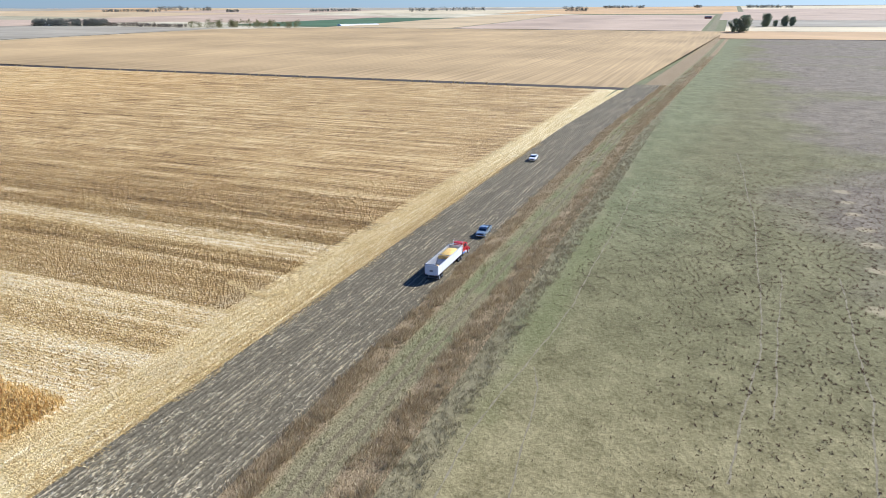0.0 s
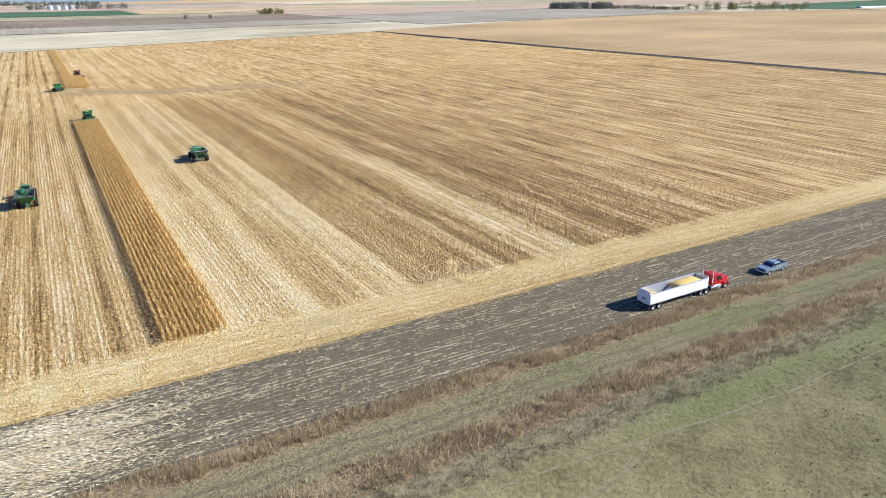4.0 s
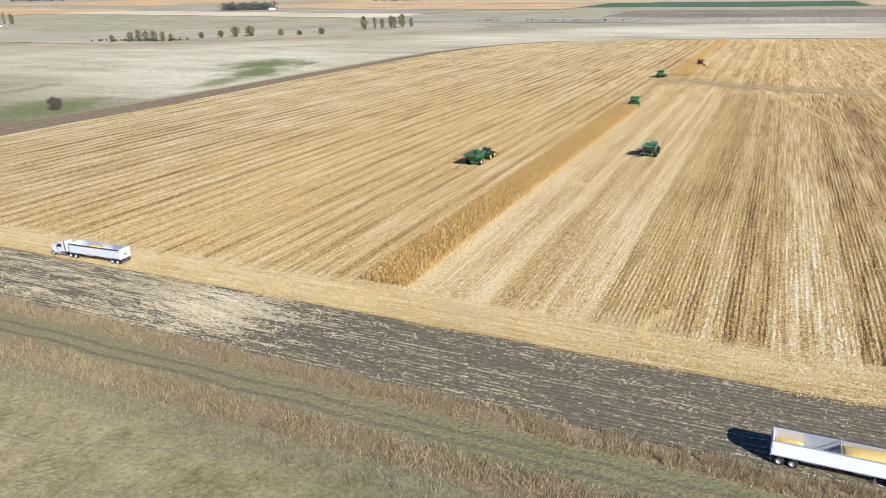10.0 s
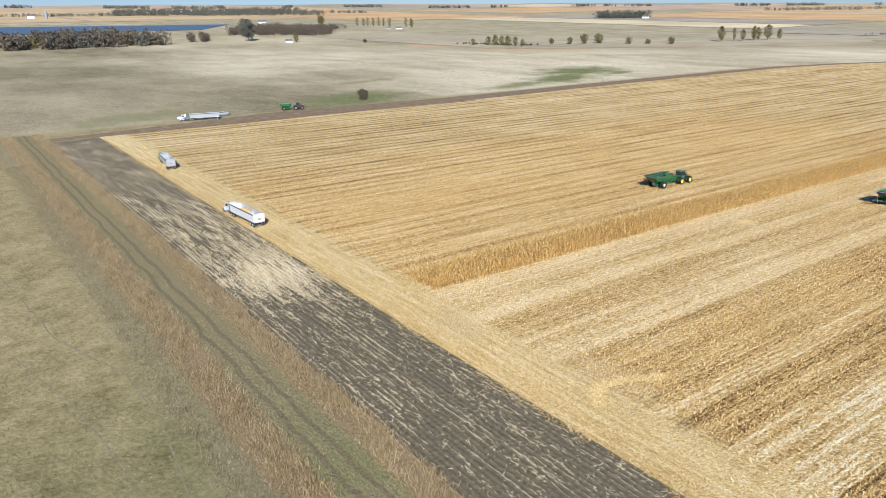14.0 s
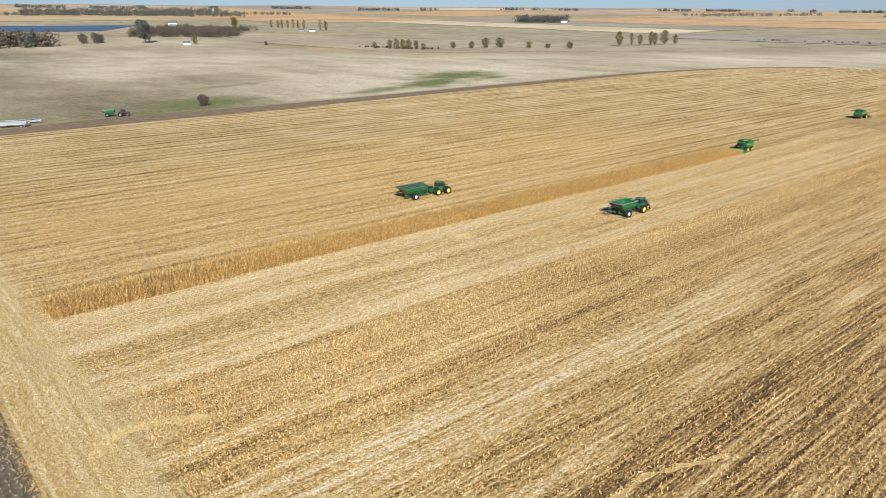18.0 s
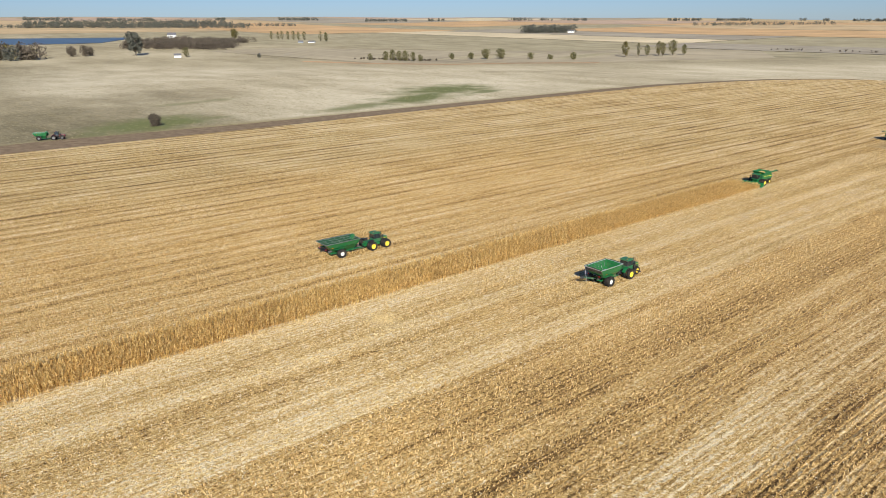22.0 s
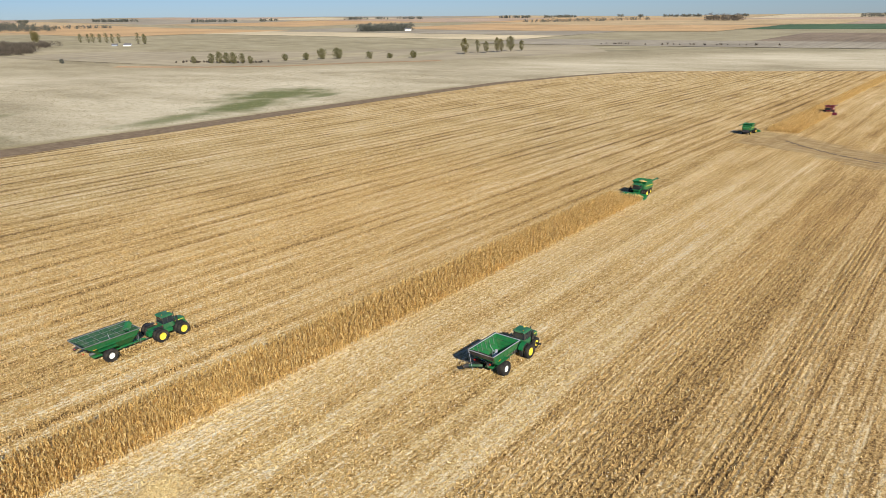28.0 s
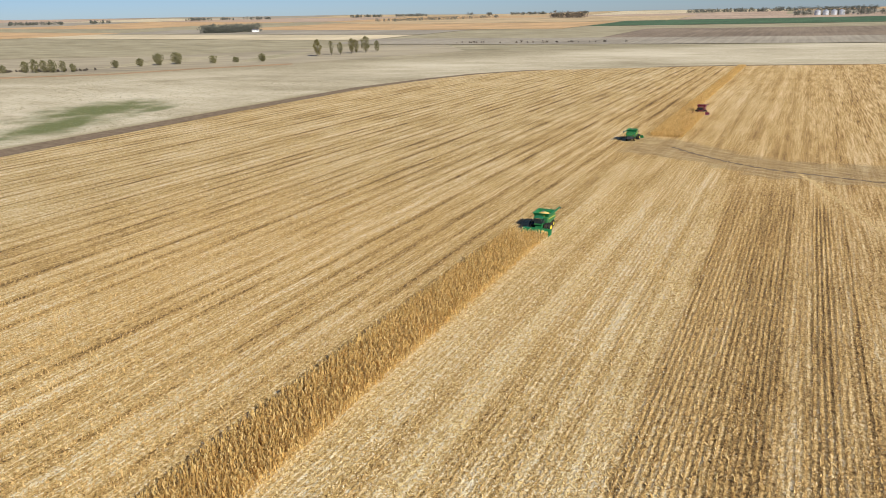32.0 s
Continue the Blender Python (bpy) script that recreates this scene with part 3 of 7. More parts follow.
# lane-end leaves: distance haze mixed into a grey-green
MAT["leaf_haze_green"] = leafy("hazed_green_leaves", (0.115, 0.145, 0.09), (0.19, 0.225, 0.14), (0.28, 0.31, 0.20))
MAT["leaf_rust"] = leafy("rust_brown_brush", (0.085, 0.072, 0.054), (0.15, 0.122, 0.09), (0.22, 0.18, 0.135))
# far foliage greyed and paled in its colour to stand for haze
MAT["leaf_haze_grey"] = leafy("hazed_far_woods", (0.095, 0.10, 0.082), (0.145, 0.148, 0.118), (0.20, 0.195, 0.155))
w = Tree("bark", 0.9)
o = w.obj()
MAT["bark"] = w.color(w.ramp(w.noise(o, 4, 4), (0.3, (0.10, 0.08, 0.06)), (0.7, (0.26, 0.22, 0.17)))).bump(w.noise(o, 9, 3), 0.6, 0.05).mat

w = Tree("trodden_path_ground", 0.95, 0, 0.1)
x, y, z = w.xyz()
w.color(w.ramp(w.noise(w.vec(x, y), 1.1, 4), (0.35, (0.20, 0.165, 0.10)), (0.65, (0.285, 0.24, 0.153))))
MAT["path"] = w.mat

w = Tree("pale_chaff_ground", 0.95, 0, 0.1)
x, y, z = w.xyz()
w.color(w.ramp(w.noise(w.vec(w.m("MULTIPLY", x, 2.2), w.m("MULTIPLY", y, 1.3)), 1.0, 4, 0.7), (0.3, (0.44, 0.285, 0.11)), (0.5, (0.62, 0.44, 0.19)), (0.7, (0.74, 0.59, 0.33))))
MAT["chaff"] = w.mat


# ---- mesh helpers ----
def mesh_of(name, verts, faces, material):
    me = bpy.data.meshes.new(name)
    me.from_pydata(verts, [], faces)
    me.materials.append(material)
    me.update()
    return me


def quads_mesh(name, pts, material, size=4):
    """One mesh of loose polygons, from an array (n, size, 3)."""
    n = len(pts)
    me = bpy.data.meshes.new(name)
    me.vertices.add(n * size)
    me.vertices.foreach_set("co", np.ascontiguousarray(pts, dtype=np.float32).ravel())
    me.loops.add(n * size)
    me.loops.foreach_set("vertex_index", np.arange(n * size, dtype=np.int32))
    me.polygons.add(n)
    me.polygons.foreach_set("loop_start", np.arange(0, n * size, size, dtype=np.int32))
    me.update(calc_edges=True)
    me.materials.append(material)
    return me


def part(name, bm, material, parent, label=""):
    me = bpy.data.meshes.new(name)
    bm.normal_update()
    bm.to_mesh(me)
    bm.free()
    me.materials.append(material)
    ob = new(name, me)
    ob.parent = parent
    if label:
        tagged(ob, label)
    return ob


def thing(name, label, category, group="", kind=""):
    return tagged(new(name), label, category, group, kind)


def box(x0, x1, y0, y1, z0, z1, bevel=0.0, bm=None, top=None):
    """A box; top=(dx0, dx1, dy0, dy1) moves the upper corners inwards."""
    b = bm or bmesh.new()
    t = top or (0, 0, 0, 0)
    v = [b.verts.new(p) for p in ((x0, y0, z0), (x1, y0, z0), (x1, y1, z0), (x0, y1, z0),
                                  (x0 + t[0], y0 + t[2], z1), (x1 - t[1], y0 + t[2], z1), (x1 - t[1], y1 - t[3], z1), (x0 + t[0], y1 - t[3], z1))]
    fs = [b.faces.new([v[i] for i in f]) for f in ((3, 2, 1, 0), (4, 5, 6, 7), (0, 1, 5, 4), (1, 2, 6, 5), (2, 3, 7, 6), (3, 0, 4, 7))]
    if bevel:
        es = {e for f in fs for e in f.edges}
        bmesh.ops.bevel(b, geom=list(es), offset=bevel, segments=2, affect="EDGES", profile=0.6)
    return b


def prism(profile, x0, x1, bevel=0.0, bm=None):
    """A side outline of (y, z), anticlockwise seen from +x, drawn out from x0 to x1."""
    b = bm or bmesh.new()
    lo = [b.verts.new((x0, p, q)) for p, q in profile]
    hi = [b.verts.new((x1, p, q)) for p, q in profile]
    n = len(profile)
    fs = [b.faces.new(hi), b.faces.new(lo[::-1])]
    for i in range(n):
        fs.append(b.faces.new((lo[i], lo[(i + 1) % n], hi[(i + 1) % n], hi[i])))
    if bevel:
        es = {e for f in fs[:2] for e in f.edges}
        bmesh.ops.bevel(b, geom=list(es), offset=bevel, segments=2, affect="EDGES", profile=0.6)
    return b


def tube(p, q, r, r2=None, seg=10, bm=None):
    b = bm or bmesh.new()
    p, q = Vector(p), Vector(q)
    r2 = r if r2 is None else r2
    rot = (q - p).to_track_quat("Z", "Y").to_matrix()
    rings = []
    for c, rr in ((p, r), (q, r2)):
        rings.append([b.verts.new(c + rot @ Vector((rr * math.cos(a), rr * math.sin(a), 0))) for a in (2 * math.pi * i / seg for i in range(seg))])
    for i in range(seg):
        b.faces.new((rings[0][i], rings[0][(i + 1) % seg], rings[1][(i + 1) % seg], rings[1][i]))
    b.faces.new(rings[0][::-1])
    b.faces.new(rings[1])
    return b


def lathe_x(profile, seg=24, bm=None):
    """A ring round the x axis, from an outline of (x, radius)."""
    b = bm or bmesh.new()
    rings = [[b.verts.new((px, r * math.cos(a), r * math.sin(a))) for px, r in profile] for a in (2 * math.pi * i / seg for i in range(seg))]
    n = len(profile)
    for i in range(seg):
        for j in range(n):
            b.faces.new((rings[i][j], rings[i][(j + 1) % n], rings[(i + 1) % seg][(j + 1) % n], rings[(i + 1) % seg][j]))
    return b


def wheel(parent, x, y, r, width, rim_mat, lugs=0, rim=0.55):
    """A tyre with its rim; the axle runs along x."""
    h = width / 2
    ri = r * rim
    b = lathe_x([(-h * 0.8, ri), (-h, r * 0.8), (-h * 0.85, r * 0.96), (-h * 0.4, r), (h * 0.4, r), (h * 0.85, r * 0.96), (h, r * 0.8), (h * 0.8, ri)], 28)
    for i in range(lugs):
        a = 2 * math.pi * i / lugs
        for s in (-1, 1):
            lug = box(min(0, s * h * 0.95), max(0, s * h * 0.95), -0.035 * r - 0.02, 0.035 * r + 0.02, r * 0.95, r * 1.035)
            bmesh.ops.rotate(lug, verts=lug.verts, cent=(0, 0, 0), matrix=Matrix.Rotation(s * 0.5, 3, "Z"))
            bmesh.ops.rotate(lug, verts=lug.verts, cent=(0, 0, 0), matrix=Matrix.Rotation(a + (0.5 * s * math.pi / lugs), 3, "X"))
            me = bpy.data.meshes.new("lug")
            lug.to_mesh(me)
            lug.free()
            b.from_mesh(me)
            bpy.data.meshes.remove(me)
    tyre = part("wheel", b, MAT["rubber"], parent)
    tyre.location = (x, y, r)
    s = 1 if x > 0 else -1
    b = lathe_x([(-h * 0.75, ri), (-h * 0.75, ri * 0.9), (-h * 0.1 * 0 + s * h * 0.25, ri * 0.55), (s * h * 0.25, 0.02), (s * h * 0.12, 0.02), (s * h * 0.12, ri * 0.55), (h * 0.75 * 0.6, ri * 0.9), (h * 0.75, ri * 0.9), (h * 0.75, ri)], 28)
    tube((s * h * 0.1, 0, 0), (s * h * 0.6, 0, 0), ri * 0.28, ri * 0.22, 12, b)
    part("rim", b, rim_mat, tyre)
    return tyre


# ---- ground ----
AZ = (-180, -90, -7, 22, 49, 87, 99, 116, 128, 140, 155, 169, 180)
RISE = (90, 70, 62, 46, 34, 38, 46, 56, 67, 74, 84, 88, 90)


def land(x, y):
    """Height of the land: level round the fields, rising gently beyond."""
    x, y = np.asarray(x, float), np.asarray(y, float)
    r = np.hypot(x, y)
    k = np.interp(np.degrees(np.arctan2(y, x)), AZ, RISE) / 3700
    roll = 3.0 * np.sin(x / 310 + 1.0) * np.sin(y / 270) * np.clip((r - 1500) / 1500, 0, 1)
    return k * np.clip(r - 800, 0, None) + roll


def sheet(name, corners, nx, ny, dz, material, label, category):
    """A sheet on the land between four corners."""
    c = np.array(corners, float)
    s, t = np.meshgrid(np.linspace(0, 1, nx + 1), np.linspace(0, 1, ny + 1))
    p = ((1 - s) * (1 - t))[..., None] * c[0] + (s * (1 - t))[..., None] * c[1] + (s * t)[..., None] * c[2] + ((1 - s) * t)[..., None] * c[3]
    v = np.dstack((p, land(p[..., 0], p[..., 1]) + dz)).reshape(-1, 3)
    w1 = nx + 1
    f = [(j * w1 + i, j * w1 + i + 1, (j + 1) * w1 + i + 1, (j + 1) * w1 + i) for j in range(ny) for i in range(nx)]
    return tagged(new(name, mesh_of(name, v.tolist(), f, material)), label, category, "", "structure")


def strip(name, left, right, dz, material, label, category):
    """A band on the land between two lines of the same number of points."""
    v, f = [], []
    for (ax, ay), (bx, by) in zip(left, right):
        v += [(ax, ay, float(land(ax, ay)) + dz), (bx, by, float(land(bx, by)) + dz)]
    for i in range(len(left) - 1):
        f.append((2 * i, 2 * i + 1, 2 * i + 3, 2 * i + 2))
    return tagged(new(name, mesh_of(name, v, f, material)), label, category, "", "structure")


steps = [0]
while steps[-1] < 4650:
    steps.append(steps[-1] + max(40, steps[-1] * 0.06))
axis = np.array([-s for s in steps[:0:-1]] + steps)
gx, gy = np.meshgrid(axis, axis)
gz = land(gx, gy)
n = len(axis)
faces = [(j * n + i, j * n + i + 1, (j + 1) * n + i + 1, (j + 1) * n + i) for j in range(n - 1) for i in range(n - 1)]
tagged(new("ground", mesh_of("ground", np.dstack((gx, gy, gz)).reshape(-1, 3).tolist(), faces, MAT["pasture"])),
       "grazed pasture with grey-green and dry straw-coloured grass", "ground", "", "structure")

# the corn field, its bare margin and the neighbours
west_edge = [(-214, 93.5), (-213, 180), (-213, 270), (-217, 360), (-220, 470), (-219, 600), (-205, 670), (-188, 718), (-158, 755), (-122, 780), (-60, 803), (-8, 818)]
east_edge = [(384, 93.5), (384, 180), (384, 270), (384, 360), (384, 470), (384, 600), (384, 670), (384, 718), (384, 755), (384, 800), (384, 850), (384, 885)]
strip("corn_field", west_edge, east_edge, 0.03, MAT["stubble"], "harvested corn field with straw and stubble rows", "field")
margin_l = [(-221, 70), (-223, 93.5), (-237, 180), (-231, 270), (-233, 360), (-233, 470), (-231, 600), (-214, 674), (-196, 722), (-163, 762), (-124, 786), (-60, 810), (-8, 825), (384, 892)]
margin_r = [(-214, 70)] + west_edge + [(384, 884)]
strip("field_margin", margin_l, margin_r, 0.02, MAT["margin"], "bare brown dirt margin beside the corn field", "ground")
def bend(x):
    """The strips along the field drift south in the east."""
    return -0.034 * np.clip(np.asarray(x, float) - 230, 0, None)


ALONG = [-230, -120, 0, 120, 230, 280, 330, 384, 420]
FURTHER = [470, 560, 700, 900, 1100, 1290]


def band(name, xs, lo, hi, dz, material, label):
    """A strip of ground along the field, between two distances from the line of the road."""
    strip(name, [(x, lo + float(bend(x))) for x in xs], [(x, hi + float(bend(x))) for x in xs], dz, material, label, "ground")


band("black_soil_strip", [-212] + ALONG[1:], 76.2, 93.6, 0.045, MAT["soil"], "black soil strip with pale cut bean rows")
band("headland", [230, 280, 330, 384], 92.0, 97.0, 0.034, MAT["stubble"], "pale straw headland at the end of the corn field")
band("grass_ditch", [-236] + ALONG[1:] + FURTHER, 61.6, 76.3, 0.025, MAT["ditch"], "grassed ditch with dry weeds and wheel tracks")
strip("drainage_ditch", [(385, 90), (385, 400), (385, 700), (385, 905)], [(398, 90), (397, 400), (395, 700), (393, 905)], 0.036, MAT["dark_ditch"], "dark drainage ditch between two fields", "ground")
strip("east_field", [(398, 88), (397, 500), (393, 905), (700, 1000)], [(1330, 38), (1330, 500), (1330, 830), (1150, 1000)], 0.03, FAR["tan_x"], "harvested tan field beyond the ditch", "field")
band("field_lane", [398, 420] + FURTHER, 74.0, 87.0, 0.034, MAT["ditch"], "narrow grassy lane beside the tan field")

# field patchwork further out
parcels = [
    ("green", (-420, 1920, 240, 2380)), ("brown", (-240, 1330, 520, 1700)), ("orange", (-1420, 1760, -430, 2340)),
    ("pale", (-1560, 1270, -640, 1480)), ("grey", (-640, 1150, 520, 1330)), ("orange", (-2700, 1010, -1560, 1560)),
    ("tan", (-2600, 420, -1880, 1000)), ("tan", (-3100, -500, -1900, 410)), ("grey", (-1560, 1490, -640, 1750)),
    ("grey", (530, 1010, 1180, 1480)), ("rose", (530, 1490, 1500, 2100)), ("green", (1335, 850, 2150, 1130)),
    ("rose", (1340, 80, 2500, 560)), ("tan", (1340, 570, 2500, 840)), ("orange", (1095, -900, 1335, 46)), ("grey", (1560, -900, 1960, 40)),
    ("pale", (1340, -900, 1550, 40)), ("rose", (1970, -900, 3000, 60)), ("tan", (250, 1920, 1100, 2500)),
    ("rose", (1510, 1140, 2400, 1900)), ("tan", (-1500, 2360, -300, 3000)), ("rose", (-290, 2400, 900, 3100)),
]
for key, (x0, y0, x1, y1) in parcels:
    sheet("far_field", [(x0, y0), (x1, y0), (x1, y1), (x0, y1)], 10, 10, 0.5, FAR[key], {
        "green": "green winter crop field", "brown": "brown worked field", "orange": "orange-tan harvested field", "pale": "pale straw-coloured field",
        "grey": "grey-brown grass field", "tan": "tan stubble field", "rose": "rose-tan bean stubble field"}[key], "field")
rng = random.Random(5)
for i in range(-5, 5):
    for j in range(-5, 5):
        x0, y0 = i * 900, j * 900
        cx, cy = x0 + 450, y0 + 450
        if math.hypot(cx, cy) < 2650 or max(abs(cx), abs(cy)) > 4400 or cy < -1500:
            continue
        key = rng.choice(("tan", "orange", "rose", "pale", "tan", "rose", "grey"))
        sheet("distant_field", [(x0 + 10, y0 + 10), (x0 + 890, y0 + 10), (x0 + 890, y0 + 890), (x0 + 10, y0 + 890)], 8, 8, 0.3, FAR[key], "distant stubble field near the horizon", "field")
sheet("lake", [(-1360, -500), (-1345, 505), (-1560, 640), (-1850, -500)], 10, 12, 0.6, MAT["water"], "blue lake behind a belt of trees", "lake")


def trail(points, width, dz=0.012, material=MAT["path"], label="narrow trodden path through the pasture"):
    """A narrow trodden path along a line of points."""
    p = []
    for (ax, ay), (bx, by) in zip(points, points[1:]):
        k = max(2, int(math.hypot(bx - ax, by - ay) / 1.5))
        p += [(ax + (bx - ax) * i / k, ay + (by - ay) * i / k) for i in range(k)]
    lo, hi = [], []
    for i, (a, b) in enumerate(p):
        (ax, ay), (bx, by) = p[max(0, i - 1)], p[min(len(p) - 1, i + 1)]
        ln = math.hypot(bx - ax, by - ay)
        nx, ny = -(by - ay) / ln, (bx - ax) / ln
        s = i * 1.5
        off = 0.2 * math.sin(s * 0.11) + 0.08 * math.sin(s * 0.5 + 1)
        k0, k1 = off - width * (0.35 + 0.25 * math.sin(s * 1.3)), off + width * (0.35 + 0.25 * math.sin(s * 1.7 + 2))
        lo.append((a + nx * k0, b + ny * k0))
        hi.append((a + nx * k1, b + ny * k1))
    strip("pasture_trail", lo, hi, dz, material, label, "path")


trail([(-60, 46), (-25, 50), (-7, 55.8), (8, 56), (27, 54.2), (48, 52.6), (80, 52.2), (140, 52)], 0.3)
trail([(-20, 44.5), (-2, 48.6), (6, 49.6), (20, 51.4), (27, 54)], 0.26)
trail([(8, 28), (17, 27), (41, 24), (69, 23), (120, 23), (200, 26)], 0.36)
trail([(23, 23), (33, 22), (52, 21), (80, 19)], 0.3)
trail([(10, 14), (18, 13), (32, 11), (48, 11), (80, 9)], 0.34)
trail([(5, 432), (14, 421), (25, 411), (36, 404), (60, 396), (100, 388)], 1.8, 0.037, MAT["margin"], "brown wheel track across the trampled stubble")
TRACKS = []
for line, wide in (([(112, 563), (190, 563), (277, 562)], 3.2), ([(118, 556), (104, 505), (94, 440), (95, 370), (90, 300), (84, 245)], 2.2),
                   ([(44, 400), (58, 352), (70, 300), (69, 250)], 1.6), ([(81, 152), (77, 142), (77, 134), (74, 126)], 1.0)):
    trail(line, wide, 0.037, MAT["chaff"], "pale wheel track through the corn stubble")
    TRACKS.append((line, wide))


strip("dry_grass_band", [(-700, 560), (-610, 606), (-540, 656), (-494, 729), (-430, 795)], [(-712, 574), (-617, 618), (-549, 668), (-505, 739), (-441, 806)], 0.06, FAR["rust"], "band of rust-coloured dry grass across the pasture", "grass")
strip("grey_pasture", [(-1000, 560), (-617, 619), (-505, 741), (-441, 808), (-330, 1010)], [(-1010, 700), (-720, 860), (-620, 980), (-560, 1080), (-450, 1190)], 0.05, FAR["pasture"], "pale grey grazed pasture", "ground")


# ---- lorries ----
def grain_truck(label, cab_c, trailer_c, group, heap=None, stripe=None, trailer_len=12.5, cab_label="", heap_label=""):
    """A long-nosed lorry with a hopper trailer; the nose points to +y and the trailer's tail stands at y = 0."""
    T = thing("grain_truck", label, "truck", group)
    L, W, top, floor_z = trailer_len, 1.29, 2.85, 1.25
    # trailer: side walls with ribs, ends, sloped hopper floors
    for s in (-1, 1):
        side = part("side_wall", box(s * W - 0.03, s * W + 0.03, 0.05, L, floor_z, top, 0.015), trailer_c, T)
        part("top_rail", box(s * W - 0.06, s * W + 0.06, 0.0, L + 0.04, top - 0.08, top + 0.03, 0.02), MAT["alu"], side)
        part("bottom_rail", box(s * W - 0.05, s * W + 0.05, 0.05, L, floor_z - 0.12, floor_z + 0.02, 0.02), MAT["alu"], side)
        part("inner_lining", box(s * (W - 0.045) - 0.008, s * (W - 0.045) + 0.008, 0.1, L - 0.05, floor_z, top - 0.1), MAT["alu"], side, "dull aluminium lining")
        for i in range(15):
            yy = 0.5 + i * (L - 1.0) / 14
            part("side_rib", box(s * W + s * 0.028 - 0.006, s * W + s * 0.028 + 0.006, yy - 0.03, yy + 0.03, floor_z, top - 0.08), trailer_c, side)
    for name, yy in (("tailgate", 0.0), ("front_wall", L)):
        end = prism([(yy - 0.04, floor_z - 0.2), (yy + 0.04, floor_z - 0.2), (yy + 0.04, top), (yy - 0.04, top)], -W, W, 0.01)
        e = part(name, end, trailer_c, T)
        arch = bmesh.new()
        for i in range(8):
            a0, a1 = math.pi * i / 8, math.pi * (i + 1) / 8
            tube((-W * math.cos(a0), yy, top + 0.28 * math.sin(a0)), (-W * math.cos(a1), yy, top + 0.28 * math.sin(a1)), 0.05, None, 6, arch)
        part("end_bow", arch, MAT["alu"], e)
        if name == "tailgate":
            cap = bmesh.new()
            vs = [cap.verts.new((W * math.cos(math.pi * i / 10), yy, top + 0.27 * math.sin(math.pi * i / 10))) for i in range(11)]
            cap.faces.new(vs)
            part("end_cap", cap, trailer_c, e)
            for s in (-1, 1):
                part("tail_light", box(s * 1.0 - 0.1, s * 1.0 + 0.1, -0.09, -0.02, 1.12, 1.24, 0.015), MAT["lamp_red"], e)
            part("bumper_bar", box(-1.2, 1.2, -0.1, 0.05, 0.5, 0.62, 0.02), MAT["steel"], e)
            part("name_plate", box(-0.35, 0.35, -0.06, -0.03, 1.7, 2.0, 0.01), MAT["steel"], e)
    for y0, y1 in ((0.9, L / 2), (L / 2, L - 1.7)):
        yc = (y0 + y1) / 2
        hop = bmesh.new()
        ring0 = [hop.verts.new(p) for p in ((-W, y0, floor_z), (W, y0, floor_z), (W, y1, floor_z), (-W, y1, floor_z))]
        ring1 = [hop.verts.new(p) for p in ((-0.45, yc - 0.6, 0.5), (0.45, yc - 0.6, 0.5), (0.45, yc + 0.6, 0.5), (-0.45, yc + 0.6, 0.5))]
        for i in range(4):
            hop.faces.new((ring0[i], ring0[(i + 1) % 4], ring1[(i + 1) % 4], ring1[i]))
        hop.faces.new(ring1)
        h = part("hopper", hop, trailer_c, T)
        part("hopper_gate", box(-0.5, 0.5, yc - 0.65, yc + 0.65, 0.42, 0.5, 0.02), MAT["steel"], h)
    for p in (((-W, 0, 1.9), (W, 0, 1.9), (W, 1.0, floor_z), (-W, 1.0, floor_z)), ((-W, L - 1.8, floor_z), (W, L - 1.8, floor_z), (W, L, 1.9), (-W, L, 1.9)),
              ((-W, L / 2 - 0.9, floor_z), (W, L / 2 - 0.9, floor_z), (W, L / 2, 2.0), (-W, L / 2, 2.0)), ((-W, L / 2, 2.0), (W, L / 2, 2.0), (W, L / 2 + 0.9, floor_z), (-W, L / 2 + 0.9, floor_z))):
        fl = bmesh.new()
        up = [fl.verts.new(q) for q in p]
        dn = [fl.verts.new((q[0], q[1], q[2] - 0.04)) for q in p]
        fl.faces.new(up)
        fl.faces.new(dn[::-1])
        for i in range(4):
            fl.faces.new((up[i], dn[i], dn[(i + 1) % 4], up[(i + 1) % 4]))
        part("sloped_floor", fl, MAT["alu"], T)
    part("centre_bow", tube((-W, L / 2, top), (W, L / 2, top), 0.05), MAT["alu"], T)
    # rolled tarp on one edge
    part("rolled_tarp", tube((-W - 0.12, 0.2, top + 0.06), (-W - 0.12, L - 0.1, top + 0.06), 0.11), MAT["tarp"], T)
    part("frame_rails", box(-0.5, 0.5, 0.2, 3.0, 0.85, 1.1, 0.02), MAT["steel"], T)
    part("nose_frame", box(-0.5, 0.5, L - 2.6, L, 1.05, 1.25, 0.02), MAT["steel"], T)
    for s in (-1, 1):
        leg = part("landing_leg", box(s * 0.75 - 0.07, s * 0.75 + 0.07, L - 3.1, L - 2.95, 0.1, 1.2, 0.01), MAT["steel"], T)
        part("foot", box(s * 0.75 - 0.15, s * 0.75 + 0.15, L - 3.18, L - 2.88, 0.06, 0.12, 0.01), MAT["steel"], leg)
        part("mud_flap", box(s * 0.98 - 0.3, s * 0.98 + 0.3, 0.18, 0.21, 0.25, 0.95), MAT["black"], T)
        for yy in (0.85, 2.1):
            wheel(T, s * 1.05, yy, 0.5, 0.5, MAT["alu"], 0, 0.58)
    # tractor unit
    f0 = L - 1.5
    part("chassis", box(-0.45, 0.45, f0 - 0.5, f0 + 6.6, 0.75, 0.98, 0.03), MAT["black"], T)
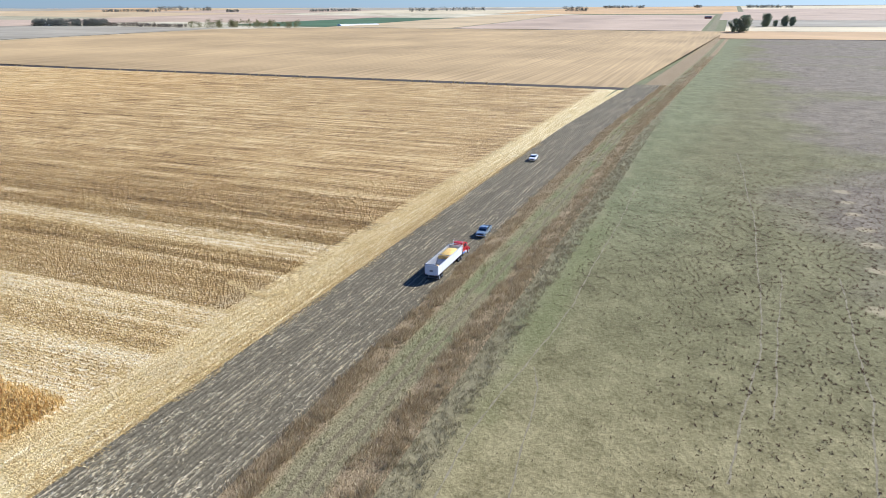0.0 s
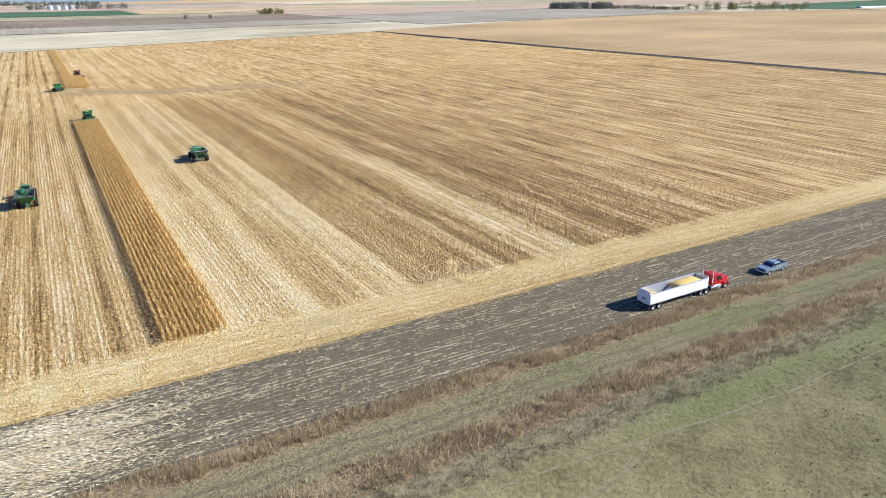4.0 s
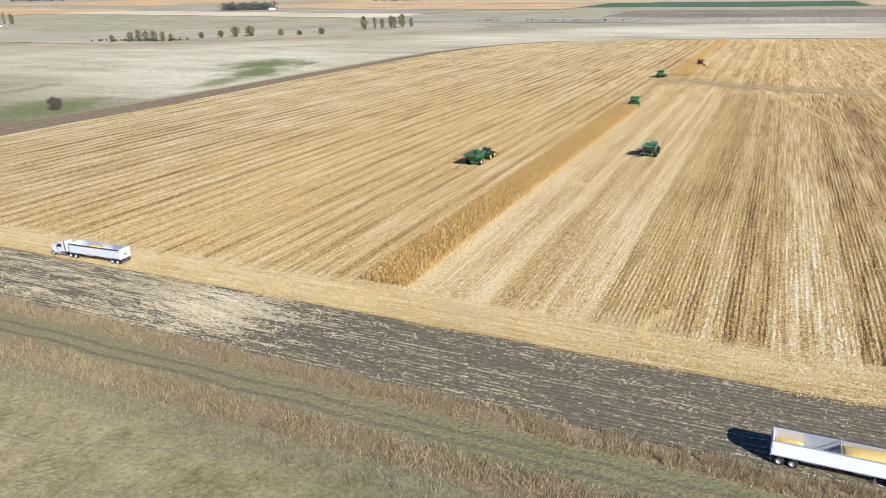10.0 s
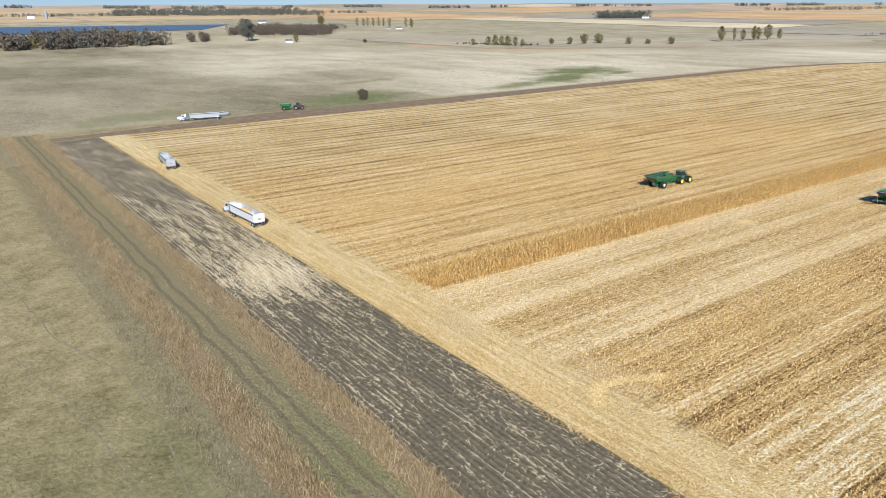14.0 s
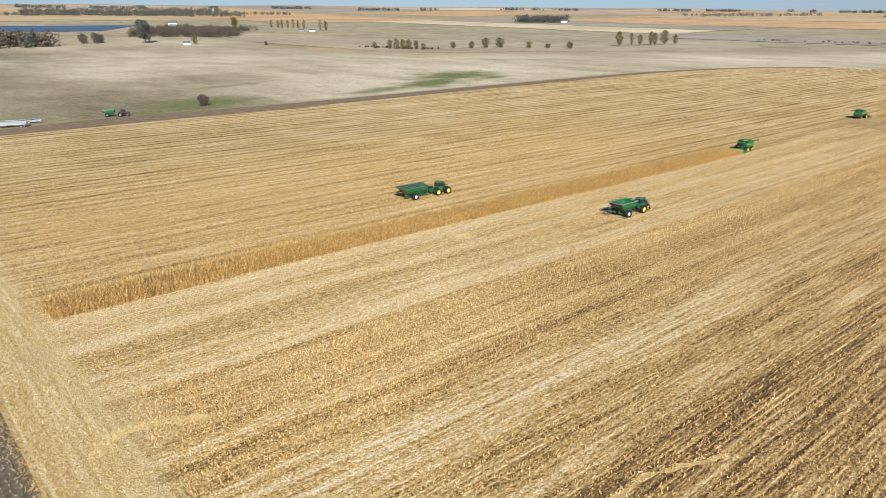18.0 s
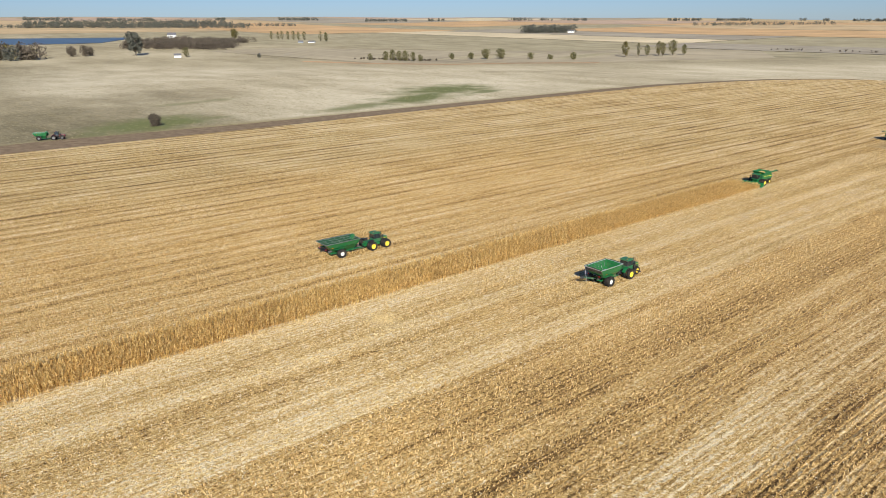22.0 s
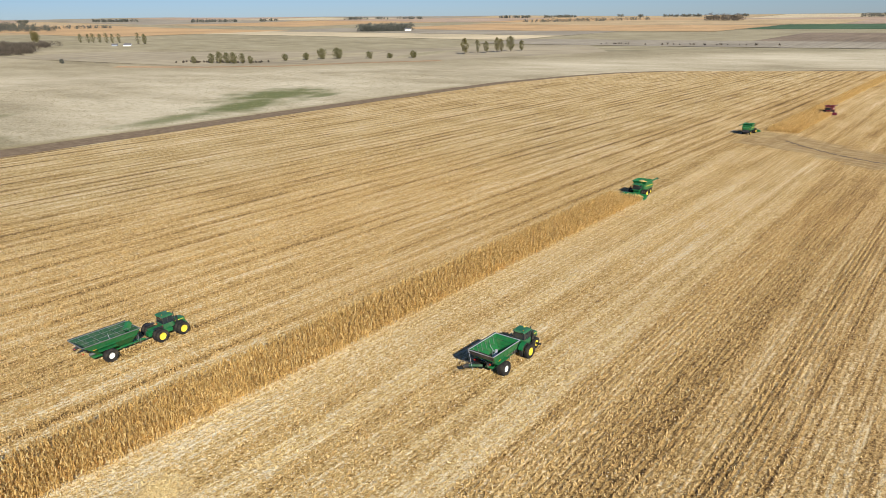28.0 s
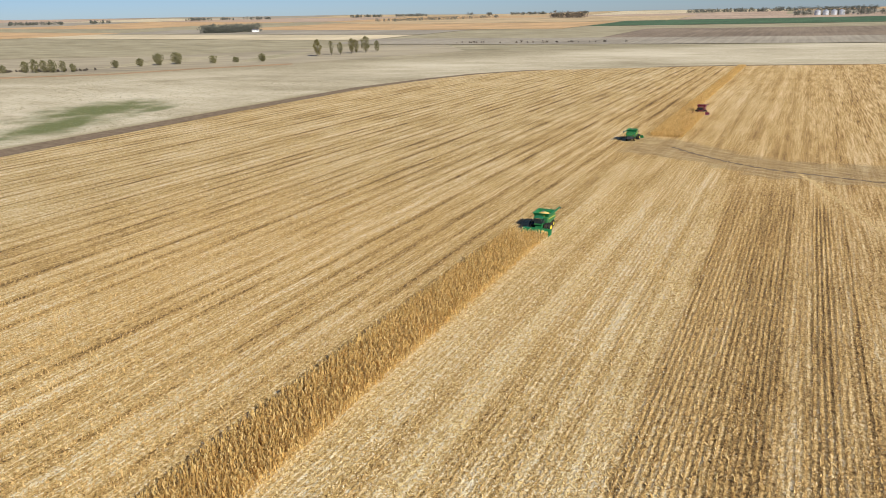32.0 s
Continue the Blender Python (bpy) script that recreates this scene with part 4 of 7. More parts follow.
    for s in (-1, 1):
        for yy in (f0 + 0.2, f0 + 1.5):
            wheel(T, s * 1.0, yy, 0.5, 0.55, MAT["alu"], 0, 0.58)
        wheel(T, s * 1.05, f0 + 6.0, 0.5, 0.3, MAT["alu"], 0, 0.58)
        part("fuel_tank", tube((s * 0.95, f0 + 2.5, 0.72), (s * 0.95, f0 + 4.0, 0.72), 0.32, None, 16), MAT["chrome"], T)
        part("step_box", box(s * 0.95 - 0.25, s * 0.95 + 0.25, f0 + 4.05, f0 + 4.9, 0.45, 0.95, 0.04), MAT["alu"], T)
        st = part("exhaust_stack", tube((s * 1.0, f0 + 2.98, 1.0), (s * 1.0, f0 + 2.98, 3.45), 0.075, None, 10), MAT["chrome"], T)
        part("stack_shield", tube((s * 1.0, f0 + 2.98, 1.4), (s * 1.0, f0 + 2.98, 2.6), 0.12, None, 12), MAT["chrome"], st)
        arm = part("mirror_arm", tube((s * 1.02, f0 + 4.6, 2.1), (s * 1.3, f0 + 4.65, 2.1), 0.02), MAT["chrome"], T)
        part("mirror", box(s * 1.3 - 0.09, s * 1.3 + 0.09, f0 + 4.6, f0 + 4.68, 1.75, 2.3, 0.02), MAT["chrome"], arm)
        fd = bmesh.new()
        for i in range(8):
            a0, a1 = math.pi * (0.04 + 0.9 * i / 8), math.pi * (0.04 + 0.9 * (i + 1) / 8)
            q = [(f0 + 6.0 + r * math.cos(a), 0.5 + r * math.sin(a)) for r, a in ((0.58, a0), (0.68, a0), (0.68, a1), (0.58, a1))]
            prism(q, s * 1.0 - 0.24, s * 1.0 + 0.24, 0, fd)
        bmesh.ops.remove_doubles(fd, verts=fd.verts, dist=0.001)
        part("front_fender", fd, cab_c, T)
    part("fifth_wheel", box(-0.4, 0.4, f0 + 0.4, f0 + 1.3, 0.98, 1.06, 0.02), MAT["black"], T)
    part("sleeper", prism([(f0 + 3.12, 1.0), (f0 + 3.6, 1.0), (f0 + 3.6, 2.82), (f0 + 3.5, 2.9), (f0 + 3.12, 2.9)], -1.02, 1.02, 0.06), cab_c, T, cab_label)
    deck = part("deck_plate", box(-0.7, 0.7, f0 + 1.75, f0 + 3.05, 0.99, 1.03, 0.01), MAT["alu"], T)
    part("hose_mast", tube((0.0, f0 + 3.0, 1.03), (0.0, f0 + 2.95, 2.3), 0.035, None, 6), MAT["steel"], deck)
    for hx in (-0.3, 0.3):
        part("air_hose", tube((hx * 0.3, f0 + 2.95, 2.2), (hx, L + 0.06, 1.6), 0.03, None, 6), MAT["teal"], deck)
    cab = part("cab", prism([(f0 + 3.62, 0.95), (f0 + 5.0, 0.95), (f0 + 5.0, 1.85), (f0 + 4.86, 2.55), (f0 + 4.7, 2.66), (f0 + 3.62, 2.7)], -1.0, 1.0, 0.05), cab_c, T)
    ws = bmesh.new()
    for s in (-1, 1):
        q = [(s * 0.04, f0 + 5.03, 1.88), (s * 0.9, f0 + 5.02, 1.88), (s * 0.84, f0 + 4.89, 2.5), (s * 0.04, f0 + 4.9, 2.5)]
        ws.faces.new([ws.verts.new(p) for p in (q if s > 0 else q[::-1])])
    part("windshield", ws, MAT["glass"], cab)
    for s in (-1, 1):
        part("side_window", prism([(f0 + 3.8, 1.85), (f0 + 4.85, 1.85), (f0 + 4.75, 2.5), (f0 + 3.8, 2.5)], s * 1.01 - 0.012, s * 1.01 + 0.012), MAT["glass"], cab)
        part("door_handle", box(s * 1.01 - 0.02, s * 1.01 + 0.02, f0 + 3.8, f0 + 3.95, 1.65, 1.69, 0.005), MAT["chrome"], cab)
    for i in range(5):
        part("roof_marker", box(-0.8 + 0.4 * i - 0.05, -0.8 + 0.4 * i + 0.05, f0 + 4.5, f0 + 4.62, 2.67, 2.74, 0.01), MAT["amber"], cab)
    part("sun_visor", box(-0.95, 0.95, f0 + 4.84, f0 + 5.06, 2.5, 2.54, 0.01), cab_c, cab)
    hood = part("hood", box(-0.72, 0.72, f0 + 5.0, f0 + 6.85, 0.95, 1.9, 0.08, None, (0.12, 0.12, 0, 0.12)), cab_c, T)
    gr = part("grille", box(-0.5, 0.5, f0 + 6.78, f0 + 6.86, 0.85, 1.68, 0.03), MAT["chrome"], hood)
    sl = bmesh.new()
    for i in range(9):
        box(-0.42 + i * 0.1, -0.38 + i * 0.1, f0 + 6.85, f0 + 6.88, 0.9, 1.62, 0, sl)
    part("grille_bars", sl, MAT["black"], gr)
    bump = part("front_bumper", box(-1.2, 1.2, f0 + 6.8, f0 + 6.98, 0.4, 0.8, 0.05), MAT["chrome"], T)
    for s in (-1, 1):
        part("headlight", box(s * 0.85 - 0.15, s * 0.85 + 0.15, f0 + 6.7, f0 + 6.86, 0.95, 1.15, 0.04), MAT["chrome"], hood)
        part("air_cleaner", tube((s * 0.82, f0 + 5.15, 1.3), (s * 0.82, f0 + 5.15, 2.0), 0.17, None, 14), MAT["chrome"], hood)
    if stripe:
        for s in (-1, 1):
            part("door_stripe", prism([(f0 + 3.15, 1.1), (f0 + 4.9, 1.1), (f0 + 4.5, 1.55), (f0 + 3.15, 1.8)], s * 1.03 - 0.01, s * 1.03 + 0.01), stripe, cab)
    return T


def corn_heap(label, spans, width=1.2):
    """Loads of shelled corn, each a low heap from y0 to y1 with its crest at height z."""
    obs = []
    for y0, y1, z, base in spans:
        b = bmesh.new()
        ny, nx = 14, 8
        g = []
        for j in range(ny + 1):
            row = []
            for i in range(nx + 1):
                s, t = i / nx * 2 - 1, j / ny * 2 - 1
                h = base + (z - base) * (1 - abs(s) ** 2.2) ** 0.6 * (1 - abs(t) ** 3) ** 0.8 + 0.05 * noise.noise(Vector((i * 0.7, j * 0.7, z)))
                row.append(b.verts.new((s * width, y0 + (y1 - y0) * j / ny, h)))
            g.append(row)
        for j in range(ny):
            for i in range(nx):
                b.faces.new((g[j][i], g[j][i + 1], g[j + 1][i + 1], g[j + 1][i]))
        # skirt down to the floor
        rim = g[0] + [r[-1] for r in g[1:]] + g[-1][-2::-1] + [r[0] for r in g[-2:0:-1]]
        low = [b.verts.new((v.co.x, v.co.y, base - 0.5)) for v in rim]
        for i in range(len(rim)):
            k = (i + 1) % len(rim)
            b.faces.new((rim[k], rim[i], low[i], low[k]))
        me = bpy.data.meshes.new("corn_heap")
        b.to_mesh(me)
        b.free()
        me.materials.append(MAT["corn"])
        for p in me.polygons:
            p.use_smooth = True
        obs.append(tagged(new("corn_heap", me), label, "corn"))
    return obs


def place(ob, x, y, heading, z=0.0):
    """Stand a thing with its nose in the direction heading (degrees from east)."""
    ob.matrix_basis = pose(x, y, z, 0, 0, heading - 90)
    return ob


TRUCKS = "grain trucks round the field"
place(grain_truck("red long-nosed semi with a white hopper trailer half full of corn", MAT["red"], MAT["white"], TRUCKS), 50.4, 78.6, 0.0)
for h in corn_heap("golden shelled corn heaped in a white trailer", [(6.3, 11.8, 2.9, 2.4), (0.4, 3.0, 2.25, 1.75)]):
    place(h, 50.4, 78.6, 0.0)
place(grain_truck("white semi with a dusty white hopper trailer parked on the headland", MAT["chalk"], MAT["chalk"], TRUCKS), -60.2, 96.2, 183.0)
for h in corn_heap("golden corn at the front of an open hopper trailer", [(6.6, 9.6, 2.6, 1.9)]):
    place(h, -60.2, 96.2, 183.0)
place(grain_truck("green semi with a pale aluminium hopper trailer", MAT["teal"], MAT["dull_alu"], TRUCKS, trailer_len=13.2), -134.6, 98.4, 173.0)
place(grain_truck("white and blue semi with a grey aluminium hopper trailer", MAT["white"], MAT["dull_alu"], TRUCKS, stripe=MAT["blue"]), -232.5, 147.6, 255.0)


# ---- pickups ----
def pickup(label, paint_c, group="pickups beside the field"):
    """A crew-cab pickup; nose to +y, middle at the origin."""
    T = thing("pickup_truck", label, "pickup", group)
    W = 0.98
    body = [(-2.85, 0.55), (-2.35, 0.5), (-2.2, 0.5), (-1.35, 0.5), (1.35, 0.5), (2.4, 0.5), (2.85, 0.6), (2.9, 1.0), (2.75, 1.12), (1.15, 1.2), (1.1, 1.22), (-0.85, 1.22), (-0.85, 1.22), (-2.85, 1.22)]
    part("lower_body", prism(body, -W, W, 0.06), paint_c, T)
    roof = part("cab", box(-W + 0.04, W - 0.04, -0.9, 1.25, 1.2, 1.88, 0.05, None, (0.14, 0.14, 0.12, 0.75)), paint_c, T)
    part("windshield", box(-0.78, 0.78, 0.5, 1.2, 1.26, 1.8, 0, None, (0.06, 0.06, 0.02, 0.62)), MAT["glass"], roof, "dark sloped glass")
    part("rear_window", box(-0.72, 0.72, -0.925, -0.86, 1.32, 1.74, 0, None, (0.06, 0.06, 0.1, -0.1)), MAT["glass"], roof)
    for s in (-1, 1):
        for y0, y1 in ((-0.7, 0.05), (0.12, 0.78)):
            part("side_window", prism([(y0, 1.28), (y1 + (0.18 if y1 > 0.5 else 0), 1.28), (y1 - (0.12 if y1 > 0.5 else 0), 1.74), (y0 + 0.05, 1.74)], s * 0.875 - 0.035, s * 0.875 + 0.035), MAT["glass"], roof)
        part("bed_side", box(s * 0.93 - 0.05, s * 0.93 + 0.05, -2.85, -0.9, 1.2, 1.38, 0.02), paint_c, T)
        part("headlight", box(s * 0.75 - 0.16, s * 0.75 + 0.16, 2.72, 2.91, 0.85, 1.03, 0.03), MAT["chrome"], T)
        part("tail_light", box(s * 0.88 - 0.08, s * 0.88 + 0.08, -2.88, -2.8, 0.9, 1.3, 0.02), MAT["lamp_red"], T)
        part("mirror", box(s * 1.1 - 0.1, s * 1.1 + 0.1, 0.75, 0.83, 1.25, 1.45, 0.03), MAT["black"], T)
        for yy in (-1.75, 1.9):
            wheel(T, s * 0.87, yy, 0.41, 0.28, MAT["alu"], 0, 0.62)
            part("wheel_arch", lathe_arch(s * 0.97, yy, 0.5), MAT["black"], T)
    part("tailgate", box(-0.9, 0.9, -2.88, -2.8, 0.75, 1.38, 0.02), paint_c, T)
    part("bed_floor", box(-0.86, 0.86, -2.8, -0.92, 1.2, 1.235), MAT["black"], T)
    part("grille", box(-0.58, 0.58, 2.8, 2.93, 0.72, 1.02, 0.03), MAT["black"], T)
    part("front_bumper", box(-0.95, 0.95, 2.75, 2.98, 0.42, 0.66, 0.05), MAT["chrome"], T)
    part("rear_bumper", box(-0.93, 0.93, -3.0, -2.82, 0.48, 0.66, 0.04), MAT["chrome"], T)
    return T


def lathe_arch(x, y, r):
    b = bmesh.new()
    for i in range(8):
        a0, a1 = math.pi * i / 8, math.pi * (i + 1) / 8
        tube((x, y + r * math.cos(a0), 0.41 + r * math.sin(a0)), (x, y + r * math.cos(a1), 0.41 + r * math.sin(a1)), 0.04, None, 6, b)
    return b


place(pickup("silver-blue crew-cab pickup parked on black soil", MAT["silver"]), 80.0, 78.3, 182.0)
place(pickup("white pickup parked on the black soil strip", MAT["white"]), 161.5, 88.0, 183.0)
place(pickup("grey pickup parked behind a grain truck", MAT["grey_paint"]), -242.5, 152.5, 250.0)


# ---- tractors and grain carts ----
def tractor(label, body_c, rim_c, group, articulated=True, cab_c=None):
    """A field tractor; nose to +y, drawbar pin at the origin."""
    T = thing("tractor", label, "tractor", group)
    cab_c = cab_c or body_c
    if articulated:
        axles, rr, fr = (1.25, 4.65), 0.95, 0.95
    else:
        axles, rr, fr = (1.2, 4.3), 0.98, 0.78
    part("rear_frame", box(-0.5, 0.5, 0.1, 2.6, 0.75, 1.35, 0.06), MAT["black"] if not articulated else body_c, T)
    part("front_frame", box(-0.45, 0.45, 2.6, axles[1] + 0.9, 0.8, 1.3, 0.06), MAT["black"], T)
    part("drawbar", box(-0.08, 0.08, -0.3, 0.6, 0.45, 0.55, 0.02), MAT["black"], T)
    for k, yy in enumerate(axles):
        r = rr if k == 0 else fr
        part("axle", tube((-1.9, yy, r), (1.9, yy, r), 0.14, None, 12), MAT["black"], T)
        for s in (-1, 1):
            if articulated or k == 0:
                wheel(T, s * 1.15, yy, r, 0.55, rim_c, 20, 0.56)
                wheel(T, s * 1.95, yy, r, 0.55, rim_c, 20, 0.56)
            else:
                wheel(T, s * 1.0, yy, r, 0.5, rim_c, 18, 0.56)
    c0 = 2.15 if articulated else 1.5
    if articulated:
        part("rear_deck", box(-0.75, 0.75, 0.5, 2.1, 1.3, 1.62, 0.08), body_c, T)
        for s in (-1, 1):
            part("rear_fender", box(s * 1.15 - 0.3, s * 1.15 + 0.3, 0.55, 1.95, 1.93, 1.99, 0.02), MAT["black"], T)
    else:
        for s in (-1, 1):
            fd = bmesh.new()
            for i in range(8):
                a0, a1 = math.pi * (0.15 + 0.75 * i / 8), math.pi * (0.15 + 0.75 * (i + 1) / 8)
                prism([(1.2 + r * math.cos(a), 0.98 + r * math.sin(a)) for r, a in ((1.06, a0), (1.12, a0), (1.12, a1), (1.06, a1))], s * 1.1 - 0.35, s * 1.1 + 0.35, 0, fd)
            bmesh.ops.remove_doubles(fd, verts=fd.verts, dist=0.001)
            part("rear_fender", fd, body_c, T)
    cab = part("cab", box(-0.92, 0.92, c0, c0 + 1.7, 1.35, 2.1, 0.06), cab_c, T)
    part("cab_glass", box(-0.88, 0.88, c0 + 0.04, c0 + 1.66, 2.1, 3.1, 0.03, None, (0.1, 0.1, 0.12, 0.12)), MAT["glass"], cab)
    for sx in (-1, 1):
        for yy, dy in ((c0 + 0.06, 0.1), (c0 + 0.85, 0.0), (c0 + 1.64, -0.1)):
            part("cab_post", tube((sx * 0.89, yy, 2.08), (sx * 0.8, yy + dy, 3.12), 0.045, None, 6), MAT["black"], cab)
    part("cab_roof", box(-1.0, 1.0, c0 - 0.15, c0 + 1.85, 3.1, 3.38, 0.1, None, (0.15, 0.15, 0.15, 0.2)), cab_c, cab)
    part("beacon", tube((0.6, c0 + 0.2, 3.36), (0.6, c0 + 0.2, 3.52), 0.06, None, 8), MAT["amber"], cab)
    part("aerial_dome", tube((0, c0 + 1.5, 3.36), (0, c0 + 1.5, 3.46), 0.17, 0.12, 12), MAT["yellow"], cab)
    for s in (-1, 1):
        part("work_lamp", box(s * 0.7 - 0.12, s * 0.7 + 0.12, c0 - 0.2, c0 - 0.1, 3.12, 3.26, 0.02), MAT["chrome"], cab)
        part("mirror", box(s * 1.3 - 0.12, s * 1.3 + 0.12, c0 + 1.55, c0 + 1.62, 2.3, 2.75, 0.02), MAT["black"], cab)
        part("cab_step", box(s * 1.0 - 0.15, s * 1.0 + 0.15, c0 + 1.0, c0 + 1.5, 0.9, 0.96, 0.01), MAT["black"], cab)
    h0, h1 = c0 + 1.7, axles[1] + (1.15 if articulated else 1.1)
    hood = part("hood", prism([(h0, 1.2), (h1, 1.2), (h1 + 0.12, 1.5), (h1, 2.05), (h0, 2.3)], -0.55, 0.55, 0.09), body_c, T)
    part("front_grille", box(-0.45, 0.45, h1 - 0.02, h1 + 0.13, 1.25, 1.95, 0.04), MAT["black"], hood)
    for s in (-1, 1):
        part("hood_stripe", box(s * 0.553 - 0.008, s * 0.553 + 0.008, h0 + 0.2, h1 - 0.15, 1.82, 1.9), MAT["yellow"] if body_c != MAT["dark_red"] else MAT["black"], hood)
        part("side_screen", box(s * 0.556 - 0.01, s * 0.556 + 0.01, h0 + 0.35, h1 - 0.3, 1.3, 1.72), MAT["black"], hood)
        part("headlight", box(s * 0.3 - 0.12, s * 0.3 + 0.12, h1 + 0.05, h1 + 0.15, 1.7, 1.85, 0.02), MAT["chrome"], hood)
    ex = part("exhaust_pipe", tube((0.75, h0 + 0.15, 1.8), (0.75, h0 + 0.15, 3.5), 0.08, None, 10), MAT["black"], hood)
    part("air_intake", tube((0.85, h0 + 0.55, 1.5), (0.85, h0 + 0.55, 2.75), 0.15, None, 12), MAT["black"], hood)
    if articulated:
        for s in (-1, 1):
            part("side_tank", box(s * 0.95 - 0.3, s * 0.95 + 0.3, c0 + 0.1, c0 + 1.3, 0.85, 1.4, 0.08), body_c, T)
        part("front_weight", box(-0.55, 0.55, h1 + 0.1, h1 + 0.4, 0.75, 1.15, 0.05), body_c, T)
        for s in (-1, 1):
            part("rear_light", box(s * 0.75 - 0.1, s * 0.75 + 0.1, c0 - 0.06, c0 - 0.005, 1.75, 1.9, 0.02), MAT["lamp_red"], cab)
    return T


def grain_cart(label, paint_c, in_c, rim_c, group, half=1.9, y0=-9.6, y1=-3.0, ztop=3.5, unload=1, rail=None, white_rail=False, lean=0.15):
    """A single-axle auger cart; nose to +y, hitch eye at the origin."""
    T = thing("grain_cart", label, "grain cart", group)
    wy = (y0 + y1) / 2 - 0.5
    r = 0.95
    z_mid, z_low = (2.05 if lean < 0.2 else 2.35), 0.85
    rings = [[(-half, y0, ztop), (half, y0, ztop), (half, y1, ztop), (-half, y1, ztop)],
             [(-half + lean, y0 + 3 * lean, z_mid), (half - lean, y0 + 3 * lean, z_mid), (half - lean, y1 - lean, z_mid), (-half + lean, y1 - lean, z_mid)],
             [(-0.4, y0 + 2.6, z_low), (0.4, y0 + 2.6, z_low), (0.4, y1 - 0.9, z_low), (-0.4, y1 - 0.9, z_low)]]
    t = 0.06

    def shell(inner):
        b = bmesh.new()
        vs = []
        for ring in rings:
            row = []
            for px, py, pz in ring:
                k = t if inner else 0.0
                row.append(b.verts.new((px - math.copysign(k, px), py + (k if py < wy else -k), pz + (k * 0.5 if inner and pz == z_low else 0))))
            vs.append(row)
        for k in range(2):
            for i in range(4):
                f = (vs[k][i], vs[k][(i + 1) % 4], vs[k + 1][(i + 1) % 4], vs[k + 1][i])
                b.faces.new(f if inner else f[::-1])
        b.faces.new(vs[2] if inner else vs[2][::-1])
        return b

    tank = part("tank", shell(False), paint_c, T)
    part("tank_lining", shell(True), in_c, tank)
    rim = bmesh.new()
    for a, c in zip(rings[0], rings[0][1:] + rings[0][:1]):
        tube(a, c, 0.065, None, 8, rim)
    part("top_rim", rim, rail or paint_c, tank)
    seam = bmesh.new()
    for a, c in zip(rings[1], rings[1][1:] + rings[1][:1]):
        tube(a, c, 0.05, None, 6, seam)
    part("middle_seam", seam, paint_c, tank)
    for i in range(6):
        yy = y0 + 0.9 + i * (y1 - y0 - 1.8) / 5
        for s in (-1, 1):
            if yy > y0 + 3 * lean:
                part("side_rib", tube((s * half, yy, ztop), (s * (half - lean), yy, z_mid), 0.035, None, 5), paint_c, tank)
            part("inner_rib", tube((s * (half - 0.1), yy, ztop - 0.1), (s * (half - lean - 0.08), yy, z_mid), 0.045, None, 5), MAT["green_dark"] if not white_rail else MAT["steel"], tank)
    bows = 3 if white_rail else 5
    for i in range(bows):
        yy = y0 + 0.8 + (i + 0.3) * (y1 - y0 - 1.6) / (bows - 0.4)
        part("cross_bow", tube((-half, yy, ztop - 0.06), (half, yy, ztop - 0.06), 0.022, None, 6), MAT["steel"] if not white_rail else MAT["black"], tank)
    if white_rail:
        head = part("auger_head", tube((0, wy + 0.3, 1.35), (-0.35, wy + 1.5, 2.3), 0.3, 0.22, 12), MAT["alu"], tank, "grey steel auger head inside the tank")
        # black panel added for the shaded bottom of the tank
        part("shade_panel", box(-0.95, 0.95, wy - 1.5, wy + 1.5, 1.72, 1.76, 0.01), MAT["black"], tank, "black panel for the shade low in the tank")
        for i in range(6):
            part("brace", tube((-0.9 + 0.36 * i, wy - 1.3 + 0.1 * (i % 2), 1.8), (0.9 - 0.3 * i, wy + 1.3 - 0.15 * (i % 3), 2.0 + 0.06 * i), 0.045, None, 6), MAT["alu"], head)
    if white_rail:
        for name, yy, d in (("rear_panel", y0, -1), ("front_panel", y1, 1)):
            pan = bmesh.new()
            top = [(half * math.cos(math.pi * i / 10), ztop + 0.22 * math.sin(math.pi * i / 10)) for i in range(11)]
            low = [(-half + 0.05, ztop - 0.55), (half - 0.05, ztop - 0.55)]
            fs = [pan.verts.new((px, yy + d * 0.03 + (0 if pz >= ztop else -d * 0.12), pz)) for px, pz in top + low]
            bk = [pan.verts.new((v.co.x, v.co.y + d * 0.03, v.co.z)) for v in fs]
            pan.faces.new(fs if d < 0 else fs[::-1])
            pan.faces.new(bk[::-1] if d < 0 else bk)
            for i in range(len(fs)):
                k = (i + 1) % len(fs)
                pan.faces.new((fs[i], bk[i], bk[k], fs[k]))
            part(name, pan, MAT["black"], tank, "black arched end panel")
    else:
        for xx in (-half * 0.35, half * 0.35):
            part("ridge_bar", tube((xx, y0, ztop), (xx, y1, ztop), 0.022, None, 6), MAT["steel"], tank)
        part("auger_tower", prism([(y1 - 1.2, ztop - 0.5), (y1 + 0.25, ztop - 1.3), (y1 + 0.45, ztop - 0.6), (y1 - 0.1, ztop + 0.45), (y1 - 0.5, ztop + 0.45)], -0.9, -0.2, 0.05), paint_c, tank)
    part("floor_auger", tube((0, y0 + 1.6, 1.2), (0, y1 - 0.5, 1.2), 0.22, None, 12), MAT["steel"], tank)
    for s in (-1, 1):
        part("inner_brace", tube((s * 1.5, wy + 1.6, 2.6), (0, wy + 1.2, 1.5), 0.04, None, 6), MAT["alu"], tank)
        part("baffle", box(s * 0.5 - 0.35, s * 0.5 + 0.35, wy - 0.6, wy + 1.0, 1.55, 1.6, 0.01, None, (0.1, 0.1, 0.2, 0.2)), MAT["steel"], tank)
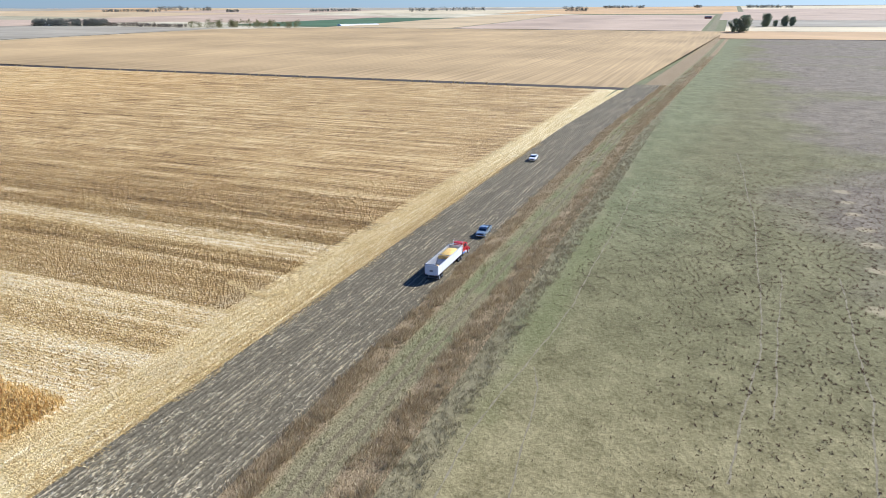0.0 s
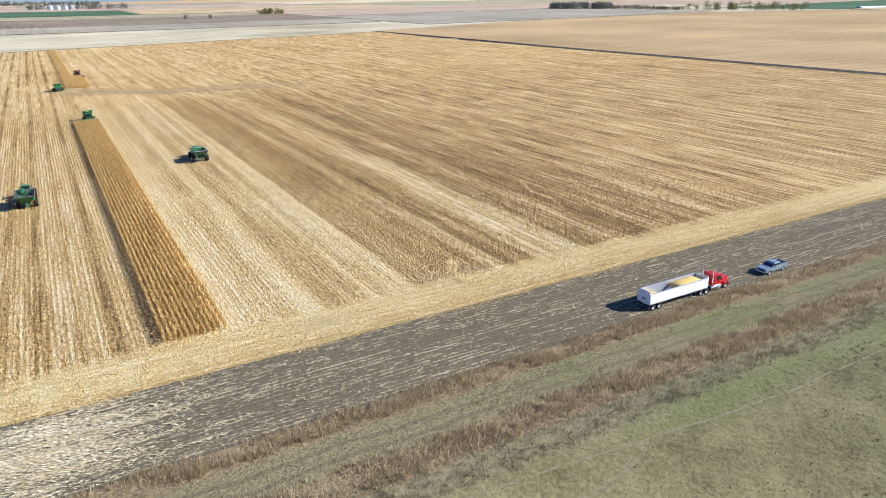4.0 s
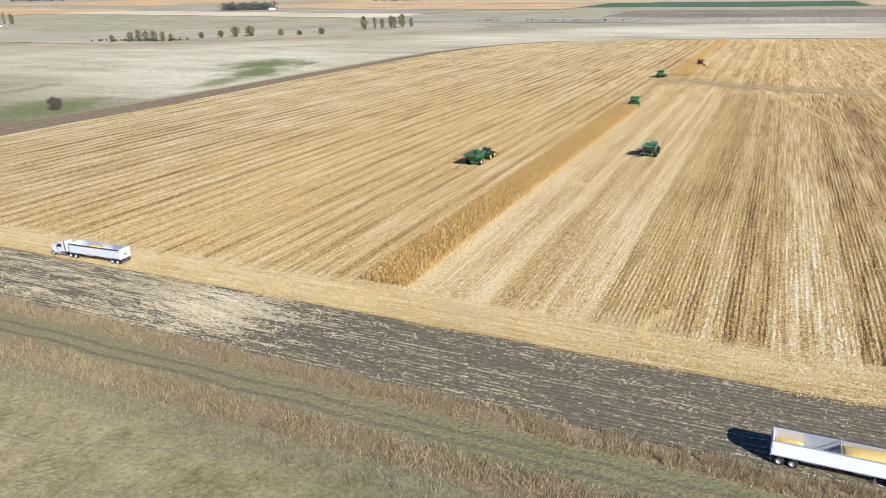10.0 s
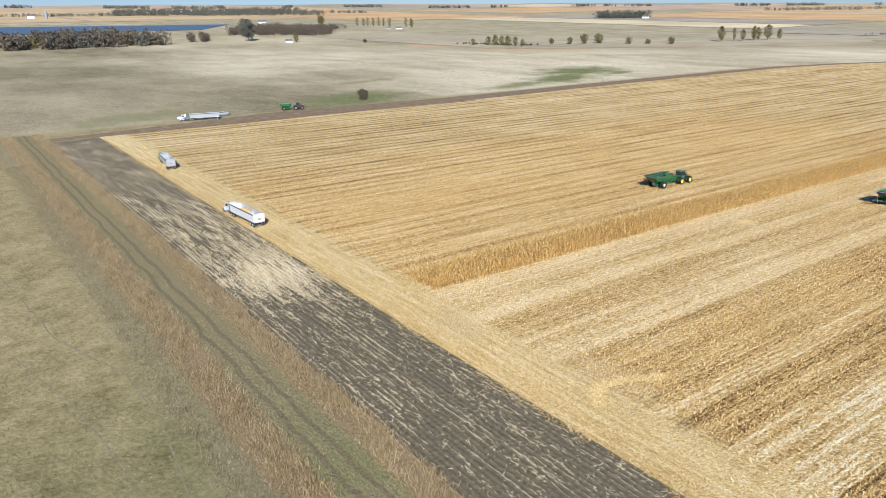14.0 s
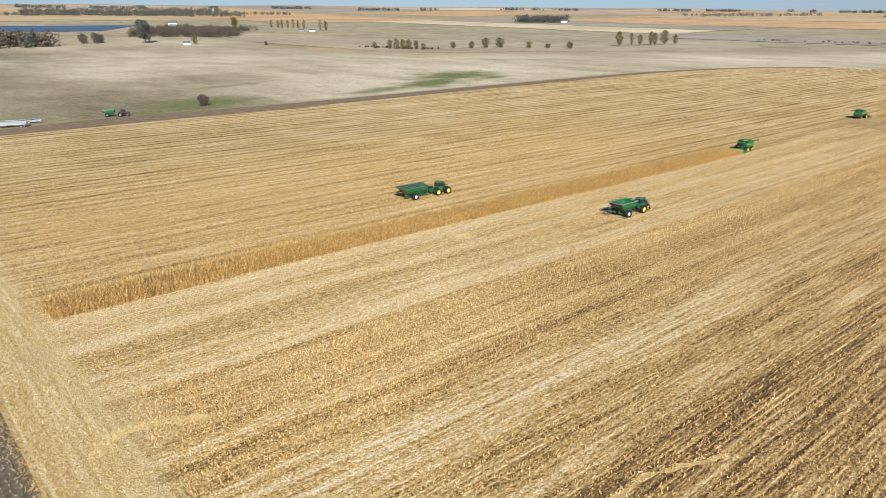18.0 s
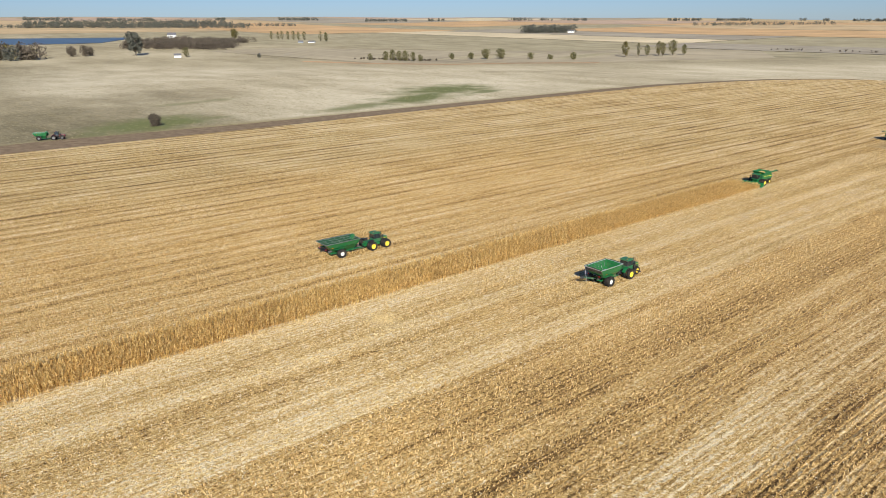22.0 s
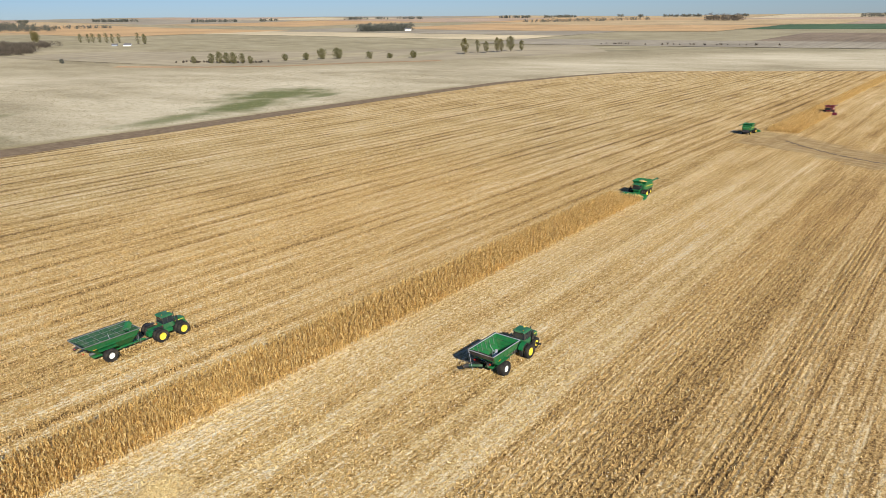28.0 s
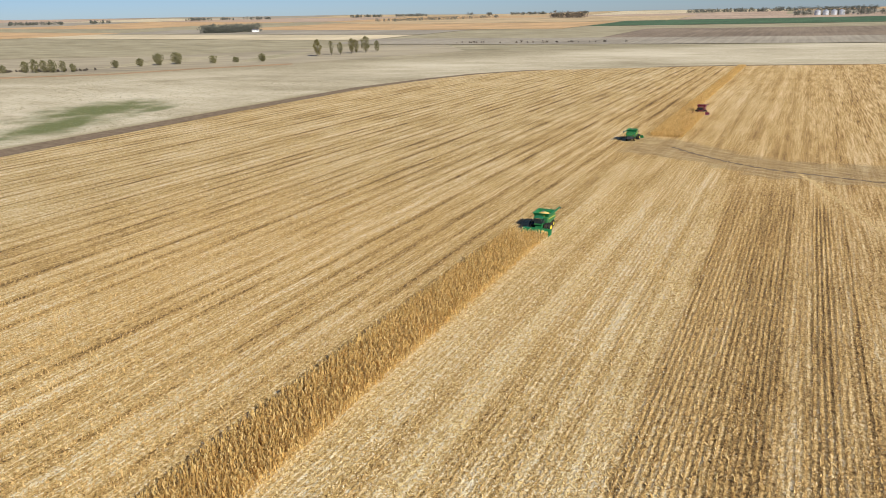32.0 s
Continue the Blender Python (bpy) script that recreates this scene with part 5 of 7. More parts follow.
    part("roll_tarp", tube((-half - 0.1, y0, ztop + 0.06), (-half - 0.1, y1, ztop + 0.06), 0.09, None, 8), MAT["tarp"], T)
    part("chassis", box(-0.55, 0.55, y0 + 1.8, y1 - 0.6, 0.7, 0.95, 0.04), paint_c, T)
    part("axle", box(-half + 0.1, half - 0.1, wy - 0.15, wy + 0.15, 0.8, 1.05, 0.03), paint_c, T)
    for s in (-1, 1):
        wheel(T, s * (half - 0.1), wy, r, 1.05 if white_rail else 0.85, rim_c, 18, 0.45)
        part("tongue_rail", tube((s * 0.55, y1 - 0.9, 0.85), (s * 0.12, -0.3, 0.6), 0.1, None, 8), paint_c, T)
        part("rear_lamp", box(s * 1.2 - 0.12, s * 1.2 + 0.12, y0 + 0.28, y0 + 0.36, 2.1, 2.25, 0.02), MAT["lamp_red"], T)
        part("fender_panel", box(s * (half - 0.35) - 0.3, s * (half - 0.35) + 0.3, wy - 1.4, wy + 1.2, 1.92, 1.97, 0.02), paint_c, T)
        part("reflector", box(s * (half - 0.1) - 0.01 + s * 0.05, s * (half - 0.1) + 0.01 + s * 0.05, y0 + 1.3, y0 + 1.8, 2.45, 2.52), MAT["amber"], T)
    part("tongue_cross", box(-0.45, 0.45, -2.0, -1.8, 0.66, 0.84, 0.02), paint_c, T)
    part("hitch_eye", box(-0.12, 0.12, -0.4, 0.05, 0.5, 0.62, 0.02), MAT["steel"], T)
    part("jack_stand", tube((0.35, -1.2, 0.3), (0.35, -1.2, 1.1), 0.05, None, 8), MAT["steel"], T)
    # unloading spout folded along one side
    if unload == 1:
        a = part("unloading_auger", tube((-0.9, y1 - 0.1, 1.5), (-half - 0.2, y0 + 1.2, 1.9), 0.21, None, 12), paint_c, T)
        part("spout_hood", tube((-half - 0.2, y0 + 1.3, 1.9), (-half - 0.35, y0 + 0.6, 1.6), 0.26, 0.2, 12), MAT["black"], a)
    else:
        a = part("unloading_auger", tube((-0.6, y0 + 1.2, 1.15), (-half + 0.1, y0 - 0.2, 1.4), 0.2, None, 12), MAT["green_dark"], T)
        part("spout_hood", tube((-half + 0.15, y0 - 0.1, 1.4), (-half - 0.4, y0 - 0.55, 1.25), 0.3, 0.24, 12), MAT["black"], a)
        part("stay_rod", tube((-half, y0, ztop), (-half + 0.9, y0 - 0.35, 0.95), 0.03, None, 6), MAT["alu"], T)
    lad = part("ladder", tube((half * 0.4, y1 + 0.02, ztop), (half * 0.4, y1 - 0.1, 1.2), 0.03, None, 6), MAT["steel"], T)
    part("ladder_rail", tube((half * 0.4 + 0.4, y1 + 0.02, ztop), (half * 0.4 + 0.4, y1 - 0.1, 1.2), 0.03, None, 6), MAT["steel"], lad)
    for i in range(6):
        zz = 1.4 + i * 0.35
        part("rung", tube((half * 0.4, y1 + 0.0, zz), (half * 0.4 + 0.4, y1 + 0.0, zz), 0.02, None, 5), MAT["steel"], lad)
    return T


OUT = "harvest machines in the corn field"
ROWS = 90 - math.degrees(math.atan(SKEW))
place(tractor("green articulated tractor with yellow dual wheels towing a cart", MAT["green"], MAT["yellow"], OUT, True, MAT["green_cab"]), -29.2, 201.4, ROWS)
place(grain_cart("long green grain cart with white hubs, empty inside", MAT["green"], MAT["green_dark"], MAT["white_rim"], OUT, 2.0, -9.9, -1.8, 3.3, 1, MAT["steel"], False, 0.42), -29.2, 201.4, ROWS)
place(tractor("green row-crop tractor with yellow rims towing a grain cart", MAT["green"], MAT["yellow"], OUT, False, MAT["green_cab"]), 16.2, 227.6, ROWS)
place(grain_cart("deep green grain cart with a pale top rail, empty", MAT["green"], MAT["green_in"], MAT["white_rim"], OUT, 1.9, -7.4, -1.2, 3.5, 2, MAT["alu"], True, 0.3), 16.2, 227.6, ROWS)
place(tractor("dark red tractor hitched to a green cart beside the field", MAT["dark_red"], MAT["steel"], OUT, False, MAT["black"]), -240.0, 187.0, 68.0)
place(grain_cart("small green grain cart behind a red tractor", MAT["green"], MAT["green_in"], MAT["steel"], OUT, 1.6, -6.4, -1.2, 3.1, 1), -240.0, 187.0, 68.0)


# ---- combines ----
def combine(label, body_c, rim_c, group, rows_n=8, with_corn=True):
    """A combine with a corn head; the head points to +y and its front stands near the origin."""
    T = thing("combine_harvester", label, "combine", group)
    hw = rows_n * 0.762 / 2 + 0.1
    # corn head
    head = part("corn_head", prism([(-1.5, 0.35), (-0.5, 0.25), (-0.4, 0.6), (-1.1, 1.2), (-1.6, 1.25)], -hw, hw, 0.04), body_c, T)
    for i in range(rows_n + 1):
        xx = -hw + 0.1 + i * 0.762
        sn = bmesh.new()
        v = [sn.verts.new(p) for p in ((xx - 0.28, -0.9, 0.3), (xx + 0.28, -0.9, 0.3), (xx + 0.22, -0.9, 0.85), (xx - 0.22, -0.9, 0.85), (xx, 0.75, 0.1), (xx, 0.2, 0.5))]
        for f in ((0, 1, 4), (1, 2, 5, 4), (2, 3, 5), (3, 0, 4, 5), (3, 2, 1, 0)):
            sn.faces.new([v[k] for k in f])
        part("snout", sn, body_c if i in (0, rows_n) else MAT["black"] if body_c == MAT["green"] else body_c, head)
    part("cross_auger", tube((-hw + 0.1, -1.15, 0.85), (hw - 0.1, -1.15, 0.85), 0.22, None, 12), MAT["steel"], head)
    part("feeder_house", prism([(-3.3, 0.9), (-1.5, 0.4), (-1.5, 1.15), (-3.3, 1.9)], -0.7, 0.7, 0.03), body_c, T)
    # body
    part("lower_body", prism([(-8.6, 1.3), (-7.2, 0.9), (-3.2, 0.95), (-2.9, 2.0), (-8.9, 2.0)], -0.85, 0.85, 0.05), MAT["black"], T)
    body = part("body", prism([(-9.0, 1.7), (-3.4, 1.5), (-3.4, 3.1), (-8.4, 3.1), (-9.1, 2.5)], -1.55, 1.55, 0.1), body_c, T)
    for s in (-1, 1):
        part("side_panel", prism([(-8.6, 1.75), (-6.1, 1.6), (-6.1, 2.95), (-8.4, 2.95)], s * 1.56 - 0.03, s * 1.56 + 0.03, 0.02), body_c, body)
        part("side_stripe", prism([(-8.5, 2.3), (-4.0, 2.62), (-4.0, 2.74), (-8.5, 2.46)], s * 1.6 - 0.008, s * 1.6 + 0.008), MAT["yellow"] if body_c == MAT["green"] else MAT["white"], body)
    # grain tank with flared extensions
    tank = bmesh.new()
    lo = [(-1.45, -6.9, 3.05), (1.45, -6.9, 3.05), (1.45, -4.0, 3.05), (-1.45, -4.0, 3.05)]
    hi = [(-1.85, -7.5, 3.85), (1.85, -7.5, 3.85), (1.85, -3.6, 3.85), (-1.85, -3.6, 3.85)]
    for k, (d, flip) in enumerate(((0.0, True), (0.06, False))):
        a = [tank.verts.new((p[0] - math.copysign(d, p[0]), p[1] + (d if p[1] < -5.5 else -d), p[2])) for p in lo]
        c = [tank.verts.new((p[0] - math.copysign(d, p[0]), p[1] + (d if p[1] < -5.5 else -d), p[2])) for p in hi]
        for i in range(4):
            f = (c[i], c[(i + 1) % 4], a[(i + 1) % 4], a[i])
            tank.faces.new(f[::-1] if flip else f)
    tk = part("grain_tank", tank, body_c, T)
    rim = bmesh.new()
    for a, c in zip(hi, hi[1:] + hi[:1]):
        tube(a, c, 0.05, None, 6, rim)
    part("tank_rim", rim, body_c, tk)
    part("tank_auger", tube((0, -6.8, 3.1), (0, -5.2, 4.0), 0.14, None, 10), MAT["steel"], tk)
    # cab
    cab = part("cab", box(-0.9, 0.9, -3.4, -1.85, 1.75, 2.1, 0.05), body_c, T)
    part("cab_glass", box(-0.88, 0.88, -3.35, -1.8, 2.1, 3.2, 0.03, None, (0.06, 0.06, 0.0, -0.18)), MAT["glass"], cab)
    for s in (-1, 1):
        part("cab_post", tube((s * 0.87, -1.83, 2.1), (s * 0.82, -1.66, 3.2), 0.05, None, 6), MAT["black"], cab)
        part("mirror", box(s * 1.35 - 0.13, s * 1.35 + 0.13, -1.75, -1.68, 2.4, 2.9, 0.02), MAT["black"], cab)
        part("handrail", tube((s * 1.2, -3.3, 1.8), (s * 1.2, -3.3, 2.8), 0.025, None, 6), MAT["black"], cab)
    part("cab_roof", box(-1.0, 1.0, -3.5, -1.45, 3.2, 3.48, 0.09, None, (0.1, 0.1, 0.05, 0.15)), body_c, cab)
    part("roof_lamps", box(-0.8, 0.8, -1.48, -1.42, 3.24, 3.36, 0.02), MAT["chrome"], cab)
    part("beacon", tube((-0.8, -3.3, 3.46), (-0.8, -3.3, 3.62), 0.07, None, 8), MAT["amber"], cab)
    part("platform", box(0.9, 1.75, -3.5, -2.2, 1.7, 1.76, 0.01), MAT["black"], T)
    ld = part("ladder", tube((1.75, -2.3, 1.7), (2.05, -2.1, 0.5), 0.03, None, 6), MAT["black"], T)
    part("ladder_rail", tube((1.75, -2.8, 1.7), (2.05, -2.6, 0.5), 0.03, None, 6), MAT["black"], ld)
    for i in range(4):
        part("rung", tube((1.82 + 0.07 * i, -2.27 + 0.04 * i, 1.4 - 0.28 * i), (1.82 + 0.07 * i, -2.77 + 0.04 * i, 1.4 - 0.28 * i), 0.025, None, 5), MAT["black"], ld)
    part("front_axle", tube((-1.7, -3.6, 0.95), (1.7, -3.6, 0.95), 0.2, None, 10), MAT["black"], T)
    part("rear_axle", tube((-1.4, -7.9, 0.7), (1.4, -7.9, 0.7), 0.14, None, 10), MAT["black"], T)
    for s in (-1, 1):
        wheel(T, s * 1.35, -3.6, 0.98, 0.6, rim_c, 20, 0.55)
        wheel(T, s * 2.1, -3.6, 0.98, 0.55, rim_c, 20, 0.55)
        wheel(T, s * 1.35, -7.9, 0.7, 0.5, rim_c, 16, 0.55)
    part("engine_hood", box(-1.3, 1.3, -8.7, -7.5, 3.05, 3.45, 0.08), body_c, T)
    part("engine_screen", tube((1.3, -8.1, 2.6), (1.62, -8.1, 2.6), 0.5, None, 20), MAT["black"], T)
    part("exhaust_pipe", tube((-0.8, -7.9, 3.4), (-0.8, -7.9, 4.0), 0.08, None, 8), MAT["black"], T)
    part("straw_chopper", prism([(-9.6, 1.0), (-8.4, 0.9), (-8.4, 1.9), (-9.1, 1.9)], -1.1, 1.1, 0.04), MAT["black"], T)
    for s in (-1, 1):
        part("tail_light", box(s * 1.3 - 0.12, s * 1.3 + 0.12, -9.15, -9.05, 2.2, 2.4, 0.02), MAT["lamp_red"], T)
    au = part("unloading_auger", tube((-1.5, -4.2, 3.2), (-2.0, -10.4, 3.75), 0.2, 0.18, 14), body_c, T)
    part("auger_spout", tube((-2.0, -10.2, 3.75), (-2.02, -10.8, 3.45), 0.23, 0.2, 12), MAT["black"], au)
    return T


place(combine("green combine with an eight-row corn head cutting standing corn", MAT["green"], MAT["yellow"], OUT), -5.7, 319.5, ROWS + 180)
tank_heap = corn_heap("golden corn heaped in a combine's grain tank", [(-6.6, -4.4, 3.75, 3.15)], 1.2)[0]
place(tank_heap, -5.7, 319.5, ROWS + 180)
place(combine("green combine driving away along a far standing corn strip", MAT["green"], MAT["yellow"], OUT), -10.6, 448.0, ROWS)
place(combine("dark red combine with a wide corn head in far corn", MAT["dark_red"], MAT["dark_red"], OUT, 10), 4.0, 515.0, ROWS + 180)


# ---- buildings ----
def gabled(label, size, wall_c, roof_c, x, y, turn, category="house", windows=True, chimney=False):
    """A plain gabled building: walls, roof, door, windows."""
    wx, wy, h, rise = size
    T = thing("farm_building", label, category)
    a, b = wx / 2, wy / 2
    g = bmesh.new()
    v = [g.verts.new(p) for p in ((-a, -b, 0), (a, -b, 0), (a, b, 0), (-a, b, 0), (-a, -b, h), (a, -b, h), (a, b, h), (-a, b, h), (-a, 0, h + rise), (a, 0, h + rise))]
    for f in ((0, 1, 5, 4), (2, 3, 7, 6), (1, 2, 6, 9, 5), (3, 0, 4, 8, 7)):
        g.faces.new([v[i] for i in f])
    part("wall", g, wall_c, T)
    for s in (-1, 1):
        r = bmesh.new()
        q = [(-a - 0.3, s * (b + 0.4), h - rise * 0.4 / b), (a + 0.3, s * (b + 0.4), h - rise * 0.4 / b), (a + 0.3, 0, h + rise), (-a - 0.3, 0, h + rise)]
        lo = [r.verts.new(p) for p in q]
        up = [r.verts.new((p[0], p[1], p[2] + 0.2)) for p in q]
        r.faces.new(up if s < 0 else up[::-1])
        r.faces.new(lo[::-1] if s < 0 else lo)
        for i in range(4):
            r.faces.new((lo[i], lo[(i + 1) % 4], up[(i + 1) % 4], up[i]))
        part("roof", r, roof_c, T)
    n = max(2, int(wx / 4))
    for s in (-1, 1):
        for i in range(n):
            xx = -a + wx * (i + 0.5) / n
            if windows:
                fr = part("window", box(xx - 0.6, xx + 0.6, s * b - 0.05, s * b + 0.05, h * 0.45, h * 0.8), MAT["white"], T)
                part("pane", box(xx - 0.5, xx + 0.5, s * b - 0.07, s * b + 0.07, h * 0.48, h * 0.77), MAT["glass"], fr)
    part("door", box(a - 0.05, a + 0.06, -1.0, 1.0, 0, min(h * 0.8, 2.6)), MAT["grey_paint"], T)
    if chimney:
        part("chimney", box(-0.5, 0.5, -0.4, 0.4, h, h + rise + 1.2), MAT["barn_red"], T)
    T.matrix_basis = pose(x, y, float(land(x, y)) - 0.1, 0, 0, turn)
    return T


gabled("small white shed under a tree in the pasture", (9, 6, 3.2, 2.0), MAT["siding"], MAT["roof"], -880, 476, 70, "shed", False)
gabled("white farmhouse with a grey roof on a rise", (17, 11, 7, 4.5), MAT["siding"], MAT["roof"], -1490, 690, 65, "house", True, True)
gabled("long white farm shed beside bare trees", (12, 7, 2.6, 1.8), MAT["siding"], MAT["roof"], -1128, 822, 40, "shed", False)
gabled("low grey farm shed with a dark roof", (9, 6, 2.4, 1.6), MAT["grey_paint"], MAT["roof"], -1152, 812, 55, "shed", False)
gabled("white house at the edge of a far wood", (16, 9, 5, 3), MAT["siding"], MAT["roof"], -1178, 1628, 30, "house", True)
gabled("distant faded red barn in stubble fields", (18, 10, 4, 3), MAT["barn_red"], MAT["roof"], 2080, 90, 80, "barn", False)
gabled("white house behind a belt of trees", (14, 9, 5, 3), MAT["siding"], MAT["roof"], 1150, 1450, 20, "house", True)
gabled("white farmhouse beside the lake", (18, 11, 7, 4), MAT["siding"], MAT["roof"], -2260, 330, 80, "house", True)

# long white silage cover beside the green field
b = bmesh.new()
prof = [(-9 + 18 * i / 12, 3.2 * math.sin(math.pi * i / 12) ** 0.6) for i in range(13)]
prism([(p, q) for p, q in prof][::-1], -55, 55, 0, b)
cover = part("silage_bunker", b, MAT["siding"], None)
tagged(cover, "long low white silage bunker beside a green field", "bunker")
cover.matrix_basis = pose(1460, 835, float(land(1460, 835)) - 0.1, 0, 0, -25)


def grain_bin(x, y, r, h, label="round galvanised grain bin at a farmstead"):
    T = thing("grain_bin", label, "grain bin", "grain bins at a far farm")
    part("bin_wall", tube((0, 0, 0), (0, 0, h), r, None, 24), MAT["alu"], T)
    part("bin_roof", tube((0, 0, h), (0, 0, h + r * 0.5), r * 1.03, r * 0.12, 24), MAT["alu"], T)
    rings = bmesh.new()
    for i in range(1, int(h / 1.2)):
        tube((0, 0, i * 1.2 - 0.04), (0, 0, i * 1.2 + 0.04), r * 1.012, None, 24, rings)
    part("wall_rings", rings, MAT["steel"], T)
    T.matrix_basis = pose(x, y, float(land(x, y)) - 0.1)


for bx, by in ((85, 2790), (108, 2795), (131, 2800), (152, 2812)):
    grain_bin(bx, by, 9, 13)
T = thing("silo", "tall grey concrete silo beyond the lake", "silo")
part("silo_wall", tube((0, 0, 0), (0, 0, 19), 3.6, None, 24), MAT["grey_paint"], T)
part("silo_dome", tube((0, 0, 19), (0, 0, 21), 3.6, 1.0, 24), MAT["alu"], T)
T.matrix_basis = pose(-2215, 362, float(land(-2215, 362)) - 0.1)


# ---- trees ----
nrng = np.random.default_rng(11)


def leaf_cards(centres, spread, size, n):
    """n small leaf clumps about each of the centres: tilted four-cornered pieces."""
    c = np.repeat(np.asarray(centres, float), n, axis=0)
    k = len(c)
    d = nrng.normal(size=(k, 3))
    d /= np.linalg.norm(d, axis=1)[:, None]
    sp = np.repeat(np.asarray(spread, float), n, axis=0)
    c = c + d * sp[:, None] * (nrng.random(k) ** 0.4)[:, None]
    a = nrng.normal(size=(k, 3))
    a /= np.linalg.norm(a, axis=1)[:, None]
    b = np.cross(a, nrng.normal(size=(k, 3)))
    b /= np.linalg.norm(b, axis=1)[:, None]
    s = size * (0.6 + 0.8 * nrng.random(k))[:, None]
    return np.stack((c - a * s - b * s * 0.6, c + a * s - b * s * 0.7, c + a * s * 0.8 + b * s * 0.6, c - a * s * 0.9 + b * s * 0.7), axis=1)


def tree(label, x, y, h, wide, leaf, group="", low=0.2, n=46, trunk=True, slim=1.0):
    """A tapered trunk with limbs and a ragged crown of leaf clumps."""
    T = thing("tree", label, "tree" if trunk else "bush", group)
    tb = bmesh.new()
    r0 = h * 0.022 + 0.08
    tube((0, 0, -0.3), (0, 0, h * 0.35), r0, r0 * 0.75, 9, tb)
    tube((0, 0, h * 0.35), (h * 0.02, 0, h * 0.85), r0 * 0.75, r0 * 0.2, 8, tb)
    cs, sp = [], []
    k = 16
    for i in range(k):
        a = 2.4 * i + nrng.random() * 0.8
        zz = h * (low + (0.92 - low) * (i + 0.5) / k)
        f = math.sin(math.pi * min(1, max(0.08, (zz / h - low * 0.6) / (1.05 - low * 0.6)))) ** 0.6
        rr = wide / 2 * f * (0.35 + 0.5 * nrng.random()) * slim
        p = (rr * math.cos(a), rr * math.sin(a), zz)
        tube((0, 0, max(h * 0.12, zz - h * 0.14)), p, r0 * 0.35, r0 * 0.08, 6, tb)
        cs.append(p)
        sp.append(wide * (0.17 + 0.1 * nrng.random()))
    cs.append((0, 0, h * 0.9))
    sp.append(wide * 0.16)
    part("trunk", tb, MAT["bark"], T)
    cr = new("crown", quads_mesh("crown", leaf_cards(cs, sp, max(0.2, wide * 0.029), int(n * 2.2)), leaf))
    cr.parent = T
    T.matrix_basis = pose(x, y, float(land(x, y)))
    return T


ROWT = "row of trees in the far pasture"
for k, (tx, ty, hh, ww) in enumerate(((-480, 909, 20, 11), (-472, 926, 18, 6), (-467, 938, 15, 8), (-462, 956, 19, 9), (-460, 963, 17, 8), (-455, 978, 20, 12), (-449, 996, 14, 8))):
    tree("tall cottonwood with thinning yellow-green leaves", tx, ty, hh, ww, MAT["leaf_gold"] if k in (0, 3, 4) else MAT["leaf_olive"], ROWT, 0.15)
tree("lone dark bush in a green patch of pasture", -253, 234, 5.2, 6.5, MAT["leaf_rust"], "", 0.05, 60, False)
tree("small dark bush alone in the pasture", -812, 560, 5, 6, MAT["leaf_haze_grey"], "", 0.05, 30, False)
for tx, ty, hh, ww in ((-651, 652, 11, 9), (-642, 656, 13, 10), (-634, 660, 12, 9), (-624, 662, 12, 10), (-616, 668, 11, 8), (-607, 672, 8, 7), (-668, 640, 8, 7)):
    tree("small olive-green tree in a pasture thicket", tx, ty, hh, ww, MAT["leaf_olive"], "thicket of pasture trees", 0.1, 34)
for tx, ty, hh, ww in ((-592, 742, 8, 9), (-582, 758, 12, 12), (-571, 774, 12, 13), (-606, 722, 7, 8), (-536, 792, 8, 9), (-496, 826, 8, 10), (-520, 810, 5, 8)):
    tree("round olive-green pasture tree standing alone", tx, ty, hh, ww, MAT["leaf_olive"], "scattered pasture trees", 0.12, 34)
tree("big dark green cottonwood with a divided trunk", -955, 446, 31, 21, MAT["leaf_haze_grey"], "", 0.22, 90, True, 1.25)
tree("dark green tree beside a white shed", -886, 490, 13, 10, MAT["leaf_olive"], "", 0.15, 34)
for tx, ty, hh, ww in ((-985, 372, 13, 14), (-978, 386, 14, 13), (-990, 396, 11, 13)):
    tree("greyish-brown thinning tree by the lake pasture", tx, ty, hh, ww, MAT["leaf_rust"], "lakeside trees", 0.1, 36)
for tx, ty, hh in ((-1330, 842, 17), (-1316, 850, 16), (-1302, 852, 18), (-1288, 858, 17), (-1275, 864, 19), (-1262, 868, 17), (-1245, 872, 18), (-1190, 878, 20), (-1180, 884, 18), (-1172, 880, 16)):
    tree("slim grey-green windbreak tree at a farmstead", tx, ty, hh, 9, MAT["leaf_olive"], "farmstead windbreak", 0.08, 30)
tree("rounded yellow-green tree behind brush", -1420, 800, 19, 18, MAT["leaf_gold"], "", 0.15, 44)
for tx, ty, hh, ww in ((1297, 12, 27, 28), (1312, 26, 22, 18), (1549, -34, 25, 22), (1566, -52, 12, 10), (1581, -70, 20, 18), (1590, -84, 18, 16)):
    tree("broad green tree at the end of the field lane", tx, ty, hh, ww, MAT["leaf_haze_green"], "trees at the end of the lane", 0.1, 70)
for tx, ty in ((271, 1538), (314, 1516)):
    tree("small dark tree in a far field", tx, ty, 9, 8, MAT["leaf_haze_grey"], "far field trees", 0.1, 26)


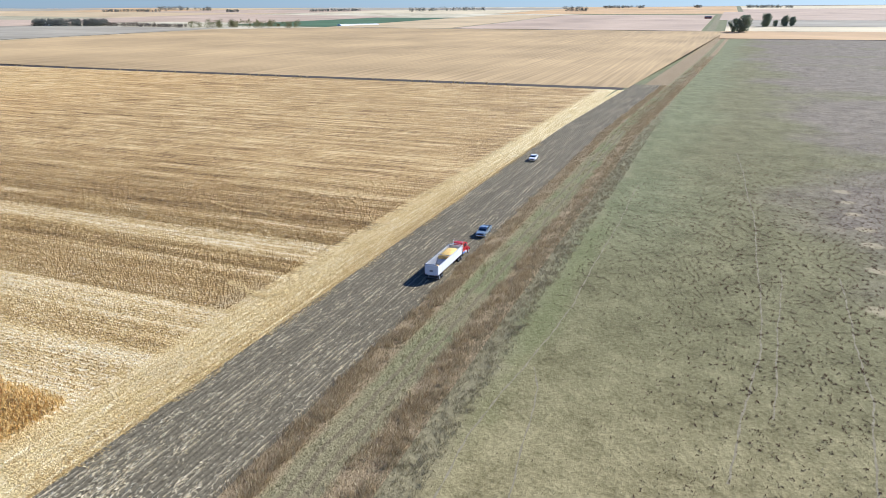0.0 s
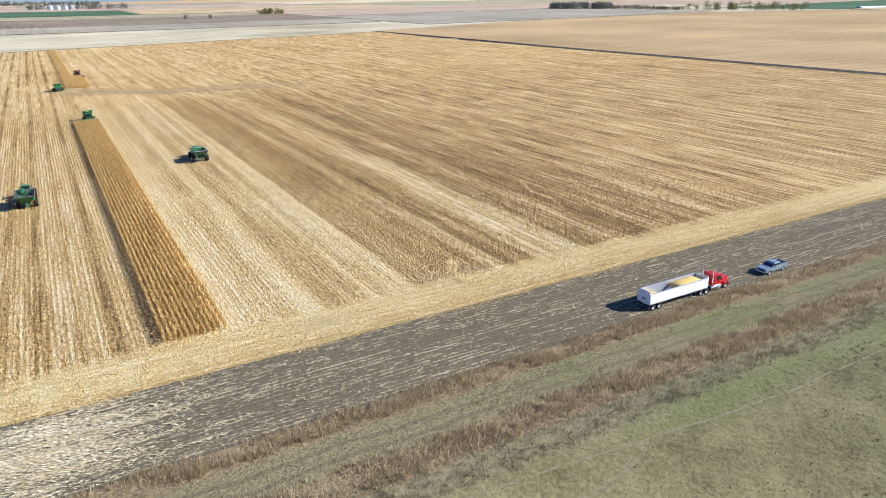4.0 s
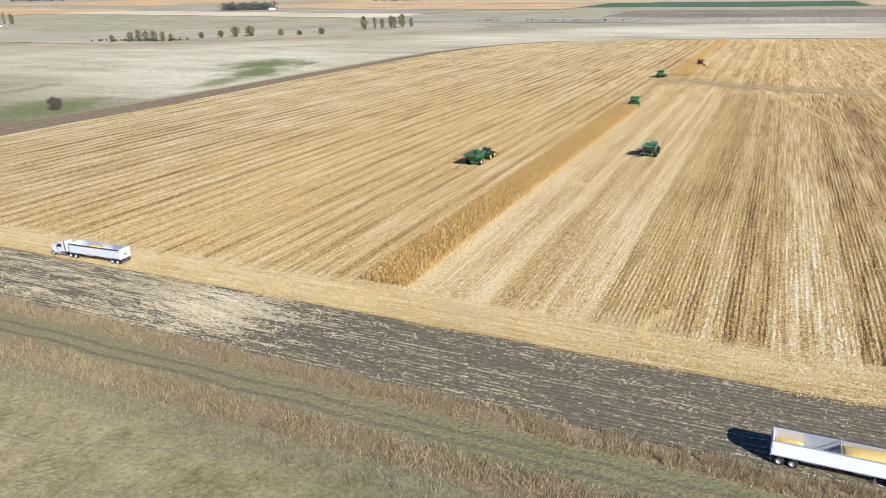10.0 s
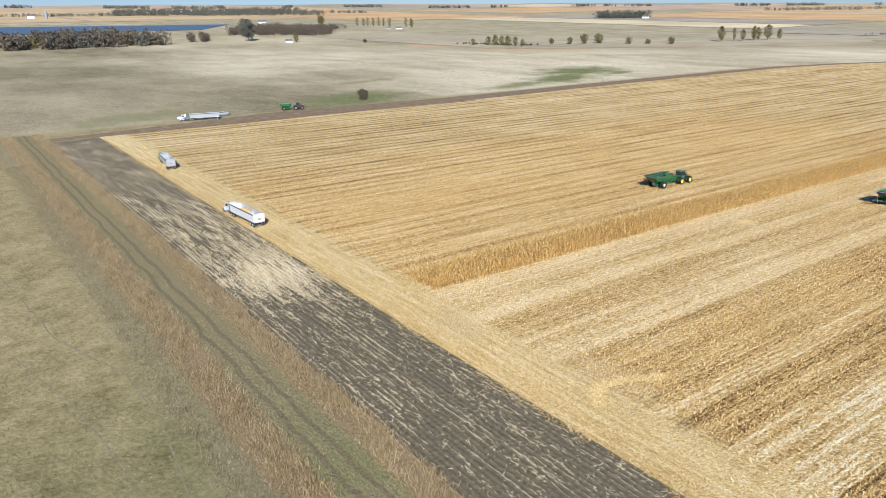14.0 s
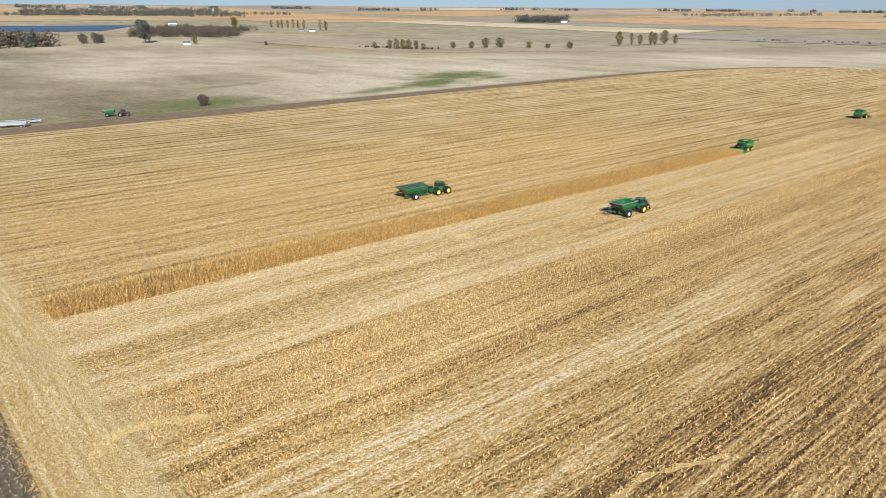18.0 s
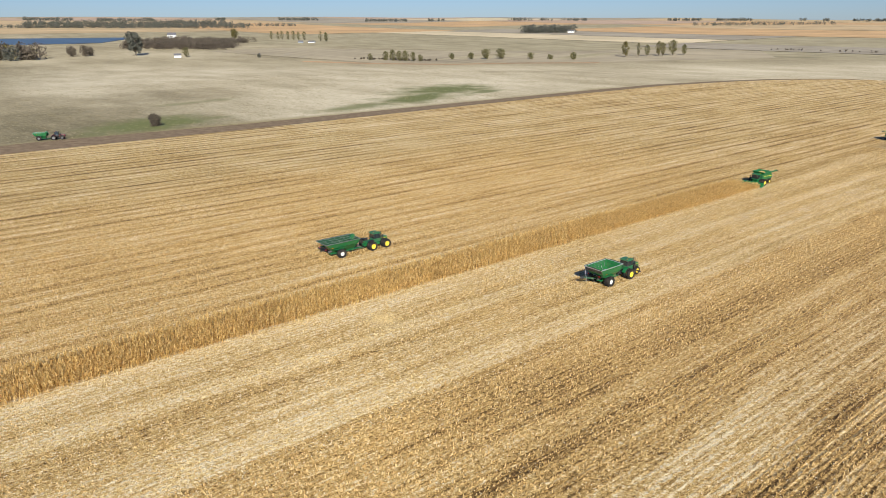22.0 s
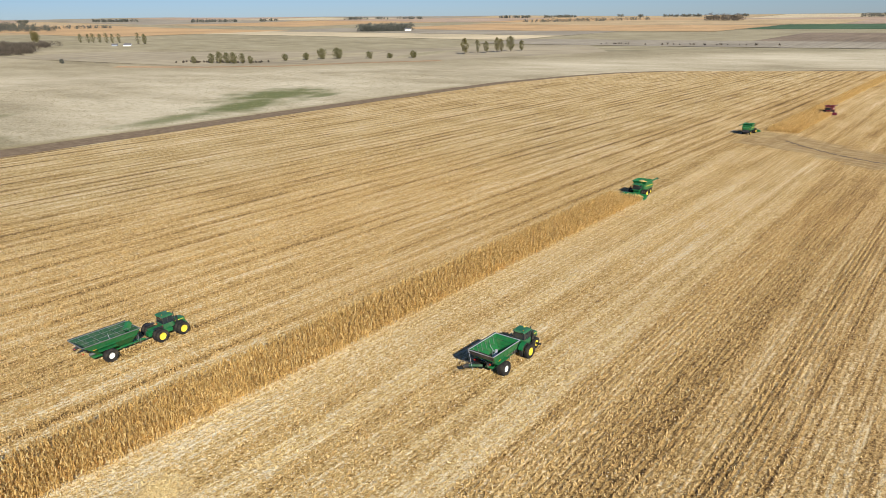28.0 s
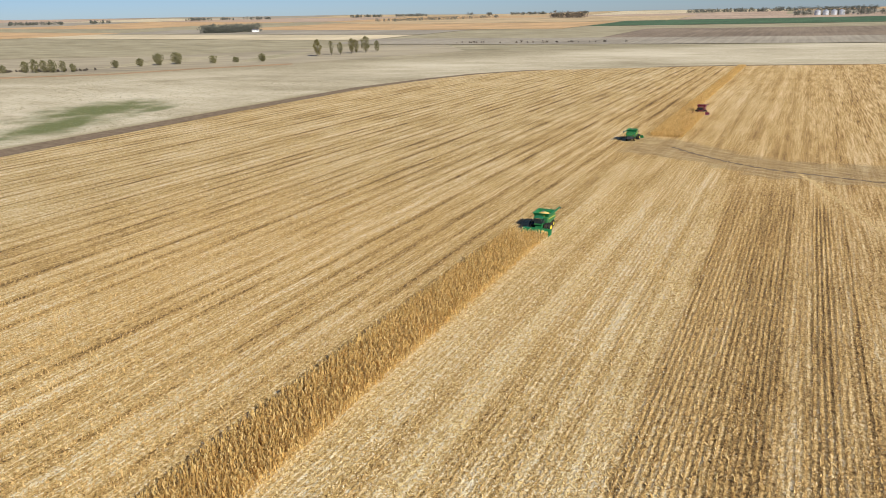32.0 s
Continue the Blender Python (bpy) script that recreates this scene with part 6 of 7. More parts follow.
def grove(label, x0, y0, x1, y1, depth, h, leaf, n, name="far_woods", puff=60, card=0.075, gaps=0.0):
    """A belt of far trees as one mass: crowns with gaps and uneven tops."""
    t = nrng.random(n)
    if gaps:
        t = t[np.sin(t * 13 + x0) + np.sin(t * 29 + y0) + 0.5 * np.sin(t * 70) > gaps - 1.0]
        n = len(t)
    o = (nrng.random(n) - 0.5) * depth
    dx, dy = x1 - x0, y1 - y0
    ln = math.hypot(dx, dy) or 1.0
    px, py = x0 + dx * t - dy / ln * o, y0 + dy * t + dx / ln * o
    hh = h * (0.65 + 0.5 * nrng.random(n))
    gz = land(px, py)
    cs, sp = [], []
    for i in range(n):
        ww = hh[i] * 0.5
        for f in (0.22, 0.42, 0.62, 0.82):
            cs.append((px[i] + (nrng.random() - 0.5) * ww, py[i] + (nrng.random() - 0.5) * ww, gz[i] + hh[i] * f))
            sp.append(ww * (0.95 if f < 0.8 else 0.6))
    me = quads_mesh(name, leaf_cards(cs, sp, max(0.4, h * card * 0.78), max(9, int(puff / 2.2))), leaf)
    return tagged(new(name, me), label, "woods", "", "stuff")


grove("belt of grey and gold autumn trees before the lake", -985, 20, -990, 325, 120, 19, MAT["leaf_rust"], 130, puff=80)
grove("golden trees among the lakeside belt", -990, 160, -985, 328, 50, 15, MAT["leaf_gold"], 12, puff=80)
grove("dark trees among the lakeside belt", -1005, -60, -1000, 300, 130, 18, MAT["leaf_haze_grey"], 50, puff=80)
grove("rust-brown brush on a slope near the farmhouse", -1170, 515, -1060, 640, 120, 12, MAT["leaf_rust"], 190)
grove("rust-brown brush behind the pasture", -1350, 600, -1180, 700, 160, 9, MAT["leaf_rust"], 200)
grove("low brown brush along a pasture draw", -700, 640, -600, 690, 14, 2.2, MAT["leaf_rust"], 50, "far_brush", 40)
grove("wood with a white house beside it", -1275, 1545, -1190, 1655, 50, 18, MAT["leaf_haze_grey"], 80)
grove("long grey-brown wood beyond the lake fields", -2465, 590, -2335, 1190, 160, 20, MAT["leaf_haze_grey"], 300, puff=36, card=0.08)
grove("low treeline beyond the lake", -2520, 250, -2465, 590, 90, 10, MAT["leaf_haze_grey"], 110, puff=24, card=0.1)
grove("thin treeline past the far wood", -2335, 1190, -2290, 1420, 60, 11, MAT["leaf_haze_grey"], 60, puff=24, card=0.1)
grove("olive trees round a far farm", -2300, 780, -2150, 1180, 110, 14, MAT["leaf_haze_grey"], 150, puff=40)
grove("far wood behind the orange field", -1450, 2668, -1090, 3080, 110, 13, MAT["leaf_haze_grey"], 170, puff=24)
grove("dark far grove in stubble", -800, 2845, -665, 2812, 60, 22, MAT["leaf_rust"], 40, puff=36)
grove("far treeline to the north", -420, 3650, 300, 3500, 120, 15, MAT["leaf_haze_grey"], 200, puff=20, card=0.12)
grove("far treeline at a farm with bins", 10, 2830, 330, 2800, 70, 17, MAT["leaf_haze_grey"], 60, puff=36)
grove("treeline on the horizon", -2200, 3600, -900, 4150, 120, 13, MAT["leaf_haze_grey"], 430, puff=16, card=0.13, gaps=1.3)
grove("treeline on the western horizon", -3900, 300, -3300, 2100, 120, 14, MAT["leaf_haze_grey"], 560, puff=16, card=0.13, gaps=1.3)
grove("treeline on the north-western horizon", -3200, 2000, -2300, 3400, 120, 13, MAT["leaf_haze_grey"], 500, puff=16, card=0.13, gaps=1.3)
grove("dark belt of trees round an eastern farm", 1135, 1470, 1205, 1335, 60, 14, MAT["leaf_haze_grey"], 110, puff=50)
grove("rust-brown brush beside the eastern farm", 1206, 1330, 1206, 1120, 40, 8, MAT["leaf_rust"], 130, puff=40)
grove("open belt of slim trees by the green field", 1208, 1115, 1280, 880, 45, 15, MAT["leaf_olive"], 46, puff=40)
grove("yellow-brown trees in a far field", 470, 1705, 535, 1725, 25, 13, MAT["leaf_gold"], 26, puff=40)
grove("far grove on the eastern fields", 3040, 1400, 3330, 1150, 80, 17, MAT["leaf_haze_grey"], 60, puff=30)
grove("small far grove on the eastern fields", 3280, 640, 3300, 740, 50, 20, MAT["leaf_haze_grey"], 24, puff=30)
grove("far wood to the north-east", 3150, 2950, 3180, 2620, 80, 20, MAT["leaf_haze_grey"], 50, puff=28)
grove("treeline on the eastern horizon", 4100, -700, 3950, 900, 120, 13, MAT["leaf_haze_grey"], 430, puff=16, card=0.13, gaps=1.3)
grove("treeline on the north-eastern horizon", 3500, 1700, 2300, 3500, 120, 12, MAT["leaf_haze_grey"], 520, puff=16, card=0.13, gaps=1.3)
grove("hedge of shrubs along the drainage ditch", 389, 150, 387, 880, 3, 0.7, MAT["weed"], 60, "ditch_shrubs", 24)
grove("dark low shrubs on a hill field", -420, 1180, -160, 1200, 10, 3, MAT["leaf_rust"], 30, "far_brush", 20)


# ---- standing corn ----
def corn_rows(label, u0, u1, y0, y1, spacing, leaves, h=1.6, wide=1.0):
    """Standing dry corn: a leaning stalk with drooping leaves, an ear and a broken top for each plant, in rows 0.76 m apart."""
    us = np.arange(u0 + 0.38, u1, 0.762)
    ys = np.arange(y0, y1, spacing)
    uu, yy = np.meshgrid(us, ys)
    uu, yy = uu.ravel(), yy.ravel()
    keep = nrng.random(len(uu)) < 0.94
    uu, yy = uu[keep], yy[keep]
    k = len(uu)
    yy = yy + (nrng.random(k) - 0.5) * spacing * 1.4
    xx = uu + SKEW * (yy - 105) + nrng.normal(size=k) * 0.035
    hh = h * (0.72 + 0.34 * nrng.random(k))
    out = []
    ang = nrng.random(k) * 2 * math.pi
    ca, sa = np.cos(ang) * 0.025 * wide, np.sin(ang) * 0.025 * wide
    lean = nrng.normal(size=(k, 2)) * np.array((0.06, 0.1))
    z0 = np.zeros(k)
    tx, ty = xx + lean[:, 0] * hh, yy + lean[:, 1] * hh
    out.append(np.stack((np.stack((xx - ca, yy - sa, z0), 1), np.stack((xx + ca, yy + sa, z0), 1), np.stack((tx + ca * 0.6, ty + sa * 0.6, hh), 1), np.stack((tx - ca * 0.6, ty - sa * 0.6, hh), 1)), axis=1))
    for i in range(leaves):
        f = 0.28 + 0.66 * ((i + nrng.random(k)) / leaves)
        a = nrng.random(k) * 2 * math.pi
        ln = 0.2 + 0.26 * nrng.random(k)
        wd = (0.025 + 0.075 * nrng.random(k) ** 1.5) * wide
        dx, dy = np.cos(a) * 0.8, np.sin(a)
        bx, by, bz = xx + (tx - xx) * f, yy + (ty - yy) * f, hh * f
        ex, ey, ez = bx + dx * ln, by + dy * ln, bz + 0.04 - 0.5 * nrng.random(k)
        out.append(np.stack((np.stack((bx, by, bz - 0.03), 1), np.stack((bx + dx * ln * 0.5 - dy * wd, by + dy * ln * 0.5 + dx * wd, bz + 0.1), 1),
                             np.stack((ex, ey, ez), 1), np.stack((bx + dx * ln * 0.5 + dy * wd, by + dy * ln * 0.5 - dx * wd, bz + 0.04), 1)), axis=1))
    a = nrng.random(k) * math.pi
    wd = (0.03 + 0.05 * nrng.random(k)) * wide
    dx, dy = np.cos(a) * wd, np.sin(a) * wd
    lx, ly = nrng.normal(size=k) * 0.12, nrng.normal(size=k) * 0.12
    out.append(np.stack((np.stack((tx - dx, ty - dy, hh * 0.8), 1), np.stack((tx + dx, ty + dy, hh * 0.8), 1), np.stack((tx + dx * 0.5 + lx, ty + dy * 0.5 + ly, hh * 1.06), 1), np.stack((tx - dx * 0.5 + lx, ty - dy * 0.5 + ly, hh * 1.06), 1)), axis=1))
    me = quads_mesh("standing_corn", np.concatenate(out), MAT["corn_leaf"])
    return tagged(new("standing_corn", me), label, "corn", "", "stuff")


corn_rows("strip of standing dry golden-brown corn, twelve rows wide", -14.4, -5.3, 105.0, 319.0, 0.215, 8, 1.7, 1.25)
corn_rows("far strip of standing dry corn", -10.9, -5.0, 452.0, 816.0, 0.5, 3, 1.7, 2.2)
corn_rows("far strip of standing corn before a red combine", -5.0, 1.0, 452.0, 516.0, 0.4, 4, 1.7, 2.0)


# ---- straw, stalks, weeds ----
def scatter(x0, x1, y0, y1, n):
    return x0 + (x1 - x0) * nrng.random(n), y0 + (y1 - y0) * nrng.random(n)


def flat_pieces(xx, yy, length, width, along=None, tilt=0.35, lift=0.05):
    """Pieces of leaf and husk that lie on the ground."""
    k = len(xx)
    a = nrng.random(k) * math.pi if along is None else along + nrng.normal(size=k) * 0.22
    ln = length * (0.5 + nrng.random(k)) / 2
    wd = width * (0.5 + nrng.random(k)) / 2
    dx, dy = np.cos(a), np.sin(a)
    t1, t2 = nrng.normal(size=k) * tilt * ln, nrng.normal(size=k) * tilt * wd
    z = lift + np.abs(t1) + np.abs(t2)
    return np.stack((np.stack((xx - dx * ln + dy * wd, yy - dy * ln - dx * wd, z - t1 - t2), 1), np.stack((xx + dx * ln + dy * wd, yy + dy * ln - dx * wd, z + t1 - t2), 1),
                     np.stack((xx + dx * ln - dy * wd, yy + dy * ln + dx * wd, z + t1 + t2), 1), np.stack((xx - dx * ln - dy * wd, yy - dy * ln + dx * wd, z - t1 + t2), 1)), axis=1)


def stuff(name, pts, material, label, category, size=4):
    return tagged(new(name, quads_mesh(name, pts, material, size)), label, category, "", "stuff")


def off_strip(xx, yy):
    u = xx - SKEW * (yy - 105)
    return ~((u > -14.4) & (u < -5.5) & (yy > 104.5) & (yy < 321))


def lane_level(u, yy):
    """How pale the eastern passes lie, as in the field's own colour."""
    knots = PASSES[0] + PASSES[1][1:]
    v = np.interp(u, [a for a, b in knots], [b for a, b in knots])
    beyond = np.where(u > 100, 0.44, 0.52) + 0.15 * np.sin(2 * math.pi * u / 9.14 + 0.6) + 0.10 * np.sin(2 * math.pi * u / 5.3)
    k = np.clip((104 - u) / 5, 0, 1) * np.clip((440 - yy) / 50, 0, 1)
    return v * k + beyond * (1 - k)


def rows_level(u, yy):
    """Where the rows of stalks stand bare of straw."""
    return np.clip((0.52 - lane_level(u, yy)) / 0.4, 0, 1)


def straw_level(xx, yy):
    """How pale the ground is: the passes of the combines, as in the field's own colour."""
    u = xx - SKEW * (yy - 105)
    ph = 0.9 * np.sin(yy / 83) + 0.5 * np.sin(yy / 37 + 1)
    west_l = 0.70 - 0.24 * np.maximum(np.cos(2 * math.pi * u / 4.85 + 0.2 * ph), 0) ** 1.6 - 0.14 * np.maximum(np.cos(2 * math.pi * u / 9.7 + 0.1 * ph), 0) ** 2
    u = u + 0.35 * np.sin(yy / 9.0 + np.sin(u / 3.0) * 2) + 0.3 * np.sin(yy / 3.1 + u)
    east_l = 0.345 + 0.37 * lane_level(u, yy)
    east_l = np.where(yy < 105 + 2.0 * np.sin(u / 4.0), 0.8, east_l)
    return np.where(u < -14.5, west_l, east_l)


def fade(xx, yy, x0, x1, y1, soft):
    return np.clip((xx - x0) / soft, 0, 1) * np.clip((x1 - xx) / soft, 0, 1) * np.clip((y1 - yy) / soft, 0, 1)


k = 342000
xs = np.repeat(-175 + 350 * nrng.random(k), 2)
ys = np.repeat(94.8 + 330 * nrng.random(k) ** 1.7, 2)
xs, ys = xs + nrng.normal(size=2 * k) * 0.12, ys + nrng.normal(size=2 * k) * 0.16
ys = np.where(ys < 94.2, 188.4 - ys, ys)
k *= 2
uu = xs - SKEW * (ys - 105)
in_row = (0.5 + 0.5 * np.sin(2 * math.pi * uu / 0.762)) * np.where(uu > -14.5, 0.58 + 0.38 * rows_level(uu, ys), 0.48) * (ys > 104.5)
keep = off_strip(xs, ys) & (nrng.random(k) < (1 - in_row) * fade(xs, ys, -175, 175, 424, 70) * np.clip((straw_level(xs, ys) - 0.36) * 2.7, 0.08, 1))
xs, ys = xs[keep], ys[keep]
near = ys < 300
close = ys < 150
uu = xs - SKEW * (ys - 105)
brown = uu > np.where(ys > 200, 24, 62) + 12 * nrng.random(len(xs))
for pick, key, tone in ((close & ~(brown & (ys > 106)), "residue", "golden"), (close & brown & (ys > 106), "brown_residue", "brown")):
    stuff("corn_residue", flat_pieces(xs[pick], ys[pick], 0.19, 0.07, None, 0.3), MAT[key], tone + " chopped corn leaves and husks near the field's end", "straw")
near &= ~close
for pick, key, tone in ((near & ~brown, "residue", "golden"), (near & brown, "brown_residue", "brown")):
    stuff("corn_residue", flat_pieces(xs[pick], ys[pick], 0.22, 0.085, None, 0.32), MAT[key], tone + " chopped corn leaves and husks on the field", "straw")
near |= close
for pick, key, tone in ((~near & ~brown, "residue", "golden"), (~near & brown, "brown_residue", "brown")):
    stuff("corn_residue", flat_pieces(xs[pick], ys[pick], 0.34, 0.14, None, 0.35), MAT[key], tone + " chopped corn leaves and husks further out", "straw")


def stubs(u0, u1, y0, y1, spacing, h):
    """Cut stalks with torn leaves, ragged pieces that stand along the rows."""
    us = np.arange(math.ceil(u0 / 0.762), math.floor(u1 / 0.762)) * 0.762 + 0.19
    uu, yy = np.meshgrid(us, np.arange(y0, y1, spacing))
    uu, yy = uu.ravel(), yy.ravel()
    xx = uu + SKEW * (yy - 105)
    ragged = np.sin(yy * 0.9 + uu * 1.7) * np.sin(yy * 0.37 - uu * 0.8) + 0.6 * np.sin(yy * 2.3 + uu * 0.6)
    level = straw_level(xx, yy)
    stand = np.where(uu > -14.5, 0.2 + 0.8 * np.clip((0.86 - lane_level(uu, yy)) / np.where((yy > 190) | (uu > 28), 0.42, 0.75), 0, 1), np.clip(1.65 - 1.5 * level, 0.5, 1.0))
    keep = nrng.random(len(uu)) < (stand + 0.15 * ragged) * fade(xx, yy, -125, 125, y1, 70)
    uu, yy, stand = uu[keep], yy[keep], stand[keep]
    k = len(uu)
    yy = yy + (nrng.random(k) - 0.5) * spacing
    xx = uu + SKEW * (yy - 105) + nrng.normal(size=k) * 0.055
    hh = h * (0.45 + 0.75 * nrng.random(k)) * (0.5 + 0.55 * stand)
    a = math.pi / 2 + nrng.normal(size=k) * 0.45
    wd = 0.035 + 0.06 * nrng.random(k)
    dx, dy = np.cos(a) * wd, np.sin(a) * wd
    lx, ly = nrng.normal(size=k) * 0.10, nrng.normal(size=k) * 0.12
    z = np.zeros(k)
    tear = nrng.random(k) * 0.8
    return np.stack((np.stack((xx - dx, yy - dy, z), 1), np.stack((xx + dx, yy + dy, z), 1), np.stack((xx + dx * 0.6 + lx, yy + dy * 0.6 + ly, hh), 1), np.stack((xx - dx * 0.7 + lx, yy - dy * 0.7 + ly, hh * (1 - 0.6 * tear)), 1)), axis=1)


stuff("corn_stubble", stubs(-5.6, 130, 105, 380, 0.145, 0.36), MAT["stub"], "rows of cut brown corn stalks", "stubble")
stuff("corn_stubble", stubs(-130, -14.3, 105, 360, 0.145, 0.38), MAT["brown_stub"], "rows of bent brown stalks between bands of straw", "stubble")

# straw lying along the bean rows
rows_y = np.arange(77.0, 93.4, 0.762)
k = 15000
row = nrng.integers(0, len(rows_y), k)
x0 = -205 + 630 * nrng.random(k)
patchy = np.sin(x0 * 0.11 + row * 0.7) * np.sin(x0 * 0.043 - row * 0.4) + 0.5 * np.sin(x0 * 0.37 + row * 2.3)
row_share = np.random.default_rng(41).random(len(rows_y)) ** 1.3
keep = nrng.random(k) < np.clip(0.42 + 0.5 * patchy, 0.08, 1) * np.where(x0 > 30, 0.4 + 0.8 * row_share[row], np.where(x0 < -20, 2.2, 1.5))
row, x0 = row[keep], x0[keep]
run = 0.3 + nrng.exponential(1.0, len(x0))
per = np.maximum(2, (run * 6).astype(int))
which = np.repeat(np.arange(len(x0)), per)
xs = x0[which] + run[which] * nrng.random(len(which))
ry = rows_y[row[which]] + nrng.normal(size=len(which)) * 0.09 + (nrng.normal(size=len(x0)) * 0.1)[which]
stuff("bean_straw", flat_pieces(xs, ry + bend(xs), 0.27, 0.062, nrng.normal(size=len(xs)) * 0.25, 0.15, 0.06), MAT["pale_residue"], "pale straw in broken dashes along the cut bean rows", "straw")
xs, ys = scatter(-205, 425, 76.8, 93.4, 6000)
stuff("bean_straw", flat_pieces(xs, ys + bend(xs), 0.3, 0.07, None, 0.2, 0.06), MAT["pale_residue"], "loose pale straw between the bean rows", "straw")


k = 36000
xs, ys = scatter(-213, 360, 94.0, 104.5, k)
keep = np.sin(ys * 3.1 + np.sin(xs * 0.05) * 2) + np.sin(ys * 7.3 + xs * 0.02) + nrng.normal(size=k) * 0.7 > 0.2
stuff("headland_straw", flat_pieces(xs[keep], ys[keep] + bend(xs[keep]), 0.34, 0.09, 0.0, 0.25, 0.06), MAT["pale_straw"], "pale chopped straw in streaks along the headland", "straw")

# freshly dropped pale straw down the middle of the last passes
k = 90000
xs, ys = scatter(-6, 28, 105, 370, k)
uu = xs - SKEW * (ys - 105) + 0.25 * np.sin(ys / 7.0)
keep = off_strip(xs, ys) & (uu > -5.5) & (nrng.random(k) < np.clip((lane_level(uu, ys) - 0.7) / 0.2, 0, 1) * (0.75 - 0.5 * np.sin(2 * math.pi * uu / 0.762)))
stuff("fresh_straw", flat_pieces(xs[keep], ys[keep], 0.32, 0.1, None, 0.3), MAT["pale_straw"], "fresh pale straw in bands along the rows", "straw")

# scattered white husks, and a small heap dropped from a tank
xs, ys = scatter(-60, 110, 105, 330, 44000)
xf, yf = scatter(-5, 30, 105, 320, 16000)
xs, ys = np.concatenate((xs, xf)), np.concatenate((ys, yf))
keep = off_strip(xs, ys) & (nrng.random(len(xs)) < fade(xs, ys, -60, 110, 330, 40))
stuff("white_husks", flat_pieces(xs[keep], ys[keep], 0.13, 0.075, None, 0.3, 0.07), MAT["husk"], "small white husks scattered over the stubble", "husks")
xs, ys = 3.6 + 1.2 * nrng.normal(size=900), 183.6 + 1.3 * nrng.normal(size=900)
stuff("fresh_straw", flat_pieces(xs, ys, 0.28, 0.1, None, 0.3, 0.08), MAT["pale_straw"], "pale patch of dropped straw beside the corn", "straw")

# straw trodden pale along the wheel tracks
for line, wide in TRACKS[1:]:
    at = np.concatenate(((0,), np.cumsum([math.dist(p, q) for p, q in zip(line, line[1:])])))
    k = int(at[-1] * wide * 5)
    tt = at[-1] * nrng.random(k)
    xs = np.interp(tt, at, [p[0] for p in line]) + nrng.normal(size=k) * wide * 0.4
    ys = np.interp(tt, at, [p[1] for p in line]) + nrng.normal(size=k) * 0.3
    stuff("track_straw", flat_pieces(xs, ys, 0.38, 0.12, None, 0.25, 0.08), MAT["pale_straw"], "straw trodden pale along a wheel track", "straw")

# a pale loop of straw where a cart turned
k = 4200
tt = nrng.random(k)
xs = np.interp(tt, (0, 0.25, 0.5, 0.75, 1), (36, 33.8, 33.0, 34.0, 36.6)) + nrng.normal(size=k) * 0.42
ys = np.interp(tt, (0, 0.25, 0.5, 0.75, 1), (99.8, 101.4, 104.0, 107.6, 112)) + nrng.normal(size=k) * 0.42
stuff("loop_straw", flat_pieces(xs, ys, 0.32, 0.1, None, 0.2, 0.07), MAT["pale_straw"], "pale curved track of crushed straw on the headland", "straw")

# straw blown over the edge of the black soil, and heaps of spilt straw
k = 16000
xs = -205 + 400 * nrng.random(k)
ys = 94.2 - np.abs(nrng.normal(size=k)) * (0.35 + 0.5 * (np.sin(xs * 0.31) * np.sin(xs * 0.07 + 1) > 0))
stuff("corn_residue", flat_pieces(xs, ys, 0.3, 0.08, None, 0.25, 0.06), MAT["residue"], "husks scattered over the edge of the black soil", "straw")
xs, ys = -31 + 5.5 * nrng.normal(size=9000), 86.5 + 3.8 * nrng.normal(size=9000)
streaky = np.sin(ys * 8.2) + np.sin(xs * 0.7 + ys * 3.0) + np.sin(xs * 0.23 + ys) + nrng.normal(size=9000) * 0.5 > -0.4
k = (ys > 76.6) & (ys < 93.4) & streaky
stuff("spilt_straw", flat_pieces(xs[k], ys[k], 0.3, 0.09, 0.0, 0.25, 0.07), MAT["husk"], "white heap of straw trodden into the black soil", "straw")
cx, cy = scatter(-135, 0, 77.5, 93, 420)
pick = nrng.random(420)
cx = np.where(pick < 0.55, -32 + 8 * nrng.normal(size=420), np.where(pick < 0.9, -62 + 18 * nrng.normal(size=420), cx))
cy = np.where(pick < 0.55, 86 + 4.5 * nrng.normal(size=420), cy)
xs = np.repeat(cx, 52) + nrng.normal(size=420 * 52) * 1.6
ys = np.repeat(cy, 52) + nrng.normal(size=420 * 52) * 0.26
k = (ys > 76.6) & (ys < 93.4)
stuff("spilt_straw", flat_pieces(xs[k], ys[k], 0.34, 0.09, 0.0, 0.25, 0.06), MAT["pale_residue"], "pale straw spilt in patches over black soil", "straw")


def blades(xx, yy, h, wide, lean=0.35):
    """Upright grass blades, three-cornered."""
    k = len(xx)
    hh = h * (0.5 + 0.9 * nrng.random(k))
    a = nrng.random(k) * math.pi
    dx, dy = np.cos(a) * wide, np.sin(a) * wide
    lx, ly = (nrng.normal(size=k) * lean + 0.12) * hh, nrng.normal(size=k) * lean * hh
    z = np.zeros(k)
    return np.stack((np.stack((xx - dx, yy - dy, z), 1), np.stack((xx + dx, yy + dy, z), 1), np.stack((xx + lx, yy + ly, hh), 1)), axis=1)


def clumped(x0, x1, y0, y1, clumps, per, spread):
    cx, cy = scatter(x0, x1, y0, y1, clumps)
    xx = np.repeat(cx, per) + nrng.normal(size=clumps * per) * spread
    yy = np.repeat(cy, per) + nrng.normal(size=clumps * per) * spread * 0.7
    return xx, yy


